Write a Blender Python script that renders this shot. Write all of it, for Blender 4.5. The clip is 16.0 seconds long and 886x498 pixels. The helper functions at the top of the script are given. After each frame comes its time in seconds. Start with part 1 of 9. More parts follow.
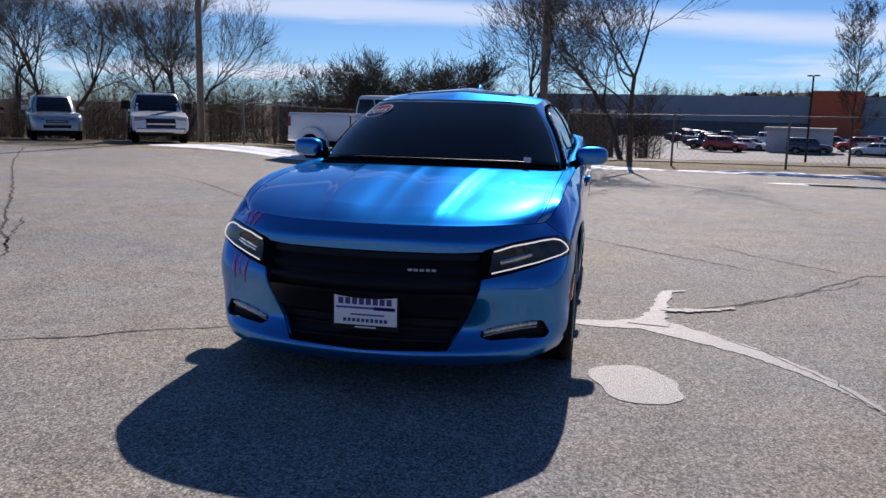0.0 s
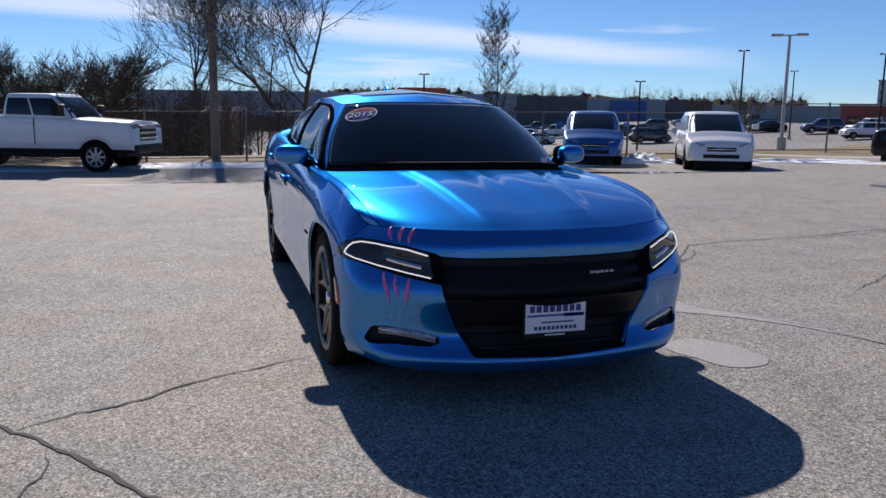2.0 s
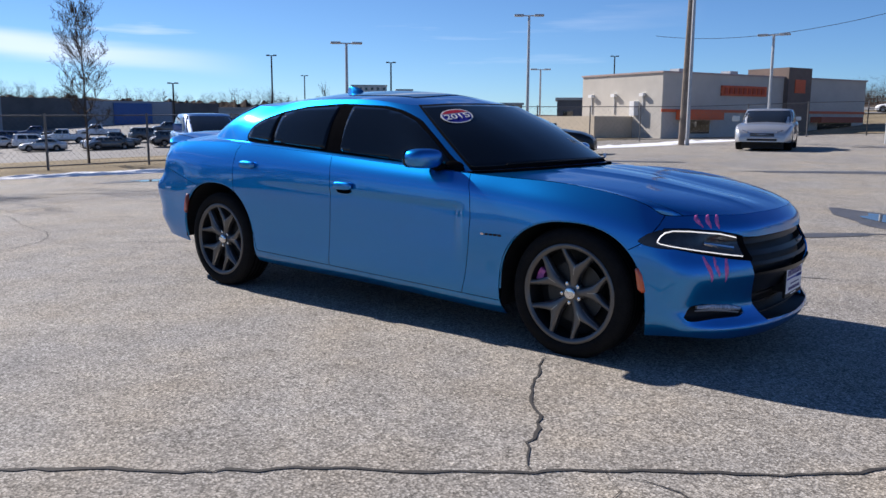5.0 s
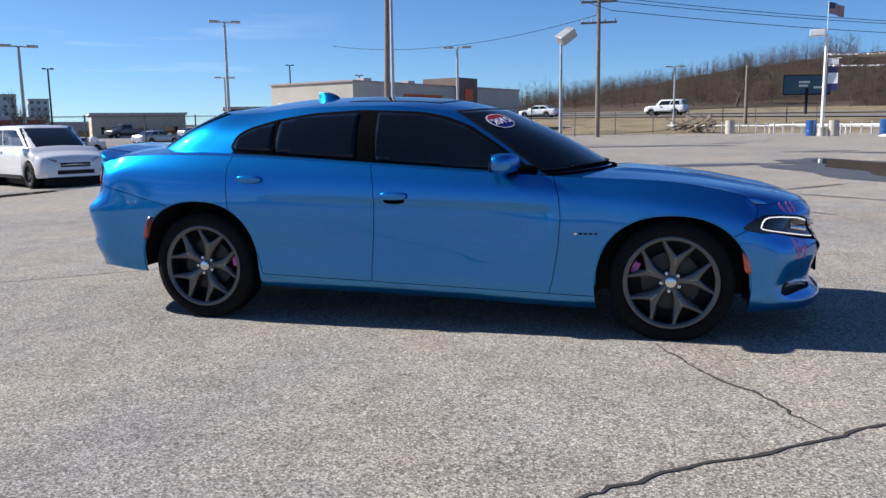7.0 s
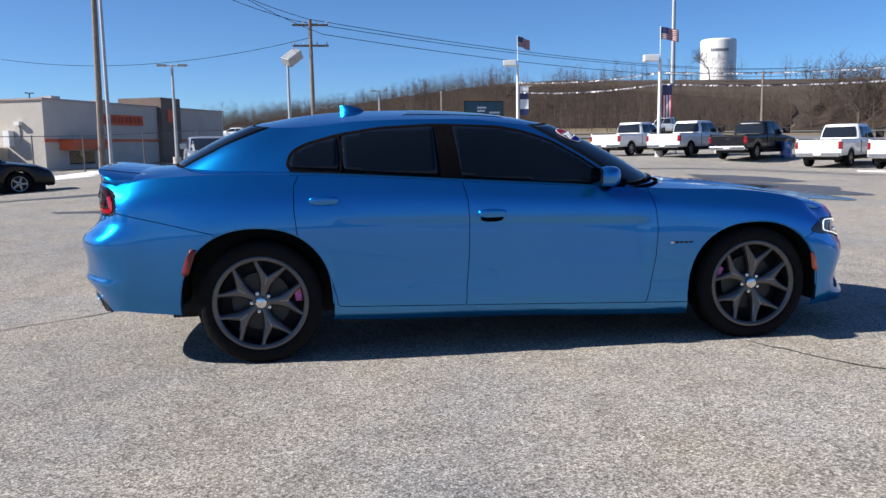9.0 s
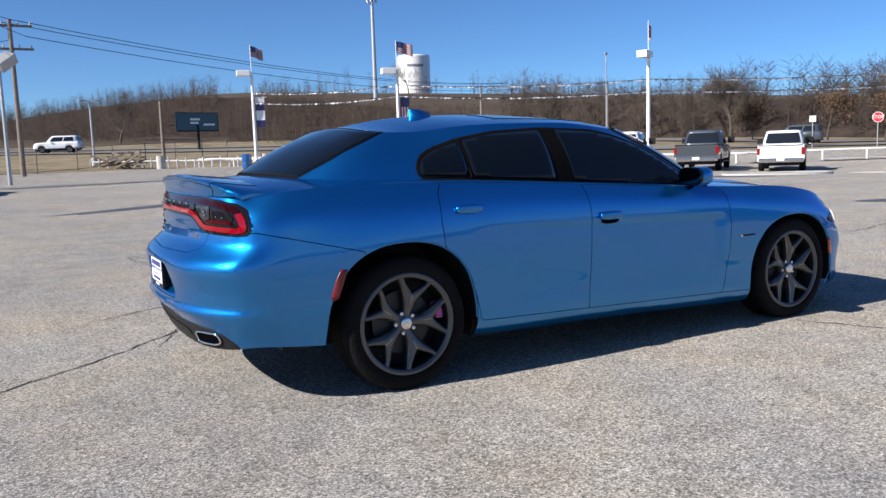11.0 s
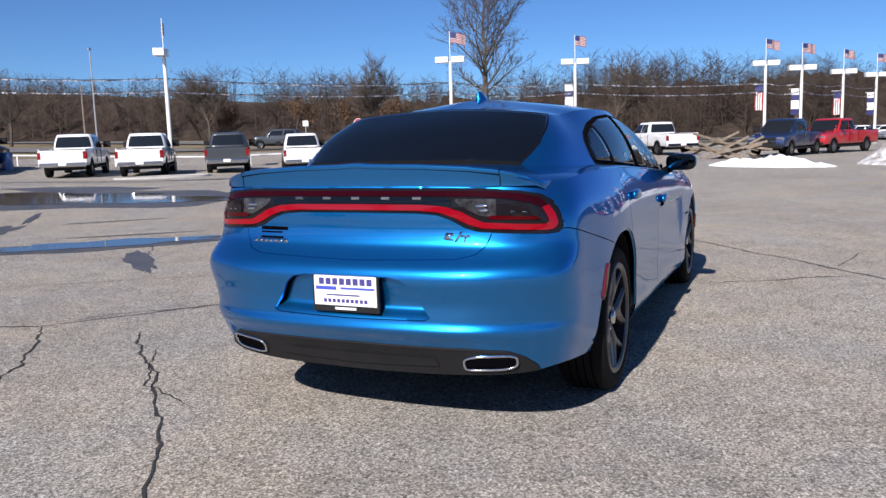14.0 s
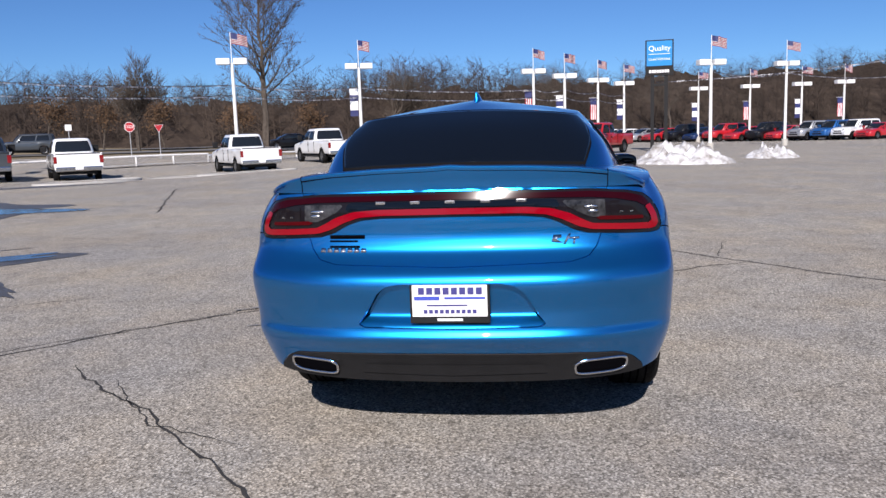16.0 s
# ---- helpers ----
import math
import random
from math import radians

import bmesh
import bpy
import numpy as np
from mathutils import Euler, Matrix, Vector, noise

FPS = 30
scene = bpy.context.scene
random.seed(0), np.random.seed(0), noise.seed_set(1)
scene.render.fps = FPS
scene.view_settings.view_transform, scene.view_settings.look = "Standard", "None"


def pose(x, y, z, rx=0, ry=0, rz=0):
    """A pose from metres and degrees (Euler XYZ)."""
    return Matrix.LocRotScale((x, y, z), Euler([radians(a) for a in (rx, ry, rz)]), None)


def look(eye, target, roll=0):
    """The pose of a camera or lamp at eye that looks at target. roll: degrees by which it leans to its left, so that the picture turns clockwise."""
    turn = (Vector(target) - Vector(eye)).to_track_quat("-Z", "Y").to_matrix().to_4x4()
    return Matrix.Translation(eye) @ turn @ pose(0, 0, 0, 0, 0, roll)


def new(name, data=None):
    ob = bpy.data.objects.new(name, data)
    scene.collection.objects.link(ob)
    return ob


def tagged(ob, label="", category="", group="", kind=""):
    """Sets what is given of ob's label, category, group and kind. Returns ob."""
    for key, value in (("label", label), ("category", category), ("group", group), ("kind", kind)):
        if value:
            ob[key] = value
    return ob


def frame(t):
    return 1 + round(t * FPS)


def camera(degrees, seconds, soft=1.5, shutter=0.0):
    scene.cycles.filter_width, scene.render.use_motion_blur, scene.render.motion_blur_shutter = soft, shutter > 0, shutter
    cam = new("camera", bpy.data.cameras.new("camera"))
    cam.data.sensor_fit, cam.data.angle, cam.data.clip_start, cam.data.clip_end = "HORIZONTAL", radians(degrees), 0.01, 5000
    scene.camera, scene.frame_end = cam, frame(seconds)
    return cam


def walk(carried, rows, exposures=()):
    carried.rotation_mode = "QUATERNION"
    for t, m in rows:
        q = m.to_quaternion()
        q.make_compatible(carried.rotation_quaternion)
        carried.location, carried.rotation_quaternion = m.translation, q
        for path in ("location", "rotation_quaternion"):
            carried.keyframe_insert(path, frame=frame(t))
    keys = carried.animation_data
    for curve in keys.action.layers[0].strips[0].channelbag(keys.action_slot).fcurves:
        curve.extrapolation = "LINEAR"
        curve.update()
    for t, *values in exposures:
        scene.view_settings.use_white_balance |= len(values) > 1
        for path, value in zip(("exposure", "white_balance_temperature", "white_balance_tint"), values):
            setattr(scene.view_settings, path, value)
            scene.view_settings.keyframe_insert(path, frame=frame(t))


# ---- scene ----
cam = camera(57.6, 16.0)
PATH = [
    (0, (5.899, 1.002, 1.328), (3.963, 0.638, 0.986), 1.4),
    (0.5, (5.992, 0.339, 1.355), (4.024, 0.222, 1.015), 1.2),
    (1, (5.934, -0.289, 1.343), (3.966, -0.165, 1.005), 1.1),
    (1.5, (5.878, -0.918, 1.329), (3.94, -0.561, 0.993), 0.9),
    (2, (5.7, -1.538, 1.322), (3.815, -0.959, 0.989), 0.8),
    (2.5, (5.535, -2.173, 1.313), (3.725, -1.388, 0.982), 0.7),
    (3, (5.244, -2.761, 1.31), (3.526, -1.791, 0.982), 0.5),
    (3.5, (4.932, -3.321, 1.314), (3.319, -2.185, 0.988), 0.5),
    (4, (4.496, -3.79, 1.307), (2.999, -2.504, 0.984), 0.4),
    (4.5, (4.087, -4.275, 1.289), (2.719, -2.852, 0.969), 0.4),
    (7, (1.398, -5.733, 1.269), (0.904, -3.818, 0.97), -0.8),
    (7.5, (0.761, -5.843, 1.267), (0.464, -3.886, 0.978), -0.8),
    (8, (0.158, -5.839, 1.268), (0.051, -3.861, 0.992), -1.0),
    (8.5, (-0.483, -5.76, 1.255), (-0.397, -3.78, 0.992), -1.0),
    (11, (-3.384, -4.687, 1.276), (-2.426, -2.949, 1.03), -1.9),
    (11.5, (-3.891, -4.271, 1.274), (-2.779, -2.627, 1.025), -2.0),
    (12, (-4.333, -3.823, 1.27), (-3.068, -2.295, 1.016), -2.2),
    (12.5, (-4.684, -3.33, 1.276), (-3.262, -1.947, 1.017), -2.2),
    (13, (-4.98, -2.787, 1.285), (-3.407, -1.582, 1.02), -2.2),
    (13.5, (-5.291, -2.255, 1.291), (-3.583, -1.251, 1.018), -2.0),
    (14, (-5.498, -1.699, 1.287), (-3.682, -0.908, 1.009), -1.7),
    (14.5, (-5.643, -1.224, 1.289), (-3.758, -0.621, 1.007), -1.8),
    (15, (-5.668, -0.771, 1.308), (-3.739, -0.328, 1.023), -1.8),
    (15.5, (-5.739, -0.478, 1.314), (-3.787, -0.153, 1.028), -1.9),
    (16, (-5.705, -0.369, 1.31), (-3.741, -0.121, 1.025), -1.9),
]
walk(cam, [(t, look(eye, target, roll)) for t, eye, target, roll in PATH], [(0, 0.66, 6500, 18), (2, 0.76, 6500, 17), (4.5, 1.0, 6500, 15), (8, 1.20, 6500, 12), (11, 1.16, 6500, 12), (13, 0.96, 6500, 15), (16, 0.74, 6500, 16)])

# ---- world and sun ----
SUN_EL, SUN_AZ = 34.5, 179.3          # the sun stands behind the car's tail
world = bpy.data.worlds.new("sky")
scene.world = world
world.use_nodes = True
wn, wl = world.node_tree.nodes, world.node_tree.links
wn.clear()
w_out = wn.new("ShaderNodeOutputWorld")
w_bg = wn.new("ShaderNodeBackground")
w_sky = wn.new("ShaderNodeTexSky")
w_sky.sky_type = 'NISHITA'
w_sky.sun_disc = False
w_sky.sun_elevation = radians(SUN_EL)
w_sky.sun_rotation = radians(90 - SUN_AZ)
w_sky.air_density, w_sky.dust_density, w_sky.ozone_density = 0.75, 0.0, 4.0
w_sky.altitude = 300
w_bg.inputs["Strength"].default_value = 0.073
# thin streaks of high cloud, low over the trees
w_co = wn.new("ShaderNodeTexCoord")
w_map = wn.new("ShaderNodeMapping")
w_map.inputs["Rotation"].default_value = (radians(6), radians(5), radians(20))
w_map.inputs["Scale"].default_value = (1.3, 1.3, 15.0)
w_noise = wn.new("ShaderNodeTexNoise")
w_noise.inputs["Scale"].default_value = 1.15
w_noise.inputs["Detail"].default_value = 6.0
w_noise.inputs["Roughness"].default_value = 0.52
w_ramp = wn.new("ShaderNodeValToRGB")
w_ramp.color_ramp.elements[0].position, w_ramp.color_ramp.elements[0].color = 0.53, (0, 0, 0, 1)
w_ramp.color_ramp.elements[1].position, w_ramp.color_ramp.elements[1].color = 0.63, (0.92, 0.92, 0.92, 1)
w_sep = wn.new("ShaderNodeSeparateXYZ")
w_side = wn.new("ShaderNodeMapRange")
w_side.inputs["From Min"].default_value, w_side.inputs["From Max"].default_value = -0.35, -0.9
w_mul = wn.new("ShaderNodeMath")
w_mul.operation = 'MULTIPLY'
w_mix = wn.new("ShaderNodeMix")
w_mix.data_type = 'RGBA'
w_mix.inputs["B"].default_value = (7.0, 7.6, 8.4, 1)
wl.new(w_co.outputs["Generated"], w_map.inputs["Vector"])
wl.new(w_map.outputs["Vector"], w_noise.inputs["Vector"])
wl.new(w_noise.outputs["Fac"], w_ramp.inputs["Fac"])
wl.new(w_co.outputs["Generated"], w_sep.inputs["Vector"])
wl.new(w_sep.outputs["X"], w_side.inputs["Value"])
w_low = wn.new("ShaderNodeMapRange")
w_low.inputs["From Min"].default_value, w_low.inputs["From Max"].default_value = 0.42, 0.22
w_mul2 = wn.new("ShaderNodeMath")
w_mul2.operation = 'MULTIPLY'
wl.new(w_sep.outputs["Z"], w_low.inputs["Value"])
wl.new(w_ramp.outputs["Color"], w_mul2.inputs[0])
wl.new(w_low.outputs["Result"], w_mul2.inputs[1])
wl.new(w_mul2.outputs["Value"], w_mul.inputs[0])
wl.new(w_side.outputs["Result"], w_mul.inputs[1])
# one long bright streak that sinks towards the store
w_dot = wn.new("ShaderNodeVectorMath")
w_dot.operation = 'DOT_PRODUCT'
w_dot.inputs[1].default_value = (0.1064, 0.045, 0.9933)
wl.new(w_co.outputs["Generated"], w_dot.inputs[0])
w_off = wn.new("ShaderNodeMath")
w_off.operation = 'MULTIPLY_ADD'
w_off.inputs[1].default_value, w_off.inputs[2].default_value = 0.045, -0.0225
wl.new(w_noise.outputs["Fac"], w_off.inputs[0])
w_sum = wn.new("ShaderNodeMath")
w_sum.operation = 'ADD'
wl.new(w_dot.outputs["Value"], w_sum.inputs[0])
wl.new(w_off.outputs["Value"], w_sum.inputs[1])
w_abs = wn.new("ShaderNodeMath")
w_abs.operation = 'ABSOLUTE'
wl.new(w_sum.outputs["Value"], w_abs.inputs[0])
w_band = wn.new("ShaderNodeMapRange")
w_band.interpolation_type = 'SMOOTHSTEP'
w_band.inputs["From Min"].default_value, w_band.inputs["From Max"].default_value = 0.019, 0.002
w_band.inputs["To Max"].default_value = 0.62
wl.new(w_abs.outputs["Value"], w_band.inputs["Value"])
w_end = wn.new("ShaderNodeMapRange")
w_end.interpolation_type = 'SMOOTHSTEP'
w_end.inputs["From Min"].default_value, w_end.inputs["From Max"].default_value = -0.76, -0.90
wl.new(w_sep.outputs["X"], w_end.inputs["Value"])
w_streak = wn.new("ShaderNodeMath")
w_streak.operation = 'MULTIPLY'
wl.new(w_band.outputs["Result"], w_streak.inputs[0])
wl.new(w_end.outputs["Result"], w_streak.inputs[1])
w_max = wn.new("ShaderNodeMath")
w_max.operation = 'MAXIMUM'
wl.new(w_mul.outputs["Value"], w_max.inputs[0])
wl.new(w_streak.outputs["Value"], w_max.inputs[1])
wl.new(w_max.outputs["Value"], w_mix.inputs["Factor"])
w_tint = wn.new("ShaderNodeMix")
w_tint.data_type, w_tint.blend_type = 'RGBA', 'MULTIPLY'
w_tint.inputs["Factor"].default_value = 1.0
w_deep = wn.new("ShaderNodeMapRange")
w_deep.inputs["From Min"].default_value, w_deep.inputs["From Max"].default_value = -0.7, 0.9
w_col = wn.new("ShaderNodeMix")
w_col.data_type = 'RGBA'
w_col.inputs["A"].default_value, w_col.inputs["B"].default_value = (0.48, 0.63, 0.76, 1), (0.38, 0.58, 0.77, 1)
wl.new(w_sep.outputs["X"], w_deep.inputs["Value"])
wl.new(w_deep.outputs["Result"], w_col.inputs["Factor"])
wl.new(w_col.outputs["Result"], w_tint.inputs["B"])
wl.new(w_sky.outputs["Color"], w_tint.inputs["A"])
wl.new(w_tint.outputs["Result"], w_mix.inputs["A"])
wl.new(w_mix.outputs["Result"], w_bg.inputs["Color"])
wl.new(w_bg.outputs["Background"], w_out.inputs["Surface"])

sun = new("sun", bpy.data.lights.new("sun", 'SUN'))
sun.data.energy, sun.data.angle, sun.data.color = 3.8, radians(0.53), (1.0, 0.955, 0.89)
_e, _a = radians(SUN_EL), radians(SUN_AZ)
sun.matrix_world = look((60 * math.cos(_e) * math.cos(_a), 60 * math.cos(_e) * math.sin(_a), 60 * math.sin(_e)), (0, 0, 0))

# ---- materials ----
MATS = {}


def shade(name, base, rough=0.5, metal=0.0, vary=0.0, scale=8.0, bump=0.0, bump_scale=60.0, coat=0.0, second=None, spec=0.5,
          per_object=0.0, stain=0.0):
    """A principled surface with grain at two scales: broad stains and fine relief."""
    if name in MATS:
        return MATS[name]
    m = bpy.data.materials.new(name)
    m.use_nodes = True
    n, l = m.node_tree.nodes, m.node_tree.links
    b = n["Principled BSDF"]
    b.inputs["Base Color"].default_value = (*base, 1)
    b.inputs["Roughness"].default_value = rough
    b.inputs["Metallic"].default_value = metal
    b.inputs["Specular IOR Level"].default_value = spec
    b.inputs["Coat Weight"].default_value = coat
    b.inputs["Coat Roughness"].default_value = 0.03
    co = n.new("ShaderNodeTexCoord")
    if vary or second:
        t = n.new("ShaderNodeTexNoise")
        t.inputs["Scale"].default_value, t.inputs["Detail"].default_value, t.inputs["Roughness"].default_value = scale, 8, 0.62
        l.new(co.outputs["Object"], t.inputs["Vector"])
        r = n.new("ShaderNodeMapRange")
        r.inputs["From Min"].default_value, r.inputs["From Max"].default_value = 0.32, 0.68
        l.new(t.outputs["Fac"], r.inputs["Value"])
        x = n.new("ShaderNodeMix")
        x.data_type = 'RGBA'
        lo = second or tuple(c * (1 - vary) for c in base)
        hi = base if second else tuple(min(1, c * (1 + vary)) for c in base)
        x.inputs["A"].default_value, x.inputs["B"].default_value = (*lo, 1), (*hi, 1)
        l.new(r.outputs["Result"], x.inputs["Factor"])
        last = x.outputs["Result"]
        if per_object:
            oi = n.new("ShaderNodeObjectInfo")
            hs = n.new("ShaderNodeHueSaturation")
            mr = n.new("ShaderNodeMapRange")
            mr.inputs["To Min"].default_value, mr.inputs["To Max"].default_value = 1 - per_object, 1 + per_object
            l.new(oi.outputs["Random"], mr.inputs["Value"])
            l.new(mr.outputs["Result"], hs.inputs["Value"])
            l.new(last, hs.inputs["Color"])
            last = hs.outputs["Color"]
        l.new(last, b.inputs["Base Color"])
        rr = n.new("ShaderNodeMapRange")
        rr.inputs["To Min"].default_value, rr.inputs["To Max"].default_value = max(0.02, rough - 0.06), min(1, rough + 0.06)
        l.new(t.outputs["Fac"], rr.inputs["Value"])
        l.new(rr.outputs["Result"], b.inputs["Roughness"])
    if bump:
        t2 = n.new("ShaderNodeTexNoise")
        t2.inputs["Scale"].default_value, t2.inputs["Detail"].default_value = bump_scale, 5
        l.new(co.outputs["Object"], t2.inputs["Vector"])
        bp = n.new("ShaderNodeBump")
        bp.inputs["Strength"].default_value, bp.inputs["Distance"].default_value = bump, 0.02
        l.new(t2.outputs["Fac"], bp.inputs["Height"])
        l.new(bp.outputs["Normal"], b.inputs["Normal"])
    MATS[name] = m
    return m


def asphalt():
    """Old pale chip-seal: light aggregate in dark binder, broad dull stains."""
    m = bpy.data.materials.new("worn asphalt")
    m.use_nodes = True
    n, l = m.node_tree.nodes, m.node_tree.links
    b = n["Principled BSDF"]
    co = n.new("ShaderNodeTexCoord")

    def noise_at(scale, detail=6, rough=0.6):
        t = n.new("ShaderNodeTexNoise")
        t.inputs["Scale"].default_value, t.inputs["Detail"].default_value, t.inputs["Roughness"].default_value = scale, detail, rough
        l.new(co.outputs["Object"], t.inputs["Vector"])
        return t

    def ramp(src, *stops):
        r = n.new("ShaderNodeValToRGB")
        while len(r.color_ramp.elements) < len(stops):
            r.color_ramp.elements.new(0.5)
        for e, (p, c) in zip(r.color_ramp.elements, stops):
            e.position, e.color = p, (*c, 1)
        l.new(src, r.inputs["Fac"])
        return r.outputs["Color"]

    def mix(kind, fac, a, c):
        x = n.new("ShaderNodeMix")
        x.data_type, x.blend_type = 'RGBA', kind
        x.inputs["Factor"].default_value = fac
        l.new(a, x.inputs["A"])
        l.new(c, x.inputs["B"])
        return x.outputs["Result"]

    vor = n.new("ShaderNodeTexVoronoi")
    vor.inputs["Scale"].default_value = 108.0
    l.new(co.outputs["Object"], vor.inputs["Vector"])
    sep = n.new("ShaderNodeSeparateColor")
    l.new(vor.outputs["Color"], sep.inputs["Color"])
    chips = ramp(sep.outputs["Red"], (0.0, (0.13, 0.123, 0.114)), (0.22, (0.235, 0.224, 0.208)), (0.5, (0.325, 0.310, 0.288)), (0.82, (0.41, 0.392, 0.366)), (1.0, (0.56, 0.54, 0.51)))
    gaps = ramp(vor.outputs["Distance"], (0.0, (1, 1, 1)), (0.42, (1, 1, 1)), (0.78, (0.42, 0.41, 0.40)))
    col = mix('MULTIPLY', 0.75, chips, gaps)
    # single larger stones: dark pits and pale chips
    big = n.new("ShaderNodeTexVoronoi")
    big.inputs["Scale"].default_value = 48.0
    l.new(co.outputs["Object"], big.inputs["Vector"])
    sepb = n.new("ShaderNodeSeparateColor")
    l.new(big.outputs["Color"], sepb.inputs["Color"])
    col = mix('MULTIPLY', 0.3, col, ramp(sepb.outputs["Green"], (0.0, (0.42, 0.41, 0.40)), (0.10, (0.62, 0.61, 0.60)), (0.14, (1, 1, 1)), (0.86, (1, 1, 1)), (0.92, (1.5, 1.48, 1.45)), (1.0, (1.7, 1.67, 1.62))))
    broad = ramp(noise_at(0.28, 5).outputs["Fac"], (0.3, (0.84, 0.84, 0.86)), (0.52, (1.0, 0.99, 0.97)), (0.72, (1.12, 1.09, 1.03)))
    col = mix('MULTIPLY', 1.0, col, broad)
    warm = ramp(noise_at(0.75, 4).outputs["Fac"], (0.36, (0.95, 0.97, 1.0)), (0.5, (1.0, 0.99, 0.97)), (0.64, (1.05, 1.0, 0.92)))
    col = mix('MULTIPLY', 1.0, col, warm)
    mid = ramp(noise_at(2.6, 7, 0.68).outputs["Fac"], (0.34, (0.80, 0.80, 0.80)), (0.5, (1, 1, 1)), (0.7, (1.14, 1.12, 1.08)))
    col = mix('MULTIPLY', 0.85, col, mid)
    l.new(col, b.inputs["Base Color"])
    b.inputs["Roughness"].default_value = 0.85
    b.inputs["Diffuse Roughness"].default_value = 0.15
    b.inputs["Specular IOR Level"].default_value = 0.2
    bp = n.new("ShaderNodeBump")
    bp.inputs["Strength"].default_value, bp.inputs["Distance"].default_value = 0.4, 0.004
    l.new(vor.outputs["Distance"], bp.inputs["Height"])
    l.new(bp.outputs["Normal"], b.inputs["Normal"])
    return m


ASPHALT = asphalt()
GRASS = shade("dry winter grass", (0.21, 0.172, 0.112), 0.95, vary=0.4, scale=0.35, bump=0.8, bump_scale=9, spec=0.1)
SOIL = shade("leaf litter", (0.06, 0.047, 0.037), 0.95, second=(0.10, 0.078, 0.058), scale=0.15, bump=0.6, bump_scale=4, spec=0.1)
SNOW = shade("dirty snow", (0.78, 0.79, 0.82), 0.8, second=(0.20, 0.18, 0.16), scale=2.6, bump=0.9, bump_scale=7, spec=0.3)
CLEANSNOW = shade("snow", (0.84, 0.86, 0.9), 0.7, vary=0.06, scale=3, bump=0.5, bump_scale=9)
BARK = shade("bare bark", (0.085, 0.07, 0.058), 0.9, vary=0.35, scale=3, bump=0.6, bump_scale=25, spec=0.15)
TWIG = shade("bare twigs", (0.082, 0.063, 0.051), 0.92, second=(0.05, 0.040, 0.035), scale=0.08, spec=0.1, per_object=0.12)
BRUSH = shade("tangled undergrowth", (0.068, 0.051, 0.041), 0.95, second=(0.034, 0.027, 0.023), scale=0.55, bump=1.0, bump_scale=1.4, spec=0.05)
OAK = shade("withered oak leaves", (0.150, 0.088, 0.048), 0.85, second=(0.085, 0.055, 0.036), scale=2.0, spec=0.2)
GALV = shade("galvanized steel", (0.42, 0.43, 0.44), 0.5, 0.6, vary=0.12, scale=5)
WHITEPAINT = shade("white painted steel", (0.78, 0.78, 0.77), 0.4, vary=0.05, scale=2)
WOODPOLE = shade("weathered pole wood", (0.20, 0.165, 0.135), 0.9, vary=0.25, scale=4, bump=0.5, bump_scale=30)
CONCRETE = shade("pale concrete", (0.46, 0.44, 0.40), 0.88, vary=0.15, scale=1.5, bump=0.3, bump_scale=30)
STUCCO = shade("beige stucco", (0.50, 0.47, 0.42), 0.9, vary=0.07, scale=0.8, bump=0.2, bump_scale=40)
TANWALL = shade("tan block wall", (0.50, 0.43, 0.33), 0.9, vary=0.08, scale=1)
ORANGE = shade("orange sheet metal", (0.62, 0.10, 0.025), 0.5, vary=0.1, scale=2)
STOREGREY = shade("grey metal siding", (0.30, 0.32, 0.35), 0.7, vary=0.08, scale=0.2)
DARKWALL = shade("dark facade", (0.10, 0.098, 0.10), 0.7, vary=0.3, scale=0.2)
BLUESIGN = shade("blue sign face", (0.014, 0.085, 0.29), 0.35, vary=0.08, scale=1)
NAVY = shade("navy print", (0.03, 0.035, 0.12), 0.4)
RED = shade("red print", (0.45, 0.02, 0.03), 0.5)
WHITE = shade("white print", (0.82, 0.82, 0.82), 0.45)
BLACK = shade("black plastic", (0.014, 0.014, 0.015), 0.55, vary=0.2, scale=20, spec=0.2)
RUBBER = shade("tyre rubber", (0.0085, 0.0085, 0.009), 0.8, vary=0.25, scale=14, bump=0.3, bump_scale=60, spec=0.12)
ALLOY = shade("wheel alloy", (0.33, 0.33, 0.34), 0.3, 0.9, vary=0.06, scale=8)
CHROME = shade("chrome", (0.72, 0.72, 0.73), 0.12, 1.0)
GLASS = shade("dark vehicle glass", (0.012, 0.014, 0.016), 0.03, spec=0.7)
LAMPRED = shade("red lamp lens", (0.22, 0.008, 0.01), 0.12, coat=1)
LAMPCLEAR = shade("clear lamp lens", (0.34, 0.35, 0.37), 0.12, 0.6, coat=1)
CARWHITE = shade("white car paint", (0.78, 0.79, 0.80), 0.35, coat=1, vary=0.03, scale=2)
CARBLACK = shade("black car paint", (0.008, 0.008, 0.010), 0.3, coat=0.35, spec=0.2)
CARGREY = shade("grey car paint", (0.075, 0.085, 0.095), 0.35, 0.5, coat=1)
CARSILVER = shade("silver car paint", (0.48, 0.49, 0.50), 0.35, 0.6, coat=1)
CARRED = shade("red car paint", (0.42, 0.012, 0.018), 0.35, coat=1)
CARBLUE = shade("blue car paint", (0.012, 0.10, 0.32), 0.35, 0.3, coat=1)
CARNAVY = shade("navy car paint", (0.012, 0.03, 0.10), 0.35, 0.3, coat=1)
WATER = shade("standing water", (0.05, 0.047, 0.043), 0.03, spec=0.6, bump=0.02, bump_scale=6)
WETASPHALT = shade("damp asphalt", (0.085, 0.08, 0.076), 0.42, vary=0.3, scale=3, bump=0.3, bump_scale=90)
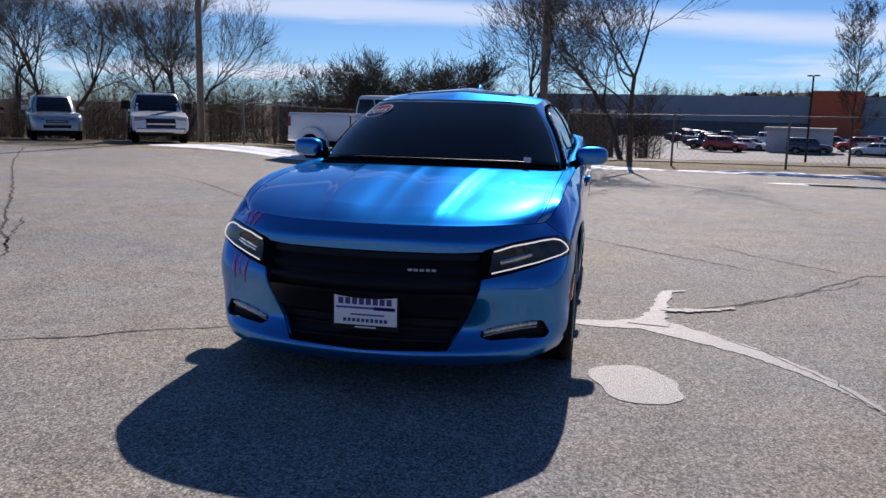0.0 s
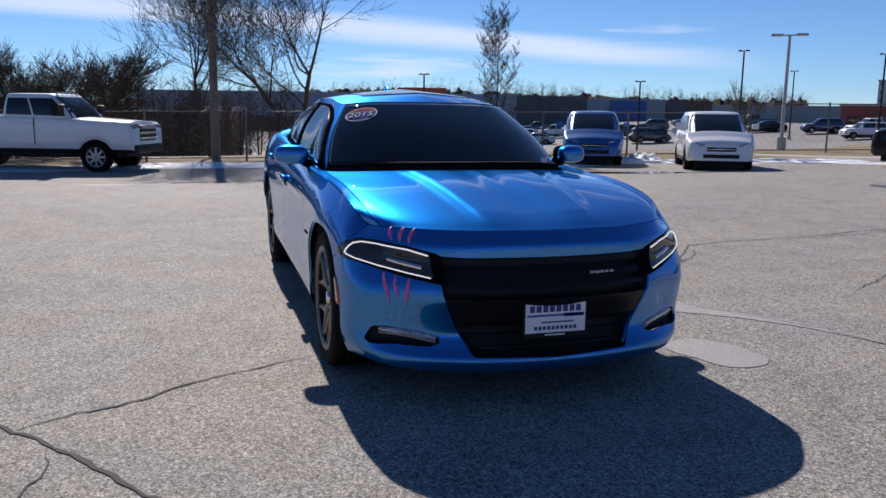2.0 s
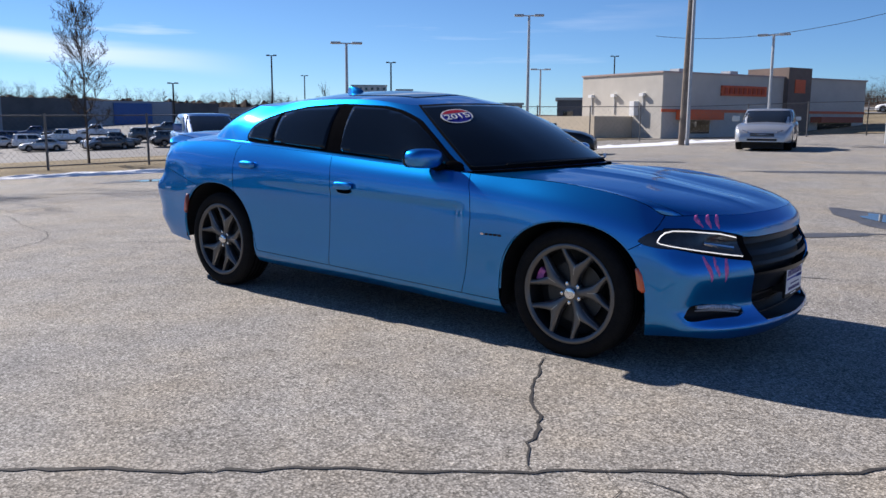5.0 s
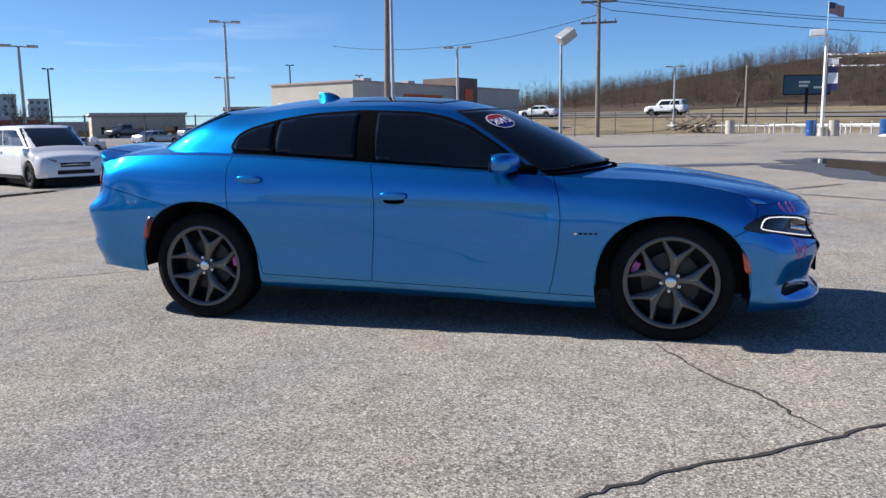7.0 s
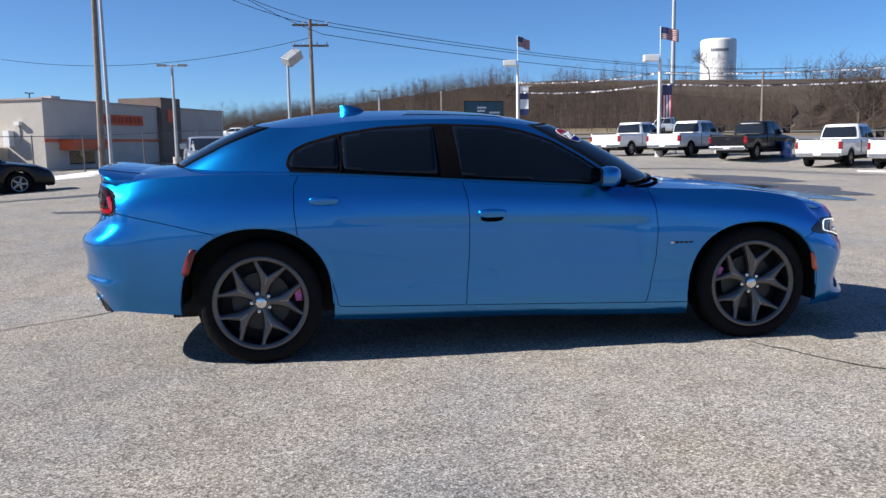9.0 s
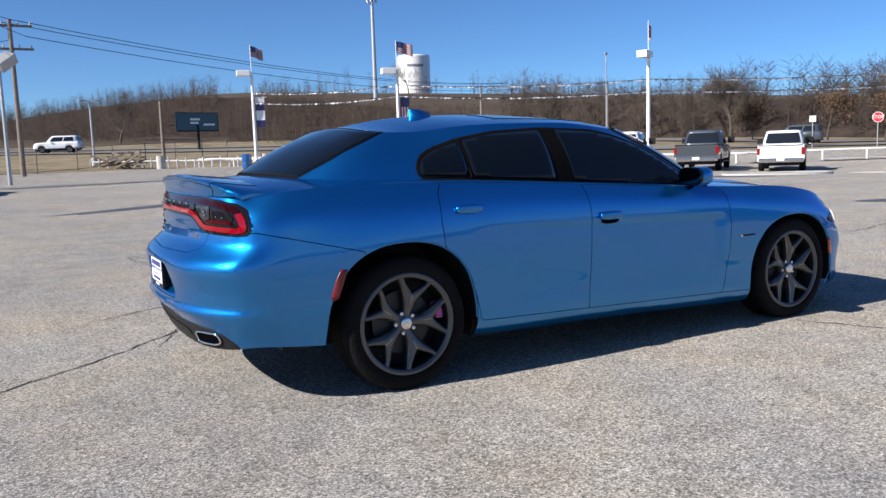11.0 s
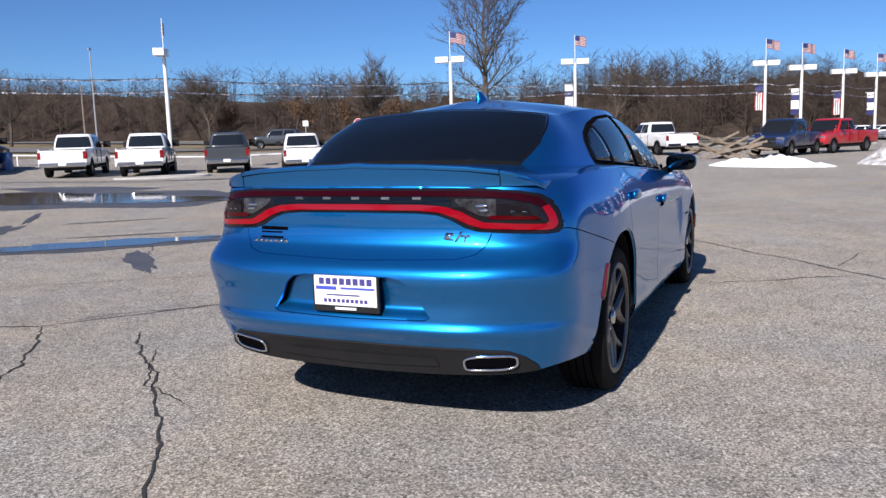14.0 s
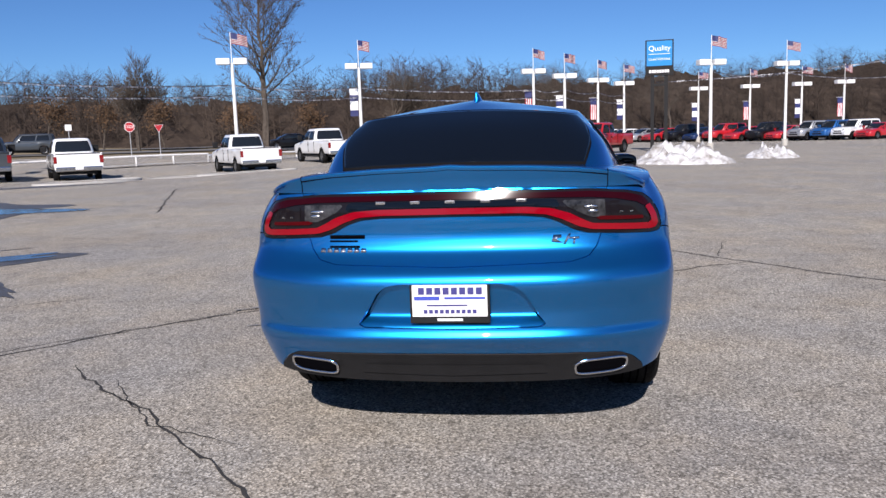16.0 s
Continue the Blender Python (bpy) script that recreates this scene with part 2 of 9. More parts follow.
TAR = shade("dark crack", (0.03, 0.028, 0.027), 0.9, vary=0.3, scale=6)
SEALER = shade("worn pale asphalt sealer", (0.33, 0.32, 0.305), 0.60, second=(0.19, 0.18, 0.17), scale=75, bump=0.5, bump_scale=120, spec=0.5)
ROADWHITE = shade("worn white road paint", (0.68, 0.67, 0.64), 0.8, second=(0.42, 0.40, 0.38), scale=22, bump=0.3, bump_scale=90)


# ---- mesh helpers ----
def link(name, bm, material, parent=None, label="", smooth=False):
    me = bpy.data.meshes.new(name)
    bmesh.ops.recalc_face_normals(bm, faces=bm.faces[:])
    bm.to_mesh(me)
    bm.free()
    for m in material if isinstance(material, (list, tuple)) else [material]:
        me.materials.append(m)
    if smooth:
        me.polygons.foreach_set("use_smooth", [True] * len(me.polygons))
    ob = new(name, me)
    if parent:
        ob.parent = parent
    if label:
        ob["label"] = label
    return ob


def part(name, bm, material, parent, label="", smooth=False):
    """One mesh object under a thing or under a part."""
    return link(name, bm, material, parent, label, smooth)


def from_arrays(name, verts, faces, material, parent=None, label="", smooth=False):
    me = bpy.data.meshes.new(name)
    me.from_pydata([tuple(v) for v in verts], [], [tuple(f) for f in faces])
    me.materials.append(material)
    if smooth:
        me.polygons.foreach_set("use_smooth", [True] * len(me.polygons))
    me.update()
    ob = new(name, me)
    if parent:
        ob.parent = parent
    if label:
        ob["label"] = label
    return ob


def empty(name, m, label, category, group="", kind=""):
    ob = new(name)
    ob.matrix_world = m
    return tagged(ob, label, category, group, kind)


def box(bm, x0, y0, z0, x1, y1, z1, bevel=0.0):
    r = bmesh.ops.create_cube(bm, size=1)
    vs = r["verts"]
    for v in vs:
        v.co = Vector(((x0 + x1) / 2 + v.co.x * (x1 - x0), (y0 + y1) / 2 + v.co.y * (y1 - y0), (z0 + z1) / 2 + v.co.z * (z1 - z0)))
    if bevel:
        es = list({e for v in vs for e in v.link_edges})
        bmesh.ops.bevel(bm, geom=es, offset=bevel, segments=2, profile=0.6, affect='EDGES')
    return bm


def boxm(*a, bevel=0.0):
    return box(bmesh.new(), *a, bevel=bevel)


def tube(bm, pts, radii, sides=8, caps=True):
    """A tapered pipe through the points."""
    pts = [Vector(p) for p in pts]
    if not isinstance(radii, (list, tuple)):
        radii = [radii] * len(pts)
    rings = []
    up = Vector((0.13, 0.29, 0.95))
    for i, p in enumerate(pts):
        d = (pts[min(i + 1, len(pts) - 1)] - pts[max(i - 1, 0)]).normalized()
        a = d.cross(up)
        if a.length < 0.05:
            a = d.cross(Vector((1, 0, 0)))
        a.normalize()
        b = d.cross(a)
        rings.append([bm.verts.new(p + radii[i] * (math.cos(k * math.tau / sides) * a + math.sin(k * math.tau / sides) * b)) for k in range(sides)])
    for r0, r1 in zip(rings, rings[1:]):
        for k in range(sides):
            bm.faces.new((r0[k], r0[(k + 1) % sides], r1[(k + 1) % sides], r1[k]))
    if caps:
        bm.faces.new(rings[0][::-1])
        bm.faces.new(rings[-1])
    return bm


def tubem(pts, radii, sides=8, caps=True):
    return tube(bmesh.new(), pts, radii, sides, caps)


def lathe(bm, profile, sides=24, axis='z', closed=False):
    """Turns (radius, height) round an axis."""
    rings = []
    for r, h in profile:
        ring = []
        for k in range(sides):
            c, s = math.cos(k * math.tau / sides) * r, math.sin(k * math.tau / sides) * r
            ring.append(bm.verts.new((c, s, h) if axis == 'z' else (c, h, s)))
        rings.append(ring)
    pairs = list(zip(rings, rings[1:])) + ([(rings[-1], rings[0])] if closed else [])
    for r0, r1 in pairs:
        for k in range(sides):
            bm.faces.new((r0[k], r0[(k + 1) % sides], r1[(k + 1) % sides], r1[k]))
    return bm


def prism(bm, outline, y0, y1, bevel=0.0, segments=2, taper=0.0):
    """A side outline of (x, z) points, drawn out from y0 to y1."""
    a = [bm.verts.new((x, y0, z)) for x, z in outline]
    b = [bm.verts.new((x, y1, z)) for x, z in outline]
    n = len(outline)
    fs = [bm.faces.new(a), bm.faces.new(b[::-1])]
    for i in range(n):
        bm.faces.new((a[i], b[i], b[(i + 1) % n], a[(i + 1) % n]))
    if bevel:
        es = [e for f in fs for e in f.edges]
        bmesh.ops.bevel(bm, geom=es, offset=bevel, segments=segments, profile=0.55, affect='EDGES', clamp_overlap=True)
    return bm


def smooth01(t):
    t = max(0.0, min(1.0, t))
    return t * t * (3 - 2 * t)


def ground_z(x, y):
    """The lie of the land: the lot rises to one side, falls to the store, climbs to the wooded hill."""
    r = math.hypot(x, y)
    z = 0.011 * y * smooth01((r - 5) / 8) * (1 - smooth01((abs(y) - 60) / 60))
    z -= 0.27 * smooth01((-x - 6) / 9) * smooth01((y + 12) / 5) * (1 - smooth01((y - 60) / 40))
    z -= 2.6 * smooth01((-x - 20) / 45) * smooth01((95 - y) / 60)
    z -= 0.25 * smooth01((x - 24) / 10) * smooth01((28 - y) / 8) * smooth01((y + 40) / 20)
    z -= 0.38 * smooth01((x - 11) / 9) * (1 - smooth01((x - 31) / 10)) * smooth01((38 - y) / 10) * smooth01((y - 8) / 9)
    z += 0.042 * max(0, min(y - 52, 75)) * smooth01((x + 60) / 40)
    z += 14 * smooth01((y - 114) / 90) * smooth01((x + 60) / 120)
    z += 8 * smooth01((x - 122) / 70) * smooth01((160 - y) / 80)
    z += 9 * smooth01((-x - 260) / 250) * smooth01((y + 300) / 200)
    if r > 700:
        z *= 1 - 0.7 * smooth01((r - 700) / 1200)
    return z


def on_ground(x, y, turn=0.0, lift=0.0):
    return pose(x, y, ground_z(x, y) + lift, 0, 0, turn)

# ---- ground ----
def build_ground():
    xs = sorted({*np.arange(-24, 60, 2.0).tolist(), *np.arange(-24, 24, 1.0).tolist(), *[s * v for s in (-1, 1) for v in (64, 70, 78, 88, 100, 120, 145, 175, 210, 260, 320, 400, 520, 700, 1000, 1500, 2600)], -28, -33, -38, -44, -50, -57})
    ys = sorted({*np.arange(-30, 60, 2.0).tolist(), *np.arange(-16, 24, 1.0).tolist(), *[s * v for s in (-1, 1) for v in (64, 70, 78, 88, 100, 112, 125, 140, 155, 175, 200, 230, 260, 320, 400, 520, 700, 1000, 1500, 2600)], -36, -44, -52})
    verts = [(x, y, ground_z(x, y)) for y in ys for x in xs]
    w = len(xs)
    faces, mats = [], []
    for j in range(len(ys) - 1):
        for i in range(w - 1):
            faces.append((j * w + i, j * w + i + 1, (j + 1) * w + i + 1, (j + 1) * w + i))
            cx, cy = (xs[i] + xs[i + 1]) / 2, (ys[j] + ys[j + 1]) / 2
            lot = -18 < cx < (60 if cy > 12 else 60 + min(32, 2.2 * (12 - cy))) and -60 < cy < 52 and cy < 66 - 0.75 * max(0, cx - 12)
            wood = cy > 128 or cx > 118 or cx < -260 or cy < -60
            mats.append(0 if lot else 2 if wood else 3 if (cx < -55 and cy > -30) else 1)
    ob = from_arrays("ground", verts, faces, ASPHALT, smooth=True)
    for m in (GRASS, SOIL, shade("store car park", (0.17, 0.165, 0.16), 0.85, vary=0.25, scale=0.08)):
        ob.data.materials.append(m)
    ob.data.polygons.foreach_set("material_index", mats)
    tagged(ob, "worn pale asphalt lot running out into dry winter grass", "ground", kind="structure")
    return ob


GROUND = build_ground()


def ribbon(name, pts, width, material, lift, label, category, kind="structure", parent=None):
    """A strip that lies on the ground along the points."""
    verts, faces = [], []
    dense = []
    for (x0, y0), (x1, y1) in zip(pts, pts[1:]):
        n = max(1, int(math.hypot(x1 - x0, y1 - y0) / 3))
        dense += [(x0 + (x1 - x0) * i / n, y0 + (y1 - y0) * i / n) for i in range(n)]
    dense.append(pts[-1])
    for i, (x, y) in enumerate(dense):
        a, b = dense[max(0, i - 1)], dense[min(len(dense) - 1, i + 1)]
        d = math.hypot(b[0] - a[0], b[1] - a[1])
        nx, ny = -(b[1] - a[1]) / d, (b[0] - a[0]) / d
        for s in (-0.5, -0.17, 0.17, 0.5):
            px, py = x + nx * width * s, y + ny * width * s
            verts.append((px, py, ground_z(px, py) + lift))
    for i in range(len(dense) - 1):
        for k in range(3):
            faces.append((4 * i + k, 4 * i + k + 1, 4 * i + 5 + k, 4 * i + 4 + k))
    return tagged(from_arrays(name, verts, faces, material, parent), label, category, kind=kind)


ROADMAT = shade("road asphalt", (0.16, 0.155, 0.15), 0.85, vary=0.15, scale=0.3)
ribbon("road", [(-160, 128), (-60, 108), (0, 92), (40, 68), (66, 36), (92, 0), (110, -70), (112, -140)], 9, ROADMAT, 0.10, "grey two-lane highway beyond the dry grass", "road")
ribbon("road", [(-160, 150), (-50, 129), (10, 112), (60, 84), (88, 40), (110, 0), (126, -80)], 9, ROADMAT, 0.12, "far carriageway below the wooded hill", "road")


def crack(pts, width, seed):
    """A jagged open crack in the asphalt, wider here and there."""
    rnd = random.Random(seed)
    line = []
    for (x0, y0), (x1, y1) in zip(pts, pts[1:]):
        n = max(2, int(math.hypot(x1 - x0, y1 - y0) / 0.055))
        for i in range(n):
            t = i / n
            line.append((x0 + (x1 - x0) * t, y0 + (y1 - y0) * t))
    line.append(pts[-1])
    verts, faces, wx, wy = [], [], 0.0, 0.0
    for i, (x, y) in enumerate(line):
        wx, wy = 0.8 * wx + rnd.gauss(0, 0.011), 0.8 * wy + rnd.gauss(0, 0.011)
        a, b = line[max(0, i - 1)], line[min(len(line) - 1, i + 1)]
        d = math.hypot(b[0] - a[0], b[1] - a[1]) or 1
        nx, ny = -(b[1] - a[1]) / d, (b[0] - a[0]) / d
        edge = min(1, i / 6 + 0.15, (len(line) - 1 - i) / 6 + 0.15)
        wl_, wr_ = (width * edge * rnd.uniform(0.25, 0.95) for _ in (0, 1))
        for s in (wl_, -wr_):
            px, py = x + wx + nx * s, y + wy + ny * s
            verts.append((px, py, ground_z(px, py) + 0.004))
    for i in range(len(line) - 1):
        faces.append((2 * i, 2 * i + 1, 2 * i + 3, 2 * i + 2))
    ob = from_arrays("asphalt_crack", verts, faces, TAR)
    return tagged(ob, "dark jagged crack in the worn pale asphalt", "crack", "cracks in the lot", "structure")


def blotch(name, cx, cy, rx, ry, turn, material, label, category, seed, lift=0.005, ragged=0.22, kind="structure"):
    """A flat patch with an uneven edge."""
    rnd = random.Random(seed)
    ph = [(k, rnd.uniform(0, math.tau), rnd.gauss(0, 1) / k ** 0.8) for k in range(2, 11)]
    c, s = math.cos(radians(turn)), math.sin(radians(turn))
    verts, faces, n, rings = [], [], 72, 5
    for r in range(rings + 1):
        for i in range(n):
            a = i * math.tau / n
            f = (1 + ragged * sum(w * math.cos(k * a + p) for k, p, w in ph) * 0.6) * r / rings
            x, y = rx * f * math.cos(a), ry * f * math.sin(a)
            px, py = cx + c * x - s * y, cy + s * x + c * y
            verts.append((px, py, ground_z(px, py) + lift))
    for r in range(rings):
        for i in range(n):
            faces.append((r * n + i, r * n + (i + 1) % n, (r + 1) * n + (i + 1) % n, (r + 1) * n + i))
    return tagged(from_arrays(name, verts, faces, material), label, category, kind=kind)


def snow_heap(cx, cy, rx, ry, h, turn, seed, label, material=None, name="snowbank"):
    """A lumpy heap of ploughed snow."""
    rnd = random.Random(seed)
    c, s = math.cos(radians(turn)), math.sin(radians(turn))
    n = 34
    verts, faces = [], []
    off = Vector((rnd.uniform(0, 50), rnd.uniform(0, 50), 0))
    for j in range(n + 1):
        for i in range(n + 1):
            u, v = 2 * i / n - 1, 2 * j / n - 1
            d = math.hypot(u, v)
            k = max(0, 1 - d ** 1.5)
            q = Vector((u * 3.2, v * 3.2, 0)) + off
            z = h * k * (0.55 + 0.9 * noise.fractal(q, 0.9, 2.1, 4) + 0.35 * abs(noise.noise(q * 3)))
            x, y = rx * u, ry * v
            px, py = cx + c * x - s * y, cy + s * x + c * y
            verts.append((px, py, ground_z(px, py) + (max(z, 0.012) if d < 0.95 + 0.12 * noise.noise(q * 1.5) else -0.05)))
    for j in range(n):
        for i in range(n):
            faces.append((j * (n + 1) + i, j * (n + 1) + i + 1, (j + 1) * (n + 1) + i + 1, (j + 1) * (n + 1) + i))
    return tagged(from_arrays(name, verts, faces, material or SNOW, smooth=True), label, "snow pile", "snow heaps")


# ---- bare trees ----
def grow(rnd, base, height, spread, levels, trunk_r, forks=(3, 4), lean=(0, 0), first=0.28, droop=0.0, fine=0.006):
    """Branch pieces (start, end, radius, radius) of a leafless tree."""
    segs = []

    def limb(p, d, length, r, level):
        steps = 5 if level < 2 else 4
        pts = [p]
        for i in range(steps):
            d = (d + Vector((rnd.gauss(0, 0.12), rnd.gauss(0, 0.12), rnd.gauss(0.03, 0.08) - droop * level))).normalized()
            q = p + d * (length / steps)
            r2 = r * (0.87 if level else 0.9)
            segs.append((p, q, r, r2))
            p, r = q, r2
            pts.append((p, r, d))
            if level < levels and i >= (1 if level else 2):
                for _ in range(1 if rnd.random() < 0.6 else 2):
                    side = Vector((rnd.gauss(0, 1), rnd.gauss(0, 1), rnd.gauss(0.25, 0.5)))
                    side = (side - side.dot(d) * d).normalized()
                    nd = (d * rnd.uniform(0.55, 0.95) + side * rnd.uniform(0.55, 0.95) * spread + Vector((0, 0, 0.15))).normalized()
                    limb(p, nd, length * rnd.uniform(0.5, 0.74), max(r * rnd.uniform(0.42, 0.62), fine), level + 1)
        if level < levels:
            for _ in range(rnd.randint(*forks) - 1):
                side = Vector((rnd.gauss(0, 1), rnd.gauss(0, 1), rnd.gauss(0.3, 0.4)))
                nd = (d + side.normalized() * 0.55 * spread).normalized()
                limb(p, nd, length * rnd.uniform(0.6, 0.8), max(r * rnd.uniform(0.6, 0.8), fine), level + 1)

    limb(Vector(base), Vector((lean[0], lean[1], 1)).normalized(), height * first, trunk_r, 0)
    return segs


def segs_mesh(segs, sides_of=lambda r: 6 if r > 0.05 else 4 if r > 0.02 else 3):
    verts, faces, rings = [], [], {}
    for p, q, r0, r1 in segs:
        d = (q - p).normalized()
        a = d.cross(Vector((0.31, 0.2, 0.93)))
        a = a.normalized() if a.length > 0.05 else Vector((1, 0, 0))
        b = d.cross(a)
        n = sides_of(r0)
        ends = []
        for c, r in ((p, r0), (q, r1)):
            key = (tuple(c), r, n)
            if not (ends == [] and key in rings):
                rings[key] = len(verts)
                for k in range(n):
                    t = k * math.tau / n
                    verts.append(c + r * (math.cos(t) * a + math.sin(t) * b))
            ends.append(rings[key])
        o, e = ends
        for k in range(n):
            faces.append((o + k, o + (k + 1) % n, e + (k + 1) % n, e + k))
    return verts, faces


def tree(x, y, height, spread, seed, levels=5, trunk_r=None, label="tall leafless tree with a spreading dark crown", lean=(0, 0), first=0.28, stems=1, z=None, splay=0.26, fine=0.006):
    rnd = random.Random(seed)
    r = trunk_r or height * 0.022
    th = empty("tree", pose(x, y, (ground_z(x, y) if z is None else z) - 0.1), label, "tree", "bare trees")
    segs = []
    for s in range(stems):
        a = s * math.tau / max(1, stems) + rnd.uniform(0, 1)
        ln = lean if stems == 1 else (splay * math.cos(a), splay * math.sin(a))
        segs += grow(rnd, (0.22 * math.cos(a) * (stems > 1), 0.22 * math.sin(a) * (stems > 1), 0), height * rnd.uniform(0.85, 1.0), spread, levels, r, lean=ln, first=first, fine=fine)
    top = max(q.z for _, q, _, _ in segs)
    k = height / top
    segs = [(p * k, q * k, a, b) for p, q, a, b in segs]
    # each stem is a chain of pieces that run on at the same girth
    stems_, thin = {}, []
    for s in segs:
        key = (tuple(s[0]), s[2])
        if s[0].z < 0.02 and s[2] == r or key in stems_:
            chain = stems_.pop(key, [])
            chain.append(s)
            stems_[(tuple(s[1]), s[3])] = chain
        else:
            thin.append(s)
    for chain in stems_.values():
        from_arrays("trunk", *segs_mesh(chain), BARK, th)
    from_arrays("crown", *segs_mesh(thin), BARK, th)
    return th

# ---- parked vehicles ----
def leader_tree(x, y, height, half, seed, trunk_r, limbs, label, low=0.25, fine=0.006):
    """A tree with one stem to its top and an oval crown of rising limbs, thinning out to twigs."""
    rnd = random.Random(seed)
    th = empty("tree", pose(x, y, ground_z(x, y) - 0.1), label, "tree", "bare trees")
    stem, crown = [], []
    p = Vector((0, 0, 0))
    points = [p]
    for i in range(14):
        q = Vector((rnd.gauss(0, 0.006) * height, rnd.gauss(0, 0.006) * height, height * (i + 1) / 14)) * 0.6 + Vector((p.x * 0.4, p.y * 0.4, height * (i + 1) / 14 * 0.4))
        stem.append((p, q, max(trunk_r * (1 - i / 14.5), fine), max(trunk_r * (1 - (i + 1) / 14.5), fine)))
        p = q
        points.append(p)

    def shoot(p, d, length, r, level):
        steps = 4 if level < 2 else 2
        for i in range(steps):
            d = (d + Vector((rnd.gauss(0, 0.14), rnd.gauss(0, 0.14), rnd.gauss(0.07, 0.08)))).normalized()
            q = p + d * (length / steps)
            crown.append((p, q, r, max(r * 0.8, fine * 0.7)))
            p, r = q, max(r * 0.8, fine * 0.7)
            if level < 3:
                for _ in range(2 if level else rnd.randint(2, 3)):
                    side = Vector((rnd.gauss(0, 1), rnd.gauss(0, 1), rnd.gauss(0.3, 0.6)))
                    nd = (d * 0.8 + side.normalized() * 0.75).normalized()
                    shoot(p, nd, length * rnd.uniform(0.28, 0.5), max(r * 0.5, fine * 0.8), level + 1)

    for k in range(limbs):
        f = low + (0.97 - low) * (k + rnd.random()) / limbs
        u = (f - low) / (1 - low)
        a = k * 2.4 + rnd.gauss(0, 0.4)
        j = min(13, int(f * 14))
        base = points[j].lerp(points[j + 1], f * 14 - j)
        d = Vector((math.cos(a), math.sin(a), 0.75 + 0.7 * u)).normalized()
        shoot(base, d, half * 1.15 * (math.sin(math.pi * (0.16 + 0.80 * u)) ** 0.7) * rnd.uniform(0.75, 1.15), max(trunk_r * (1 - f) * 0.5, fine * 1.2), 0)
    from_arrays("trunk", *segs_mesh(stem), BARK, th)
    from_arrays("crown", *segs_mesh(crown), BARK, th)
    return th


def arch(cx, r, z0, n=9):
    """Points of a wheel arch, from front to rear, along the sill at z0."""
    a0 = math.asin(max(-0.99, min(0.99, (z0 - r[1]) / r[0])))
    return [(cx + r[0] * math.cos(a0 + (math.pi - 2 * a0) * i / n), r[1] + r[0] * math.sin(a0 + (math.pi - 2 * a0) * i / n)) for i in range(n + 1)]


WHEELS = {}


def wheel(parent, x, y, r, width, side, spokes=5, rim=0.66):
    w = new("wheel")
    w.parent = parent
    w.location = (x, y, r)
    key = (round(r, 2), spokes, side)
    if key not in WHEELS:
        bm = bmesh.new()
        h = width / 2
        lathe(bm, [(r * rim, -h), (r * 0.94, -h), (r, -h * 0.7), (r, h * 0.7), (r * 0.94, h), (r * rim, h)], 28, 'y', True)
        t = part("tyre", bm, RUBBER, w, smooth=True)
        bm = bmesh.new()
        f = h * 0.75 * side
        lathe(bm, [(r * rim, f), (r * rim * 0.9, f * 0.92), (r * rim * 0.88, f * 0.3), (0.001, f * 0.3)], 28, 'y')
        for k in range(spokes):
            a = k * math.tau / spokes
            c, s = math.cos(a), math.sin(a)
            u = r * 0.085
            vs = [bm.verts.new((c * rr - s * o, yy, s * rr + c * o)) for rr, o, yy in ((r * 0.05, u, f), (r * 0.05, -u, f), (r * rim * 0.9, -u * 0.8, f * 0.93), (r * rim * 0.9, u * 0.8, f * 0.93))]
            lo = [bm.verts.new(v.co - Vector((0, f * 0.35, 0))) for v in vs]
            bm.faces.new(vs)
            for i in range(4):
                bm.faces.new((vs[i], vs[(i + 1) % 4], lo[(i + 1) % 4], lo[i]))
        bm.faces.ensure_lookup_table()
        for f_ in bm.faces[56:84]:
            f_.material_index = 1
        g = part("rim", bm, [ALLOY, BLACK], w, "bright alloy rim")
        WHEELS[key] = (t.data, g.data)
    else:
        for nm, me in zip(("tyre", "rim"), WHEELS[key]):
            o = new(nm, me)
            o.parent = w
    return w


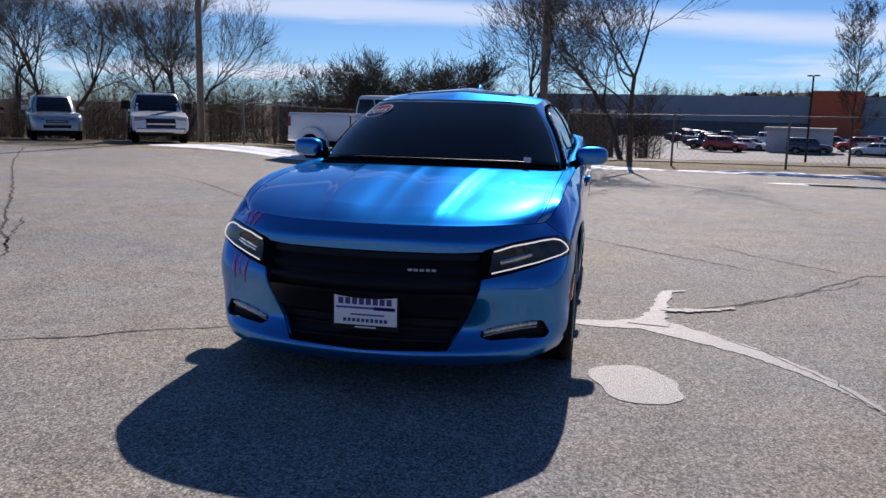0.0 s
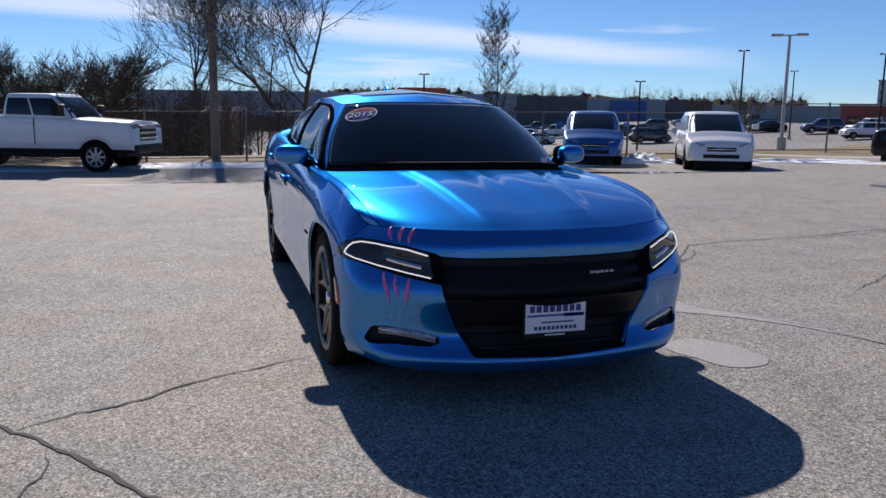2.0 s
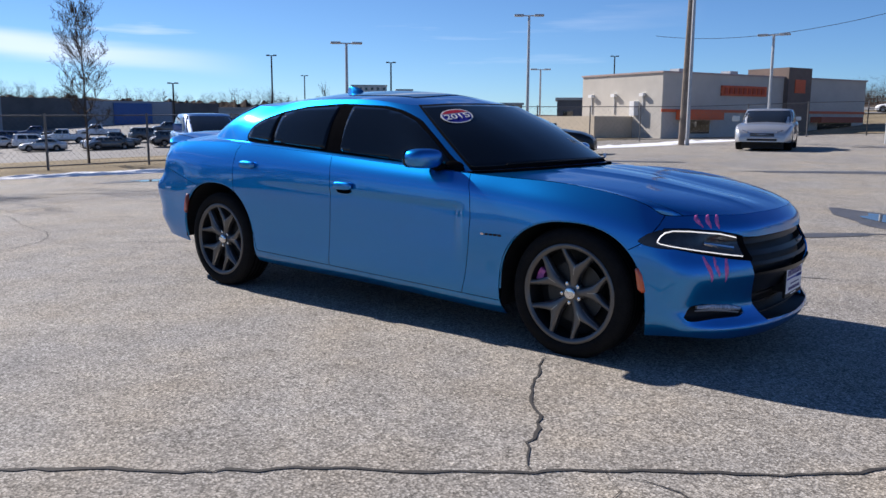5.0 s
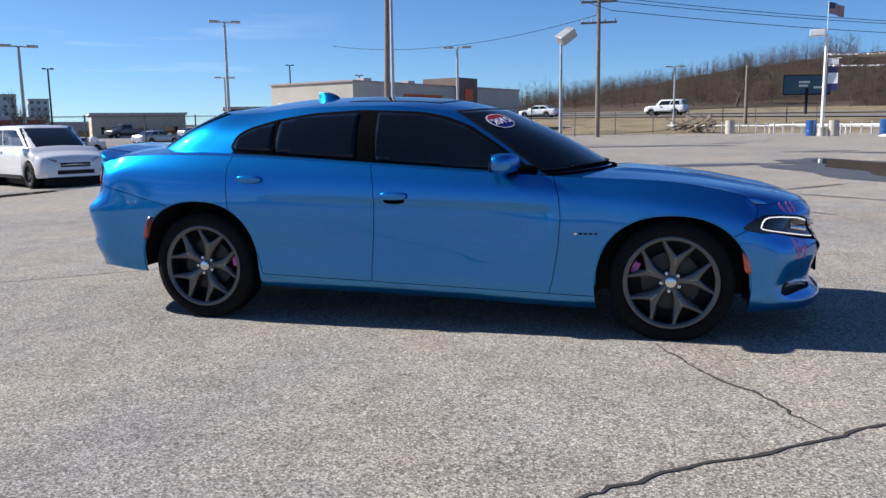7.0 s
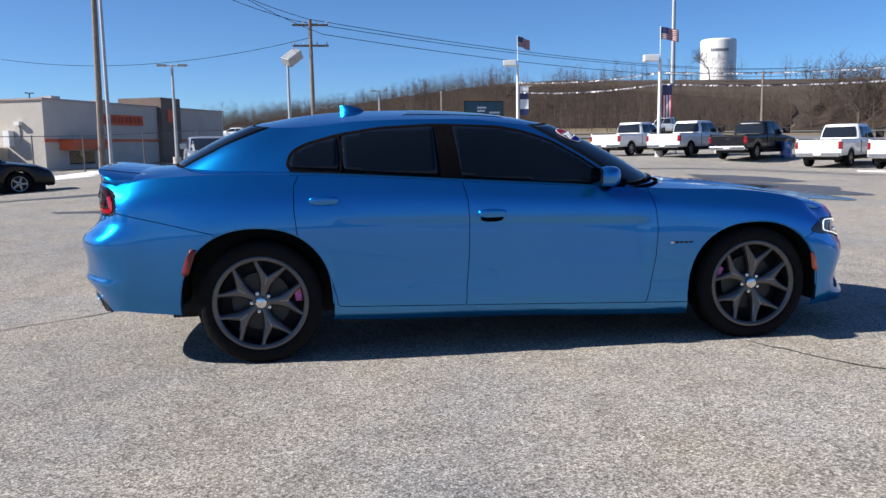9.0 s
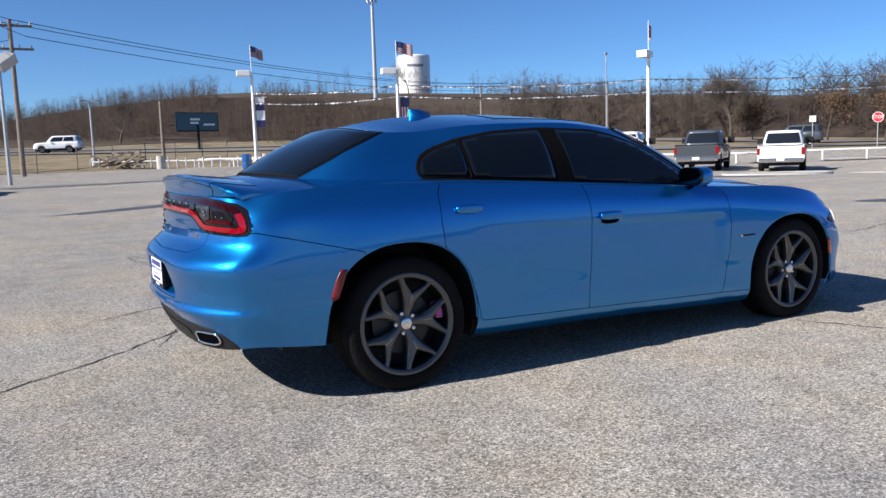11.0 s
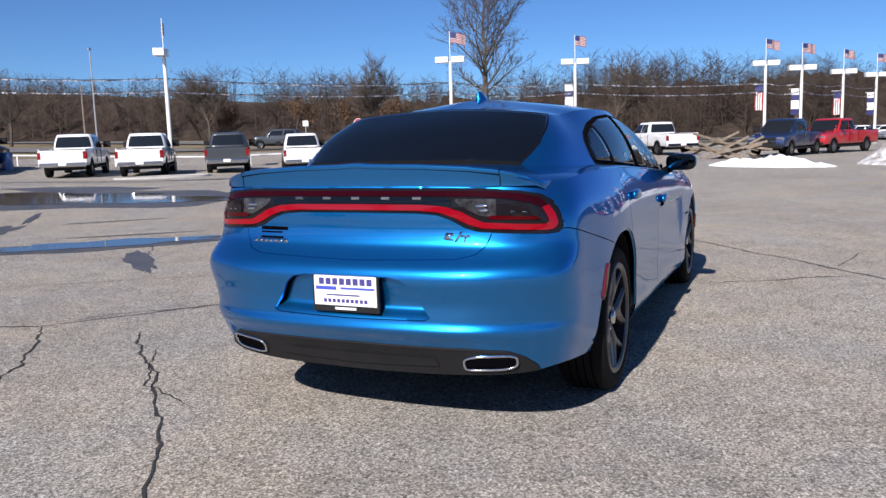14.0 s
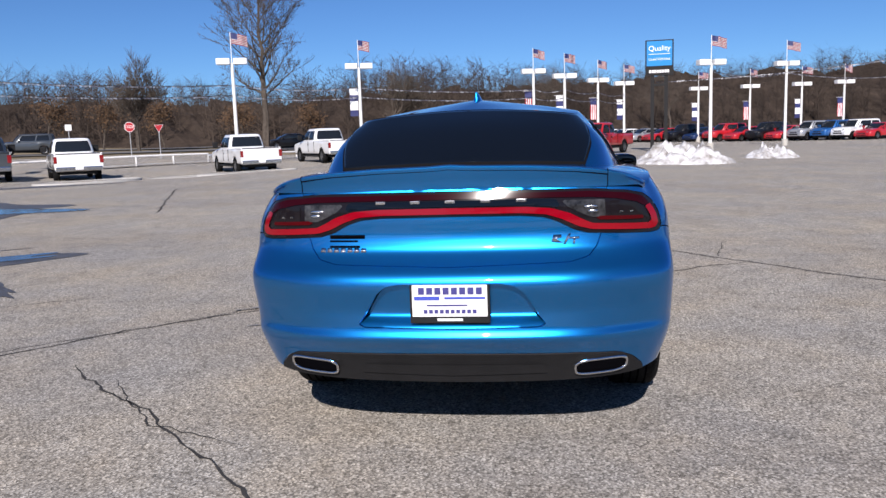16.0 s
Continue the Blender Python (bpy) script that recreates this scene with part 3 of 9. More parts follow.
def vehicle(kind, m, paint, label, category, name, group="", spokes=5):
    """A parked road vehicle: pickup, sedan, hatch or suv. Its nose points along +x, its base is at the wheels' feet."""
    th = empty(name, m, label, category, group)
    S = {
        "pickup": dict(L=5.85, W=1.98, wb=3.65, r=0.40, sill=0.52, deck=1.22, hood=1.20, nose=1.02, roof=1.92, cab=(-0.62, -0.45, 0.95, 1.62), fo=0.95),
        "dually": dict(L=6.0, W=2.0, wb=3.95, r=0.40, sill=0.60, deck=1.42, hood=1.37, nose=1.27, roof=2.02, cab=(-0.55, -0.45, 0.90, 1.48), fo=1.0),
        "sedan": dict(L=4.9, W=1.85, wb=2.83, r=0.335, sill=0.27, deck=1.02, hood=0.92, nose=0.70, roof=1.45, cab=(-2.0, -1.05, 0.35, 1.35), fo=0.95),
        "hatch": dict(L=4.15, W=1.77, wb=2.6, r=0.33, sill=0.27, deck=1.05, hood=1.02, nose=0.76, roof=1.60, cab=(-2.0, -1.55, 0.45, 1.40), fo=0.75),
        "suv": dict(L=4.7, W=1.88, wb=2.75, r=0.37, sill=0.42, deck=1.15, hood=1.12, nose=0.95, roof=1.80, cab=(-2.25, -2.1, 0.55, 1.15), fo=0.9),
    }[kind]
    L, W, r, sill = S["L"], S["W"], S["r"], S["sill"]
    xf = L / 2 - S["fo"]
    xr = xf - S["wb"]
    hw = W / 2
    front, back = L / 2, -L / 2
    hi = S["deck"]
    ar = (r * 1.16, r * 0.98)
    if kind in ("pickup", "dually"):
        top = [(back, hi - 0.02), (S["cab"][0], hi), (S["cab"][3], S["hood"]), (front - 0.12, S["nose"] + 0.02), (front, S["nose"] - 0.15)]
        low_f, low_r = sill - 0.02, sill + 0.05
    else:
        top = [(back + 0.02, hi - 0.25), (back + 0.08, hi - 0.04), (S["cab"][0], hi), (S["cab"][3], S["hood"]), (front - 0.45, S["nose"] + 0.13), (front - 0.1, S["nose"]), (front, S["nose"] - 0.2)]
        low_f, low_r = sill - 0.02, sill + 0.02
    c0, c1, c2, c3 = S["cab"]
    big = kind in ("pickup", "dually")
    def read(pts, x):
        return float(np.interp(x, [p[0] for p in pts], [p[1] for p in pts]))

    # the body's skin, lofted from tail to nose
    soft_f, soft_r = (0.22, 0.05) if big else (0.55, 0.35)
    narrow_f, narrow_r = (0.90, 0.985) if big else (0.74, 0.84)
    xs = sorted({round(v, 3) for v in [*np.linspace(back, back + soft_r, 6), *np.linspace(back + soft_r, front - soft_f, 26), *np.linspace(front - soft_f, front, 8),
                *[cx + ar[0] * math.cos(t) for cx in (xf, xr) for t in np.linspace(0, math.pi, 13)]]})
    grid = []
    for x in xs:
        kf, kr = max(0, (x - (front - soft_f)) / soft_f), max(0, ((back + soft_r) - x) / soft_r)
        qf, qr = 1 - math.sqrt(max(0, 1 - kf * kf * 0.96)), 1 - math.sqrt(max(0, 1 - kr * kr * 0.96))
        w = hw * (1 - (1 - narrow_f) * qf - (1 - narrow_r) * qr)
        zt = read(top, x)
        zb = sill + (0.03 if not big else -0.03) * (qf + qr)
        for cx in (xf, xr):
            if abs(x - cx) < ar[0]:
                zb = max(zb, ar[1] + math.sqrt(ar[0] ** 2 - (x - cx) ** 2))
        zb = min(zb, zt - 0.1)
        flare = 0.02 * sum(math.exp(-((x - cx) / 0.5) ** 2) for cx in (xf, xr))
        col = []
        for f, k in ((0.0, 0.955), (0.06, 0.985), (0.30, 1.0), (0.55, 1.0 + flare), (0.74, 0.99 + flare), (0.90, 0.975 if not big else 0.99), (0.97, 0.945 if not big else 0.975), (1.0, 0.88 if not big else 0.94)):
            col.append((x, w * k, zb + (zt - zb) * f))
        crown = 0.05 if x > c3 - 0.1 or not big else 0.0
        col += [(x, w * 0.5, zt + crown * 0.7), (x, 0.0, zt + crown)]
        grid.append(col)
    bm = bmesh.new()
    for sd in (-1, 1):
        g = [[bm.verts.new((x, sd * y, z)) for x, y, z in col] for col in grid]
        for p, q in zip(g, g[1:]):
            for k in range(len(p) - 1):
                bm.faces.new((p[k], p[k + 1], q[k + 1], q[k]))
        for p in (g[0], g[-1]):
            lo_, hi_ = bm.verts.new((p[0].co.x, 0, p[0].co.z)), p[-1]
            bm.faces.new(p + [lo_])
    bmesh.ops.remove_doubles(bm, verts=bm.verts[:], dist=0.0008)
    body = part("body", bm, paint, th, smooth=True)
    sp = body.modifiers.new("edges", 'EDGE_SPLIT')
    sp.split_angle = radians(42)

    # the cabin: rounded in plan, drawn in towards the roof
    rz = S["roof"]
    tin = min(0.24, 0.17 * (rz - hi) / 0.5)
    E = 7.0 if big else 4.6

    def shell(f, gy, v):
        """Cabin skin: f along, gy across, v up; one of f and gy is None and follows from the other."""
        bow = 0.06 * math.sin(math.pi * v)
        x0, x1 = c0 + (c1 - c0) * v - bow * (0.6 if not big else 0.1), c3 + (c2 - c3) * v + bow
        cx, lx = (x0 + x1) / 2, (x1 - x0) / 2
        wy = (hw - 0.06) + (tin * -1 + 0.06) * v + 0.035 * math.sin(math.pi * v)
        if f is None:
            s_, gy = (1, gy[1]) if gy[0] > 0 else (-1, gy[1])
            f = s_ * (1 - min(1, abs(gy)) ** E) ** (1 / E)
        else:
            gy = gy * (1 - min(1, abs(f)) ** E) ** (1 / E)
        x = cx + lx * f
        zlo = read([(c0, hi - 0.03), (c3, S["hood"] - 0.02)], c0 + (c3 - c0) * (x - x0) / (x1 - x0))
        return Vector((x, wy * gy, zlo + (rz - 0.05 - zlo) * v))

    rim_pts = []
    for k in range(56):
        t = k * math.tau / 56
        cc, ss = math.cos(t), math.sin(t)
        if abs(cc) > abs(ss):
            rim_pts.append((None, (cc, math.copysign(min(1, abs(ss) ** (2 / E) * 1.0), ss))))
        else:
            rim_pts.append((math.copysign(abs(cc) ** (2 / E), cc), 1 if ss > 0 else -1))
    bm = bmesh.new()
    rings = [[bm.verts.new(shell(f, g_, v)) for f, g_ in rim_pts] for v in (0, 0.2, 0.45, 0.7, 0.88, 1.0)]
    mid_x = sum(v.co.x for v in rings[-1]) / 56
    for k, dz in ((0.95, 0.026), (0.8, 0.042), (0.45, 0.055)):
        rings.append([bm.verts.new((mid_x + (v.co.x - mid_x) * k, v.co.y * k, v.co.z + dz)) for v in rings[5]])
    for p, q in zip(rings, rings[1:]):
        for k in range(56):
            bm.faces.new((p[k], p[(k + 1) % 56], q[(k + 1) % 56], q[k]))
    bm.faces.new(rings[-1])
    part("cab", bm, paint, th, smooth=True)

    def pane(nm, us, vs_, at):
        bm2 = bmesh.new()
        n, m_ = 9, 6
        g = [[bm2.verts.new(at(us[0] + (us[1] - us[0]) * i / n, vs_[0] + (vs_[1] - vs_[0]) * j / m_)) for i in range(n + 1)] for j in range(m_ + 1)]
        for j in range(m_):
            for i in range(n):
                bm2.faces.new((g[j][i], g[j][i + 1], g[j + 1][i + 1], g[j + 1][i]))
        bmesh.ops.recalc_face_normals(bm2, faces=bm2.faces[:])
        ctr = Vector((mid_x, 0, hi))
        if sum(f.normal.dot(f.calc_center_median() - ctr) for f in bm2.faces) < 0:
            bmesh.ops.reverse_faces(bm2, faces=bm2.faces[:])
        bm2.normal_update()
        for v in bm2.verts:
            v.co += v.normal * 0.010
        part(nm, bm2, GLASS, th, smooth=True)

    lo_v = 0.14
    for s in (-1, 1):
        mid = -0.06 if kind != "hatch" else 0.0
        pane("window", (-0.80 if big else -0.70, mid - 0.03), (lo_v, 0.86), lambda u, v: shell(u, s, v))
        pane("window", (mid + 0.03, 0.80 if big else 0.74), (lo_v, 0.86), lambda u, v: shell(u, s, v))
        if kind in ("suv", "hatch"):
            pass
    pane("windshield", (-0.90, 0.90), (0.06, 0.93), lambda u, v: shell(None, (1, u), v))
    pane("rear_window", (-0.84, 0.84), (0.16, 0.88), lambda u, v: shell(None, (-1, u), v))
    for s in (-1, 1):
        wd = 0.24
        for x in (xr, xf):
            wheel(th, x, s * (hw - wd / 2 - 0.01), r, wd, s, spokes)
        if kind == "dually":
            bm = bmesh.new()
            fl = [(xr + 0.62 * math.cos(t), r + 0.02 + 0.6 * math.sin(t)) for t in [math.pi * i / 12 for i in range(13)]]
            inn = [(xr + 0.47 * math.cos(t), r + 0.0 + 0.47 * math.sin(t)) for t in [math.pi * (12 - i) / 12 for i in range(13)]]
            prism(bm, fl + inn, s * (hw - 0.03), s * (hw + 0.19), 0.05, 2)
            part("fender_flare", bm, paint, th)
            wheel(th, xr, s * (hw + 0.06), r, wd, s, spokes)
        # mirror
        mz = S["hood"] + 0.10
        mx = c3 - 0.28 if kind in ("pickup", "dually") else c3 - 0.42
        part("mirror", boxm(mx - 0.10, s * (hw + 0.02), mz, mx + 0.05, s * (hw + (0.27 if big else 0.2)), mz + (0.26 if big else 0.14), bevel=0.03), BLACK if big else paint, th)
        # lamps
        if big:
            part("headlight", boxm(front - 0.16, s * (hw - 0.45), S["nose"] - 0.24, front - 0.005, s * (hw - 0.10), S["nose"] - 0.03, bevel=0.02), LAMPCLEAR, th)
        else:
            part("headlight", tubem([(front - 0.04, s * hw * 0.50, S["nose"] - 0.075), (front - 0.13, s * hw * 0.70, S["nose"] - 0.045), (front - 0.40, s * hw * 0.89, S["nose"] + 0.0)], [0.03, 0.05, 0.022], 8), LAMPCLEAR, th)
        if big:
            part("tail_light", boxm(back - 0.012, s * (hw - 0.125), hi - 0.40, back + 0.10, s * (hw + 0.004), hi - 0.10, bevel=0.015), LAMPRED, th)
            part("door_handle", boxm(0.15, s * (hw + 0.001), hi - 0.2, 0.38, s * (hw + 0.03), hi - 0.16), CHROME if kind == "pickup" else paint, th)
        else:
            part("tail_light", tubem([(back + 0.04, s * hw * 0.5, hi - 0.15), (back + 0.07, s * hw * 0.72, hi - 0.14), (back + 0.25, s * hw * 0.93, hi - 0.12)], [0.05, 0.075, 0.04], 8), LAMPRED, th)
    # grille, bumpers, bed
    if big:
        part("grille", boxm(front - 0.08, -hw * 0.52, S["nose"] - 0.46, front + 0.015, hw * 0.52, S["nose"] - 0.05, bevel=0.02), BLACK, th)
        part("grille_bar", boxm(front + 0.012, -hw * 0.5, S["nose"] - 0.28, front + 0.026, hw * 0.5, S["nose"] - 0.22, bevel=0.008), paint if paint is CARWHITE else CHROME, th)
        part("front_bumper", boxm(front - 0.2, -hw * 0.88, sill - 0.1, front + 0.05, hw * 0.88, sill + 0.12, bevel=0.06), CHROME if kind == "pickup" and paint is CARWHITE else BLACK, th)
    else:
        ng = S["nose"]
        part("grille", prism(bmesh.new(), [(front - 0.12, ng - 0.24), (front + 0.006, ng - 0.22), (front - 0.004, ng - 0.12), (front - 0.10, ng - 0.09)], -hw * 0.42, hw * 0.42), BLACK, th)
        part("grille_bar", boxm(front - 0.05, -hw * 0.40, ng - 0.175, front + 0.012, hw * 0.40, ng - 0.160, bevel=0.004), CHROME, th)
        part("front_bumper", boxm(front - 0.14, -hw * 0.60, ng - 0.29, front + 0.014, hw * 0.60, ng - 0.245, bevel=0.018), paint, th, "body-coloured bumper edge")
        part("lower_intake", prism(bmesh.new(), [(front - 0.16, sill - 0.03), (front - 0.004, sill - 0.01), (front + 0.004, ng - 0.30), (front - 0.12, ng - 0.29)], -hw * 0.52, hw * 0.52), BLACK, th)
        for s in (-1, 1):
            part("fog_light", boxm(front - 0.16, s * hw * 0.60, ng - 0.36, front - 0.045, s * hw * 0.72, ng - 0.30, bevel=0.012), BLACK, th)
            part("door_handle", boxm(-0.55, s * (hw - 0.03), hi - 0.16, -0.36, s * (hw + 0.012), hi - 0.13, bevel=0.006), paint, th)
            part("side_trim", boxm(xr + r + 0.1, s * (hw - 0.10), sill - 0.02, xf - r - 0.1, s * (hw - 0.012), sill + 0.06, bevel=0.01), BLACK, th)
    part("rear_bumper", boxm(back - (0.09 if big else 0.0), -hw * (0.95 if big else 0.7), sill - 0.05, back + 0.3, hw * (0.95 if big else 0.7), sill + 0.15, bevel=0.04), CHROME if big else BLACK, th)
    part("license_plate", boxm(back - (0.105 if big else 0.02), -0.16, sill + 0.02, back - (0.092 if big else 0.002), 0.16, sill + 0.15), WHITE, th)
    if kind == "dually":
        for k in range(3):
            part("grille_bar", boxm(front + 0.012, -hw * 0.5, S["nose"] - 0.42 + 0.14 * k, front + 0.03, hw * 0.5, S["nose"] - 0.36 + 0.14 * k, bevel=0.01), CHROME, th, "bright grille bar")
        for k in range(5):
            part("roof_marker", boxm(c2 - 0.12, -0.5 + 0.25 * k - 0.05, rz - 0.01, c2 - 0.02, -0.5 + 0.25 * k + 0.05, rz + 0.035, bevel=0.015), LAMPCLEAR, th)
    if big:
        for s in (-1, 1):
            for x in (c0 + 0.98, c0 + 0.02):
                part("door_seam", boxm(x - 0.008, s * (hw - 0.02), sill + 0.1, x + 0.008, s * (hw + 0.016), hi - 0.04), BLACK, th)
            part("running_board", boxm(xr + 0.65, s * (hw - 0.14), sill - 0.16, xf - 0.6, s * (hw - 0.02), sill - 0.09, bevel=0.02), BLACK, th)
    part("underbody", boxm(back + 0.25, -hw + 0.25, sill - 0.2, front - 0.25, hw - 0.25, sill + 0.3), BLACK, th)
    if big:
        part("tailgate", boxm(back - 0.008, -hw + 0.17, sill + 0.22, back + 0.02, hw - 0.17, hi - 0.05, bevel=0.006), paint, th)
        bx = boxm(back + 0.08, -hw + 0.09, hi - 0.5, c0 - 0.08, hw - 0.09, hi + 0.012)
        part("bed_opening", bx, BLACK, th, "dark open cargo bed")
        part("bed_rail", boxm(back + 0.02, -hw + 0.02, hi - 0.01, c0 - 0.02, -hw + 0.10, hi + 0.03, bevel=0.01), BLACK if paint is not CARWHITE else paint, th)
        part("bed_rail", boxm(back + 0.02, hw - 0.10, hi - 0.01, c0 - 0.02, hw - 0.02, hi + 0.03, bevel=0.01), BLACK if paint is not CARWHITE else paint, th)
    return th

# ---- far woods ----
def woods(name, line, depth, height, trees_n, seed, label, twigs=26, lift=0.0, under=0.75):
    """A belt of leafless wood: slim trunks with many twigs, each a thin three-sided piece."""
    rnd = random.Random(seed)
    lens = [math.hypot(b[0] - a[0], b[1] - a[1]) for a, b in zip(line, line[1:])]
    total = sum(lens)
    verts, faces = [], []

    def spike(p, q, r):
        o = len(verts)
        d = (q - p).normalized()
        a = d.cross(Vector((0.3, 0.9, 0.2))).normalized() * r
        b = d.cross(a)
        verts.extend((p + a, p - 0.5 * a + 0.87 * b, p - 0.5 * a - 0.87 * b, q))
        faces.extend(((o, o + 1, o + 3), (o + 1, o + 2, o + 3), (o + 2, o, o + 3)))

    for _ in range(trees_n):
        s = rnd.uniform(0, total)
        k = 0
        while s > lens[k]:
            s -= lens[k]
            k += 1
        (x0, y0), (x1, y1) = line[k], line[k + 1]
        t, off = s / lens[k], rnd.uniform(0, 1) ** 0.8 * depth
        nx, ny = -(y1 - y0) / lens[k], (x1 - x0) / lens[k]
        x, y = x0 + (x1 - x0) * t + nx * off, y0 + (y1 - y0) * t + ny * off
        h = height * rnd.uniform(0.55, 1.0) * (0.8 + 0.35 * noise.noise(Vector((x * 0.03, y * 0.03, 1.7))))
        base = Vector((x, y, ground_z(x, y) - 0.3 + lift))
        lean = Vector((rnd.gauss(0, 0.05), rnd.gauss(0, 0.05), 1)).normalized()
        r = h * rnd.uniform(0.008, 0.016)
        spike(base, base + lean * h * 0.9, r)
        for _ in range(twigs):
            f = rnd.uniform(0.12, 0.95)
            p = base + lean * h * f
            a = rnd.uniform(0, math.tau)
            up = rnd.uniform(0.2, 1.3)
            d = Vector((math.cos(a), math.sin(a), up)).normalized()
            ln = h * rnd.uniform(0.14, 0.42) * (1.15 - f * 0.7)
            spike(p, p + d * ln, r * rnd.uniform(0.18, 0.38) * (1.1 - f * 0.6))
            q = p + d * ln * rnd.uniform(0.3, 0.7)
            d2 = (d + Vector((rnd.gauss(0, 0.6), rnd.gauss(0, 0.6), 0.3))).normalized()
            spike(q, q + d2 * ln * 0.6, r * 0.15)
    n_twig = len(faces)
    # the tangle of undergrowth and stems that closes the wood from below
    if under:
        rows = 7
        pts = []
        for (x0, y0), (x1, y1), ln in zip(line, line[1:], lens):
            n = int(ln / 1.3)
            pts += [(x0 + (x1 - x0) * i / n, y0 + (y1 - y0) * i / n, -(y1 - y0) / ln, (x1 - x0) / ln) for i in range(n)]
        o = len(verts)
        for x0, y0, nx, ny in pts:
            for j in range(rows):
                f = j / (rows - 1)
                x, y = x0 + nx * depth * f + rnd.gauss(0, 0.3), y0 + ny * depth * f + rnd.gauss(0, 0.3)
                q = Vector((x * 0.16, y * 0.16, 3.1))
                k = 0.8 + 0.3 * noise.noise(q) + 0.2 * noise.noise(q * 4.2)
                rise = min(1, 0.02 + 2.2 * f) if j else 0
                verts.append(Vector((x, y, ground_z(x, y) - 0.2 + lift + under * height * rise * max(0.25, k) * rnd.uniform(0.85, 1.12))))
        for i in range(len(pts) - 1):
            for j in range(rows - 1):
                a = o + i * rows + j
                faces.append((a, a + 1, a + rows + 1, a + rows))
    ob = from_arrays(name, verts, faces, TWIG)
    ob.data.materials.append(BRUSH)
    ob.data.polygons.foreach_set("material_index", [0] * n_twig + [1] * (len(faces) - n_twig))
    return tagged(ob, label, "woods", kind="stuff")


woods("woods", [(142, -150), (136, -60), (120, 0), (103, 40), (88, 68), (60, 98)], -42, 14.0, 2700, 3, "grey-brown leafless wood behind the highway", twigs=50, under=0.50)
woods("woods", [(60, 98), (20, 124), (-40, 150), (-90, 172)], -60, 7.0, 3800, 4, "bare wood climbing the low hill", twigs=26, under=0.12)
woods("woods", [(190, 120), (110, 190), (20, 225), (-70, 240)], -70, 8.5, 1200, 5, "leafless trees on the crest of the hill", twigs=26, under=0.0)
woods("woods", [(-36, -46), (-40, -24), (-38, -6), (-36, 1)], 16, 8.0, 440, 6, "tangled bare trees and scrub behind the lot", twigs=80, under=0.0)
woods("woods", [(-80, -60), (-95, -20), (-100, 12)], 25, 9, 300, 7, "far row of bare trees", twigs=60, under=0.0)
woods("woods", [(-352, 20), (-345, 90), (-310, 170), (-262, 235)], 50, 17, 900, 8, "distant wooded ridge", twigs=30, under=0.52)

# oaks that keep their brown leaves at the edge of the wood
def oak(x, y, h, seed):
    rnd = random.Random(seed)
    th = empty("oak_tree", on_ground(x, y), "oak holding withered orange-brown leaves at the wood's edge", "tree", "brown-leaved oaks")
    segs = grow(rnd, (0, 0, 0), h, 0.9, 3, h * 0.02)
    k = h / max(q.z for _, q, _, _ in segs)
    segs = [(p * k, q * k, a, b) for p, q, a, b in segs]
    from_arrays("trunk", *segs_mesh(segs), BARK, th)
    verts, faces = [], []
    ends = [q for _, q, _, _ in segs if q.z > h * 0.28]
    for _ in range(1500):
        c = rnd.choice(ends) + Vector((rnd.gauss(0, 0.35), rnd.gauss(0, 0.35), rnd.gauss(0, 0.3)))
        a, b = (Vector((rnd.gauss(0, 1), rnd.gauss(0, 1), rnd.gauss(0, 1))).normalized() * rnd.uniform(0.06, 0.14) for _ in (0, 1))
        o = len(verts)
        verts += [c + a, c + b, c - a, c - b]
        faces.append((o, o + 1, o + 2, o + 3))
    from_arrays("crown", verts, faces, OAK, th)


for i, (x, y, h) in enumerate([(86, 44, 6.0), (83, 50, 6.5), (80, 55, 6.8), (90, 36, 5.6), (76, 62, 5.0), (93, 28, 5.5)]):
    oak(x, y, h, 40 + i)

# single trees
tree(-30.3, -25.7, 9.5, 0.9, 11, 4, 0.14, first=0.30, stems=3, splay=0.85)
tree(-29.5, -18.4, 9.0, 0.95, 12, 4, 0.13, first=0.30, stems=3, splay=0.85, label="leafless tree with dense dark twigs behind parked cars")
tree(-22.6, 2.0, 8.8, 1.1, 13, 4, 0.11, first=0.30, stems=2, splay=0.7, fine=0.006, label="many-stemmed leafless tree beside the chain-link fence")
tree(-23.0, -1.0, 8.4, 1.0, 14, 4, 0.10, first=0.32, stems=1, splay=0.5, fine=0.006, label="upright leafless tree behind the fence")
leader_tree(-21.6, 8.8, 5.0, 1.05, 15, 0.05, 22, "young thin leafless tree at the fence", 0.22, 0.005)
tree(-19.0, 16.6, 2.9, 0.5, 16, 3, 0.03, first=0.4, stems=2, label="spindly bare sapling at the fence")
leader_tree(60.3, 22.6, 15.2, 4.3, 17, 0.32, 30, "very tall leafless tree rising above the woods", 0.30, 0.014)
tree(72.0, 40.0, 10.5, 0.95, 18, 4, 0.2, fine=0.018, label="leafless tree at the edge of the woods")
tree(70.0, 60.0, 9.0, 0.95, 19, 4, 0.2, fine=0.018, label="leafless tree at the edge of the woods")
tree(75.0, 15.0, 9.5, 0.9, 20, 4, 0.18, fine=0.018, label="leafless tree at the edge of the woods")
tree(52.0, 70.0, 7.0, 1.2, 21, 4, 0.18, first=0.18, label="low spreading leafless tree beside the highway")
tree(-24.5, -5.6, 4.6, 1.1, 26, 4, 0.07, first=0.22, stems=3, splay=0.8, fine=0.009, label="low tangled leafless tree behind the fence")
tree(-26.0, -8.0, 4.2, 1.1, 27, 4, 0.07, first=0.22, stems=3, splay=0.8, fine=0.009, label="low tangled leafless tree behind the fence")
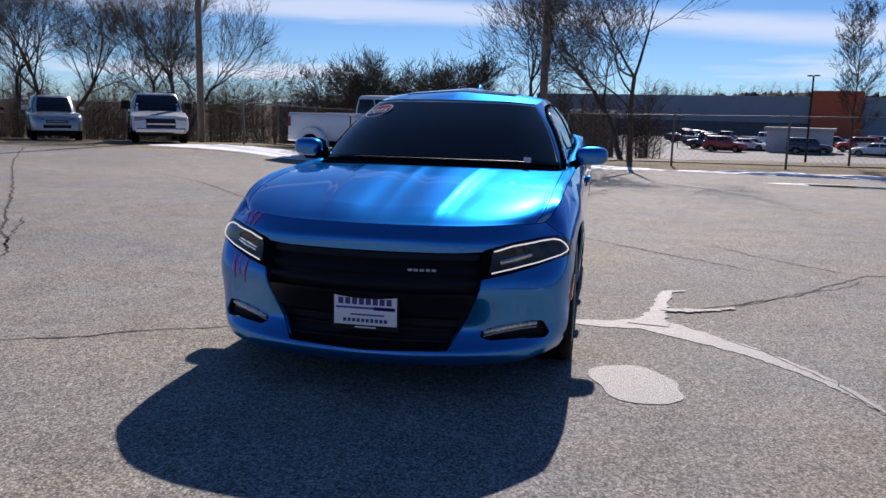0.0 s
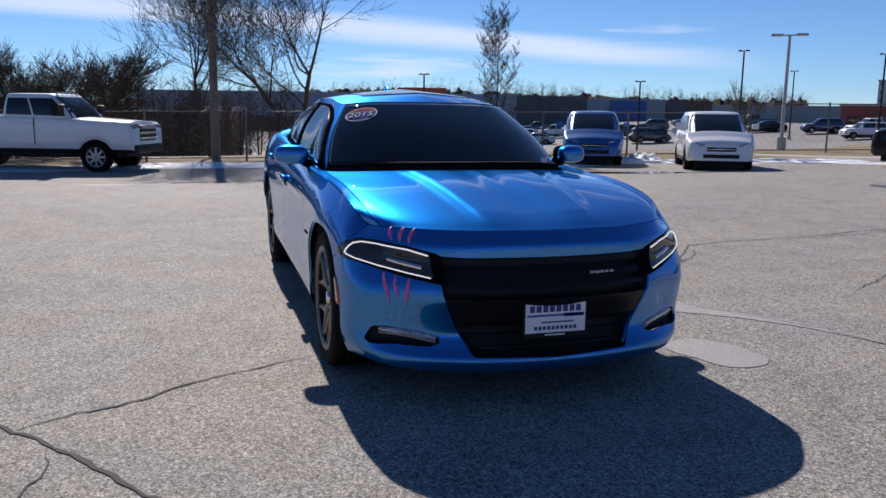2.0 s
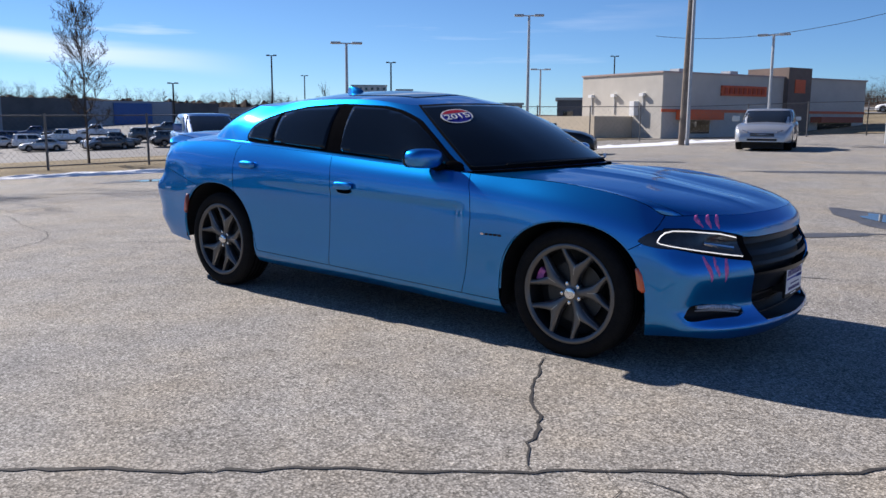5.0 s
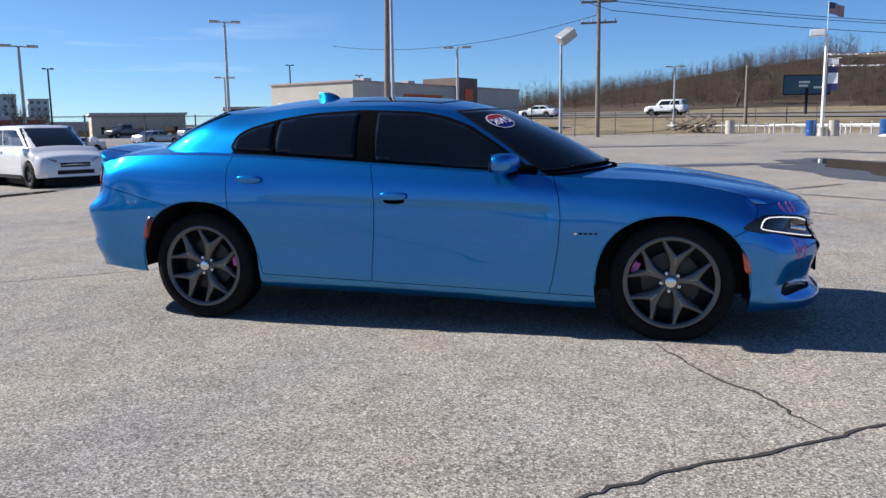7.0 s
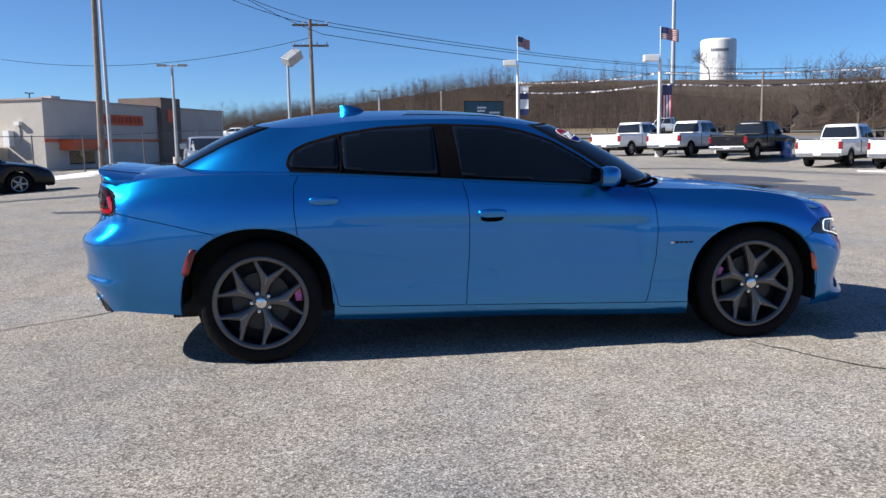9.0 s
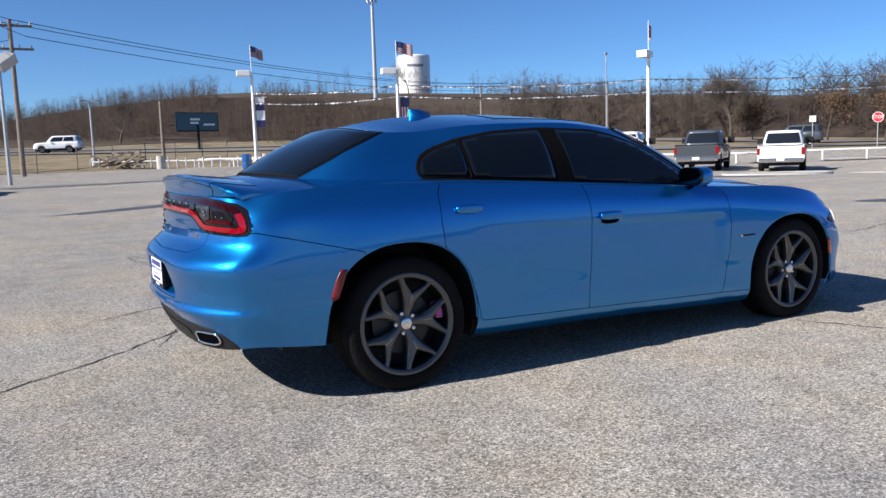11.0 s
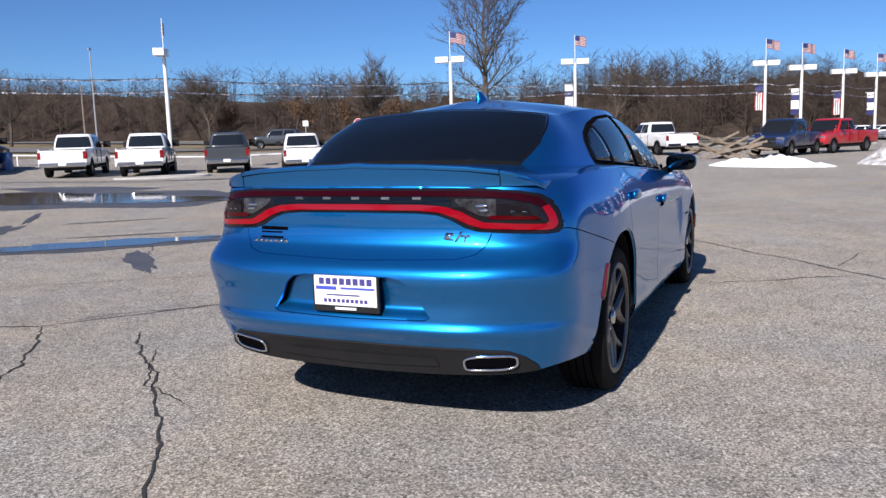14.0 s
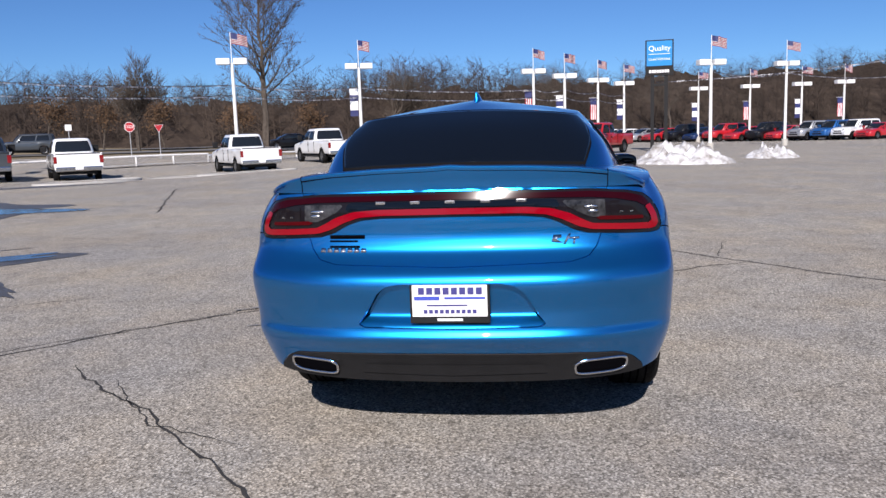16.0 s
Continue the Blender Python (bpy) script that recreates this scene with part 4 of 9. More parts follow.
tree(122.0, -20.0, 12.5, 0.8, 22, 4, 0.18, label="leafless tree at the edge of the woods")
tree(114.0, -2.0, 12.0, 0.9, 23, 4, 0.18, label="leafless tree at the edge of the woods")
tree(14.0, 128.0, 9.0, 0.9, 24, 4, 0.2, label="leafless tree on the hillside")
tree(95.0, 190.0, 10.0, 0.9, 25, 4, 0.2, label="pale leafless tree on the crest")

# ---- parked vehicles ----
def park(kind, x, y, heading, paint, label, category="pickup truck", name="pickup_truck", group="parked vehicles", spokes=5):
    return vehicle(kind, on_ground(x, y, heading), paint, label, category, name, group, spokes)


park("dually", -18.55, -5.56, 70.0, CARWHITE, "white crew-cab dual-rear-wheel pickup truck on the lot's edge", spokes=8)
park("suv", -24.2, -21.2, 40, CARSILVER, "silver sport utility vehicle with roof rack, parked nose out", "suv", "suv")
park("pickup", -23.9, -16.4, 34, CARWHITE, "white pickup truck with black grille, parked nose out")
park("suv", -25.5, -26.0, 40, CARBLACK, "dark sport utility vehicle parked beside scrub", "suv", "suv")
park("hatch", -17.68, 10.55, -26, CARBLUE, "bright blue hatchback car parked before the fence", "car", "hatchback_car")
park("hatch", -14.5, 12.75, -28, CARWHITE, "white hatchback car parked beside a puddle", "car", "hatchback_car")
park("sedan", -11.65, 19.3, 24, CARBLACK, "black sedan with alloy wheels parked on open lot", "car", "sedan_car")
park("sedan", -5.5, 26.2, -78, CARSILVER, "silver sedan parked nose towards the lot", "car", "sedan_car")
for x, y, h, paint, lab in [
    (16.9, 40.6, 36, CARWHITE, "white quad-cab pickup truck parked tail out"),
    (19.0, 37.4, 36, CARWHITE, "white pickup truck with black bed trim, parked tail out"),
    (21.0, 34.2, 36, CARBLACK, "black crew-cab pickup truck parked tail out"),
    (22.6, 29.1, 36, CARWHITE, "white pickup truck beside a lamp post"),
    (23.9, 26.0, 36, CARWHITE, "white pickup truck between pale kerb islands"),
    (27.4, 24.1, 36, CARGREY, "dark grey pickup truck with tow mirrors"),
    (29.8, 21.4, 36, CARWHITE, "white pickup truck beside snowy kerb island"),
    (33.9, 14.6, 36, CARWHITE, "white crew-cab pickup truck standing slantwise"),
    (40.1, 12.0, 36, CARWHITE, "white crew-cab pickup truck farther along the row"),
    (42.8, 9.0, 36, CARSILVER, "silver grey pickup truck beside a banner pole"),
    (44.4, 5.75, 36, CARWHITE, "white pickup truck near a stack of wooden rails"),
    (41.5, -1.4, 160, CARNAVY, "navy blue pickup truck parked side on"),
    (46.0, -3.9, 150, CARRED, "red pickup truck parked behind a snow heap"),
]:
    park("pickup", x, y, h, paint, lab)
ROW = [(CARWHITE, "sedan"), (CARWHITE, "sedan"), (CARSILVER, "sedan"), (CARRED, "sedan"), (CARBLACK, "suv"), (CARNAVY, "sedan"), (CARRED, "suv"), (CARRED, "sedan"), (CARBLACK, "suv"), (CARRED, "sedan"), (CARSILVER, "suv"), (CARBLUE, "suv"), (CARWHITE, "suv"), (CARRED, "sedan")]
for i, (paint, kind) in enumerate(ROW):
    a = radians(-4.4 - 1.3 * i)
    d = 92 - 0.8 * i
    x, y = -5.7 + d * math.cos(a), -0.4 + d * math.sin(a)
    park(kind, x, y, 118 + 3 * (i % 3), paint, {CARWHITE: "white", CARRED: "red", CARBLACK: "black", CARSILVER: "silver grey", CARNAVY: "dark navy", CARBLUE: "bright blue"}[paint] + " car in the dealer's far row", "car", "parked_car", "cars in the far row")
for x, y, h, paint, kind in [(3.0, 91.5, 160, CARWHITE, "suv"), (-12, 94.2, 165, CARWHITE, "sedan"), (33, 72.5, 146, CARSILVER, "pickup"), (74, 25, 122, CARBLACK, "sedan"), (60, 44, 122, CARGREY, "suv")]:
    ob = park(kind, x, y, h, paint, "car stopped on the highway beyond the grass", "car", "road_car", "cars on the highway")
    ob.location.z += 0.1
rnd = random.Random(77)
LOTS = [CARWHITE, CARWHITE, CARSILVER, CARBLACK, CARGREY, CARBLACK, CARNAVY, CARSILVER, CARGREY, CARRED]
for i in range(66):
    a, d = radians(rnd.uniform(112, 176)), rnd.choice((92, 98, 104, 110, 115, 120, 126, 132))
    x, y = d * math.cos(a) + rnd.gauss(0, 0.4), d * math.sin(a) * 0.82 + 4
    if x > -42 or (y > 70 and x > -60):
        continue
    park(rnd.choice(("sedan", "suv", "sedan", "suv", "pickup")), x, y, rnd.choice((70, 250)) + rnd.gauss(0, 2), rnd.choice(LOTS), "car parked in the store's lot beyond the fence", "car", "parked_car", "cars in the store lot")

# ---- chain-link fence along the lot ----
WIRE = shade("chain-link wire", (0.16, 0.155, 0.15), 0.6, 0.5)


def fence(pts, height, label, post_gap=3.0, mesh_gap=0.16, top=True):
    th = empty("chain_link_fence", Matrix(), label, "fence")
    posts = []
    for (x0, y0), (x1, y1) in zip(pts, pts[1:]):
        n = max(1, round(math.hypot(x1 - x0, y1 - y0) / post_gap))
        posts += [(x0 + (x1 - x0) * i / n, y0 + (y1 - y0) * i / n) for i in range(n)]
    posts.append(pts[-1])
    for x, y in posts:
        z = ground_z(x, y)
        part("post", tubem([(x, y, z - 0.1), (x, y, z + height + 0.06)], 0.035, 8), WIRE, th)
    rail = bmesh.new()
    for h in (0.12, height):
        tube(rail, [(x, y, ground_z(x, y) + h) for x, y in posts], 0.021, 6)
    part("rail", rail, WIRE, th)
    wire = bmesh.new()
    for (x0, y0), (x1, y1) in zip(posts, posts[1:]):
        ln = math.hypot(x1 - x0, y1 - y0)
        n = int(ln / mesh_gap)
        run = height / ln
        for i in range(-int(height / mesh_gap), n + 1):
            for s in (1, -1):
                t0, t1 = i / n, i / n + run
                h0, h1 = (0, height) if s > 0 else (height, 0)
                if t1 <= 0 or t0 >= 1:
                    continue
                if t0 < 0:
                    h0 += (h1 - h0) * (-t0 / (t1 - t0))
                    t0 = 0
                if t1 > 1:
                    h1 = h0 + (h1 - h0) * ((1 - t0) / (t1 - t0))
                    t1 = 1
                za, zb = (ground_z(x0 + (x1 - x0) * t, y0 + (y1 - y0) * t) for t in (t0, t1))
                tube(wire, [(x0 + (x1 - x0) * t0, y0 + (y1 - y0) * t0, za + h0), (x0 + (x1 - x0) * t1, y0 + (y1 - y0) * t1, zb + h1)], 0.0025, 3, False)
    part("wire_mesh", wire, WIRE, th)
    return th


fence([(-22.5, -12), (-20.5, 0), (-19.6, 6.5), (-19.4, 16.0)], 1.55, "grey chain-link fence with thin posts along the lot")
fence([(-21, 19), (-19, 32), (-14, 40), (-6, 46)], 1.9, "chain-link fence before the restaurant", 3.5, 0.3)
fence([(-6, 46), (4, 56), (14, 64)], 1.5, "low wire fence by the highway", 3.5, 0.4)

# ---- lamps, poles, flags ----
def twin_lamp(x, y, h, turn, label="white light pole with two flat lamp heads", paint=None, arm=0.5):
    th = empty("light_pole", on_ground(x, y, turn), label, "light pole", "lot lamps")
    p = paint or GALV
    part("base", tubem([(0, 0, -0.2), (0, 0, 0.55)], 0.2, 16), CONCRETE, th)
    part("pole", tubem([(0, 0, 0.5), (0, 0, h)], [0.085, 0.06], 10), p, th)
    part("arm", tubem([(-arm, 0, h - 0.02), (arm, 0, h - 0.02)], 0.03, 6), p, th)
    for s in (-1, 1):
        part("lamp_head", boxm(s * arm - 0.48 * arm, -0.15, h - 0.05, s * arm + 0.48 * arm, 0.15, h + 0.05, bevel=0.03), p, th)
    return th


FLAGWHITE = shade("weathered white flag cloth", (0.42, 0.42, 0.43), 0.85, vary=0.15, scale=5)
FLAGRED = shade("weathered red flag cloth", (0.24, 0.02, 0.03), 0.85, vary=0.15, scale=5)


def flag(parent, z, turn, seed):
    """A small waving striped flag."""
    n, m = 14, 10
    w, hgt = 0.95, 0.62
    bm = bmesh.new()
    g = [[bm.verts.new((w * i / n, 0.09 * math.sin(i * 0.75 + seed) * (i / n), z - hgt * j / 13 - 0.22 * (i / n) ** 1.4)) for i in range(n + 1)] for j in range(14)]
    for j in range(13):
        for i in range(n):
            f = bm.faces.new((g[j][i], g[j][i + 1], g[j + 1][i + 1], g[j + 1][i]))
            f.material_index = 2 if (j < 7 and i < n * 0.42) else (1 if j % 2 == 0 else 0)
    ob = part("flag", bm, [FLAGWHITE, FLAGRED, NAVY], parent, "striped red, white and blue flag")
    ob.rotation_euler.z = radians(turn)
    so = ob.modifiers.new("thick", 'SOLIDIFY')
    so.thickness = 0.004


def banner(parent, z, side, striped):
    bm = bmesh.new()
    h, w = 1.75, 0.52
    rows, cols = (13, 7) if striped else (9, 2)
    x0 = side * 0.14
    g = [[bm.verts.new((x0 + side * w * i / cols, 0.03 * math.sin(j * 0.8 + z), z - h * j / rows)) for i in range(cols + 1)] for j in range(rows + 1)]
    for j in range(rows):
        for i in range(cols):
            f = bm.faces.new((g[j][i], g[j][i + 1], g[j + 1][i + 1], g[j + 1][i]))
            f.material_index = (2 if j < 4 else (1 if i % 2 == 0 else 0)) if striped else (2 if j in (2, 3, 7, 8) else 0)
    ob = part("banner", bm, [WHITE, RED, NAVY], parent, "hanging printed banner")
    so = ob.modifiers.new("thick", 'SOLIDIFY')
    so.thickness = 0.006
    part("banner_arm", tubem([(0, 0, z + 0.02), (side * 0.8, 0, z + 0.02)], 0.018, 6), WHITEPAINT, parent)


def flag_lamp(x, y, h, turn, seed, with_banner=0, heads=2):
    th = empty("flag_light_pole", on_ground(x, y, turn), "white light pole with box lamps and a flag on top", "light pole", "flag lamps")
    part("base", tubem([(0, 0, -0.2), (0, 0, 0.5)], 0.22, 14), CONCRETE, th)
    part("pole", tubem([(0, 0, 0.4), (0, 0, h)], [0.11, 0.085], 10), WHITEPAINT, th)
    for s in (-1, 1)[:heads]:
        part("lamp_box", boxm(s * 0.1 if s > 0 else -0.88, -0.27, h - 0.08, 0.88 if s > 0 else -0.1, 0.27, h + 0.26, bevel=0.03), WHITEPAINT, th)
    part("flag_staff", tubem([(0, 0, h), (0, 0, h + 1.75)], 0.022, 6), WHITEPAINT, th)
    flag(th, h + 1.72, (165 if turn > 90 else 15) + 35 * math.sin(seed * 2.1), seed)
    if with_banner:
        banner(th, h - 1.35, 1, with_banner == 2)
    return th


for x, y, h, t in [(-24.0, 23.0, 4.9, 48), (-18.8, 30.7, 6.4, 34), (-28.0, 46.9, 4.9, 40), (-8.58, 36.5, 5.05, 5), (3.0, 58.0, 4.6, 10)]:
    twin_lamp(x, y, h, t)
for x, y, h in [(-49.9, 40.2, 8.2), (-54.0, 33.5, 6.2), (-55, 15.4, 6.6), (-43, 47.3, 7.0), (-70, 62, 7.5), (-33.6, 69.9, 6.75), (-30, 80, 5.6)]:
    twin_lamp(x, y, h, 40, "dark slim light pole in the store's car park", BLACK, 0.28)
for i, (x, y, h, b) in enumerate([(10.7, 44.0, 5.6, 1), (16.8, 36.6, 5.2, 2), (26.0, 26.5, 5.65, 0), (40.5, 17.5, 5.8, 0), (46.6, 11.35, 5.8, 1), (55.4, 0.2, 5.75, 2), (56.3, -2.1, 5.4, 1), (63, -5, 5.4, 2), (69, -7.7, 5.4, 1), (47.3, -10.9, 5.4, 0), (57.5, -18.3, 5.9, 0), (79, -16, 5.2, 1), (77, -20.5, 5.2, 2), (76, -25, 5.2, 1), (75, -28.5, 5.2, 2), (74, -33.5, 5.2, 1)]):
    flag_lamp(x, y, h, 105 if i > 2 else 25 if i == 2 else -12, 1.3 * i + 0.4, b, 2 if i > 2 else 1)

# ---- restaurant ----
def restaurant():
    m = on_ground(-16.93, 43.1, 0)
    th = empty("restaurant", m, "beige single-storey restaurant with orange trim and roof lamps", "building")
    ax = Vector((-6.91, 2.62, 0)).normalized()     # along the side wall
    ay = Vector((2.62, 6.91, 0)).normalized()      # along the front wall

    def block(nm, a0, b0, z0, a1, b1, z1, mat, label="", bevel=0.0):
        bm = boxm(a0, b0, z0, a1, b1, z1, bevel=bevel)
        for v in bm.verts:
            q = ax * v.co.x + ay * v.co.y
            v.co = (q.x, q.y, v.co.z)
        return part(nm, bm, mat, th, label)

    block("wall", 0, 0, -1, 7.4, 21, 4.0, STUCCO)
    block("cornice", -0.08, -0.08, 4.0, 7.48, 21.08, 4.10, shade("pinkish metal coping", (0.40, 0.30, 0.28), 0.5, vary=0.1, scale=2), "thin pale metal coping")
    block("orange_band", -0.05, -0.05, 1.62, -0.003, 21.0, 1.80, ORANGE, "orange stripe")
    block("tower", -0.35, 11.5, -1, 3.0, 14.0, 4.7, shade("brown stone tower", (0.16, 0.12, 0.10), 0.8, vary=0.15, scale=2), "brown entrance tower")
    block("sign", -0.12, 5.2, 2.70, -0.004, 9.6, 3.35, ORANGE, "orange sign board")
    for k in range(9):
        block("sign_bar", -0.16, 5.45 + k * 0.45, 2.83, -0.122, 5.75 + k * 0.45, 3.22, shade("dark orange letters", (0.40, 0.045, 0.012), 0.5))
    block("awning", -0.9, 1.2, 1.15, -0.05, 4.6, 1.75, ORANGE, "orange awning")
    block("awning", -0.9, 14.6, 1.0, -0.05, 19.5, 1.4, shade("red awning", (0.35, 0.06, 0.03), 0.6), "red awning")
    block("tower_mark", -0.40, 12.2, 3.0, -0.352, 13.3, 3.9, ORANGE, "orange emblem")
    block("low_wall", 2.5, -3.2, -1, 9.5, -0.02, 1.35, TANWALL, "tan yard wall")
    for k in (1.4, 4.0, 6.2):
        block("wall_lamp", k, -0.25, 2.60, k + 0.35, -0.003, 2.8, WHITEPAINT)
        block("conduit", k + 0.14, -0.06, 1.5, k + 0.20, -0.003, 2.6, GALV)
    block("duct", 2.0, -0.4, 1.4, 2.4, -0.003, 2.3, WHITEPAINT)
    block("window", -0.03, 2.0, 0.3, -0.003, 4.3, 1.1, GLASS)
    block("window", -0.03, 15.5, 0.3, -0.003, 19.5, 1.1, GLASS)
    for k in (4, 9):
        block("roof_unit", 2.5, k, 4.1, 3.3, k + 0.8, 4.5, GALV)
    return th


restaurant()

# ---- store beyond the car park ----
def wall_piece(th, nm, p, q, z0, z1, thick, mat, label=""):
    d = Vector((q[0] - p[0], q[1] - p[1], 0))
    n = Vector((-d.y, d.x, 0)).normalized() * thick
    bm = bmesh.new()
    vs = [bm.verts.new(c) for c in ((*p, z0), (*q, z0), (*q, z1), (*p, z1))]
    vb = [bm.verts.new(v.co + n) for v in vs]
    bm.faces.new(vs)
    bm.faces.new(vb[::-1])
    for i in range(4):
        bm.faces.new((vs[i], vs[(i + 1) % 4], vb[(i + 1) % 4], vb[i]))
    return part(nm, bm, mat, th, label)


def store():
    th = empty("store_building", Matrix(), "long grey warehouse store with an orange entrance block", "building")
    a, b = Vector((-163, 14)), Vector((-140, 90))

    def at(t):
        return tuple(a + (b - a) * t)

    wall_piece(th, "wall", at(-0.35), at(0.62), -3.2, 5.2, 60, STOREGREY)
    wall_piece(th, "entrance_block", tuple(Vector(at(0.33)) + Vector((0.6, -0.2))), tuple(Vector(at(0.44)) + Vector((0.6, -0.2))), -3.2, 6.3, 8, ORANGE, "orange entrance block")
    wall_piece(th, "wall", at(0.62), at(0.80), -3.2, 5.0, 55, DARKWALL, "dark brick front")
    wall_piece(th, "wall", at(0.80), at(1.0), -3.2, 4.6, 55, STOREGREY)
    wall_piece(th, "sign", tuple(Vector(at(0.86)) + Vector((0.5, -0.2))), tuple(Vector(at(0.95)) + Vector((0.5, -0.2))), -0.5, 4.2, 1, BLUESIGN, "blue sign panel")
    wall_piece(th, "wall", at(1.0), at(1.12), -3.2, 4.4, 55, DARKWALL, "dark brick front")
    wall_piece(th, "band", tuple(Vector(at(-0.3)) + Vector((0.3, -0.1))), tuple(Vector(at(0.33)) + Vector((0.3, -0.1))), -3.2, 0.3, 1, DARKWALL, "dark lower band")
    return th


store()


def block_building(name, x, y, turn, w, d, z0, z1, mat, label, rows=0, cols=0):
    th = empty(name, pose(x, y, 0, 0, 0, turn), label, "building", "distant buildings")
    part("wall", boxm(-w / 2, -d / 2, z0, w / 2, d / 2, z1), mat, th)
    part("roof", boxm(-w / 2 - 0.3, -d / 2 - 0.3, z1, w / 2 + 0.3, d / 2 + 0.3, z1 + 0.4), CONCRETE, th)
    for r in range(rows):
        for c in range(cols):
            xx = -w / 2 + w * (c + 0.5) / cols
            zz = z0 + (z1 - z0) * (r + 0.55) / rows
            part("window", boxm(xx - w / cols * 0.22, -d / 2 - 0.05, zz - 0.6, xx + w / cols * 0.22, -d / 2 + 0.02, zz + 0.7), GLASS, th)


HOTELWALL = shade("pale hotel render", (0.74, 0.70, 0.62), 0.9, vary=0.06, scale=0.3)
block_building("hotel", -276, 291, 43, 17, 14, 4, 17.5, HOTELWALL, "pale four-storey hotel far off", 4, 6)
block_building("hotel", -262, 301, 43, 8, 14, 4, 15.5, HOTELWALL, "lower wing of the far hotel", 4, 3)
block_building("shop_building", -92, 128, 40, 16, 12, -2, 4.2, TANWALL, "low tan shop with flat roof", 1, 3)
block_building("shop_building", -105, 110, 42, 12, 9, -2, 3.4, shade("red roof shop", (0.30, 0.06, 0.05), 0.6), "low red-roofed shop beyond the parked cars", 1, 3)
block_building("shop_building", -120, 140, 42, 26, 12, -2, 3.0, CONCRETE, "long pale low shop building", 1, 5)
block_building("shop_building", -60, 118, 30, 14, 10, -1, 4.5, DARKWALL, "dark flat-roofed shop behind the car park", 1, 4)
block_building("shed", -95, 24, 75, 7, 4, -3, -0.2, shade("white shed", (0.6, 0.6, 0.58), 0.7), "small pale storage shed in the snowy yard")
block_building("warehouse", -62, -12, 70, 26, 12, -3.2, 1.2, shade("low brown shed", (0.14, 0.11, 0.09), 0.8), "long low brown building with a pale roof")
block_building("shop_building", -200, 150, 50, 60, 20, -2, 4.2, CONCRETE, "long pale store far beyond the car park", 0, 0)

# ---- dealer's pole sign ----
def text_on(parent, body, size, x, y, z, mat, rot, name="lettering"):
    cu = bpy.data.curves.new(name, 'FONT')
    cu.body, cu.size, cu.align_x, cu.align_y, cu.extrude = body, size, 'CENTER', 'CENTER', 0.002
    cu.resolution_u = 3
    tmp = bpy.data.objects.new(name, cu)
    me = bpy.data.meshes.new_from_object(tmp)
    bpy.data.objects.remove(tmp)
    me.materials.append(mat)
    ob = new(name, me)
    ob.parent = parent
    ob.location = (x, y, z)
    ob.rotation_euler = rot
    return ob


def pole_sign():
    th = empty("pole_sign", on_ground(47.7, -7.8, -97, 0.34), "tall blue and black dealer sign on two dark posts", "sign")
    for s in (-0.42, 0.42):
        part("post", boxm(s - 0.11, -0.11, -0.2, s + 0.11, 0.11, 4.6, bevel=0.01), BLACK, th)
    part("cross_bar", boxm(-0.42, -0.06, 3.8, 0.42, 0.06, 3.95), BLACK, th)
    part("cabinet", boxm(-0.86, -0.17, 4.45, 0.86, 0.17, 6.65, bevel=0.02), BLACK, th)
    part("blue_face", boxm(-0.78, -0.185, 5.05, 0.78, -0.165, 6.58), shade("bright blue sign face", (0.01, 0.22, 0.55), 0.35), th, "bright blue sign face")
    text_on(th, "Quality", 0.46, 0, -0.19, 6.12, WHITE, (radians(90), 0, 0))
    part("rule", boxm(-0.66, -0.192, 5.76, 0.66, -0.184, 5.79), WHITE, th)
    text_on(th, "Used Vehicles", 0.235, 0, -0.19, 5.46, WHITE, (radians(90), 0, 0))
    for k in range(8):
        part("name_bar", boxm(-0.62 + k * 0.157, -0.178, 4.62, -0.50 + k * 0.157, -0.168, 4.80), WHITE, th)
    return th


pole_sign()

# ---- utility poles, flood lamps, wires ----
def utility_pole(x, y, h, turn, label, arms=2, lean=0.0, r=0.15):
    th = empty("utility_pole", on_ground(x, y, turn), label, "utility pole", "utility poles")
    part("pole", tubem([(0, 0, -0.3), (lean * h, 0, h)], [r, r * 0.7], 12), WOODPOLE, th)
    for k in range(arms):
        z = h - 0.35 - 1.25 * k
        part("cross_arm", boxm(-1.1 + lean * z, -0.06, z - 0.06, 1.1 + lean * z, 0.06, z + 0.06), WOODPOLE, th)
        for s in (-1.0, -0.4, 0.4, 1.0):
            part("insulator", tubem([(s + lean * z, 0, z + 0.06), (s + lean * z, 0, z + 0.24)], [0.045, 0.03], 8), CONCRETE, th)
    return th


utility_pole(-1.9, 46.3, 8.6, 0, "weathered wooden utility pole with two cross-arms")
utility_pole(-21.8, -0.9, 6.75, 90, "leaning wooden utility pole beside bare trees", 1, 0.0)
utility_pole(-25.0, -15.0, 11, 0, "tall wooden utility pole behind parked cars", 0)
utility_pole(-10.8, 31.2, 9.5, 0, "thick wooden utility pole at the restaurant", 0, 0.02)
utility_pole(8.5, 62, 4.6, 20, "short wooden pole by the highway", 0)
utility_pole(27.5, 45, 5.2, 20, "wooden pole by the highway", 0, 0, 0.1)
utility_pole(52, 60, 6.0, 20, "wooden pole carrying wires past the woods", 0, 0, 0.1)


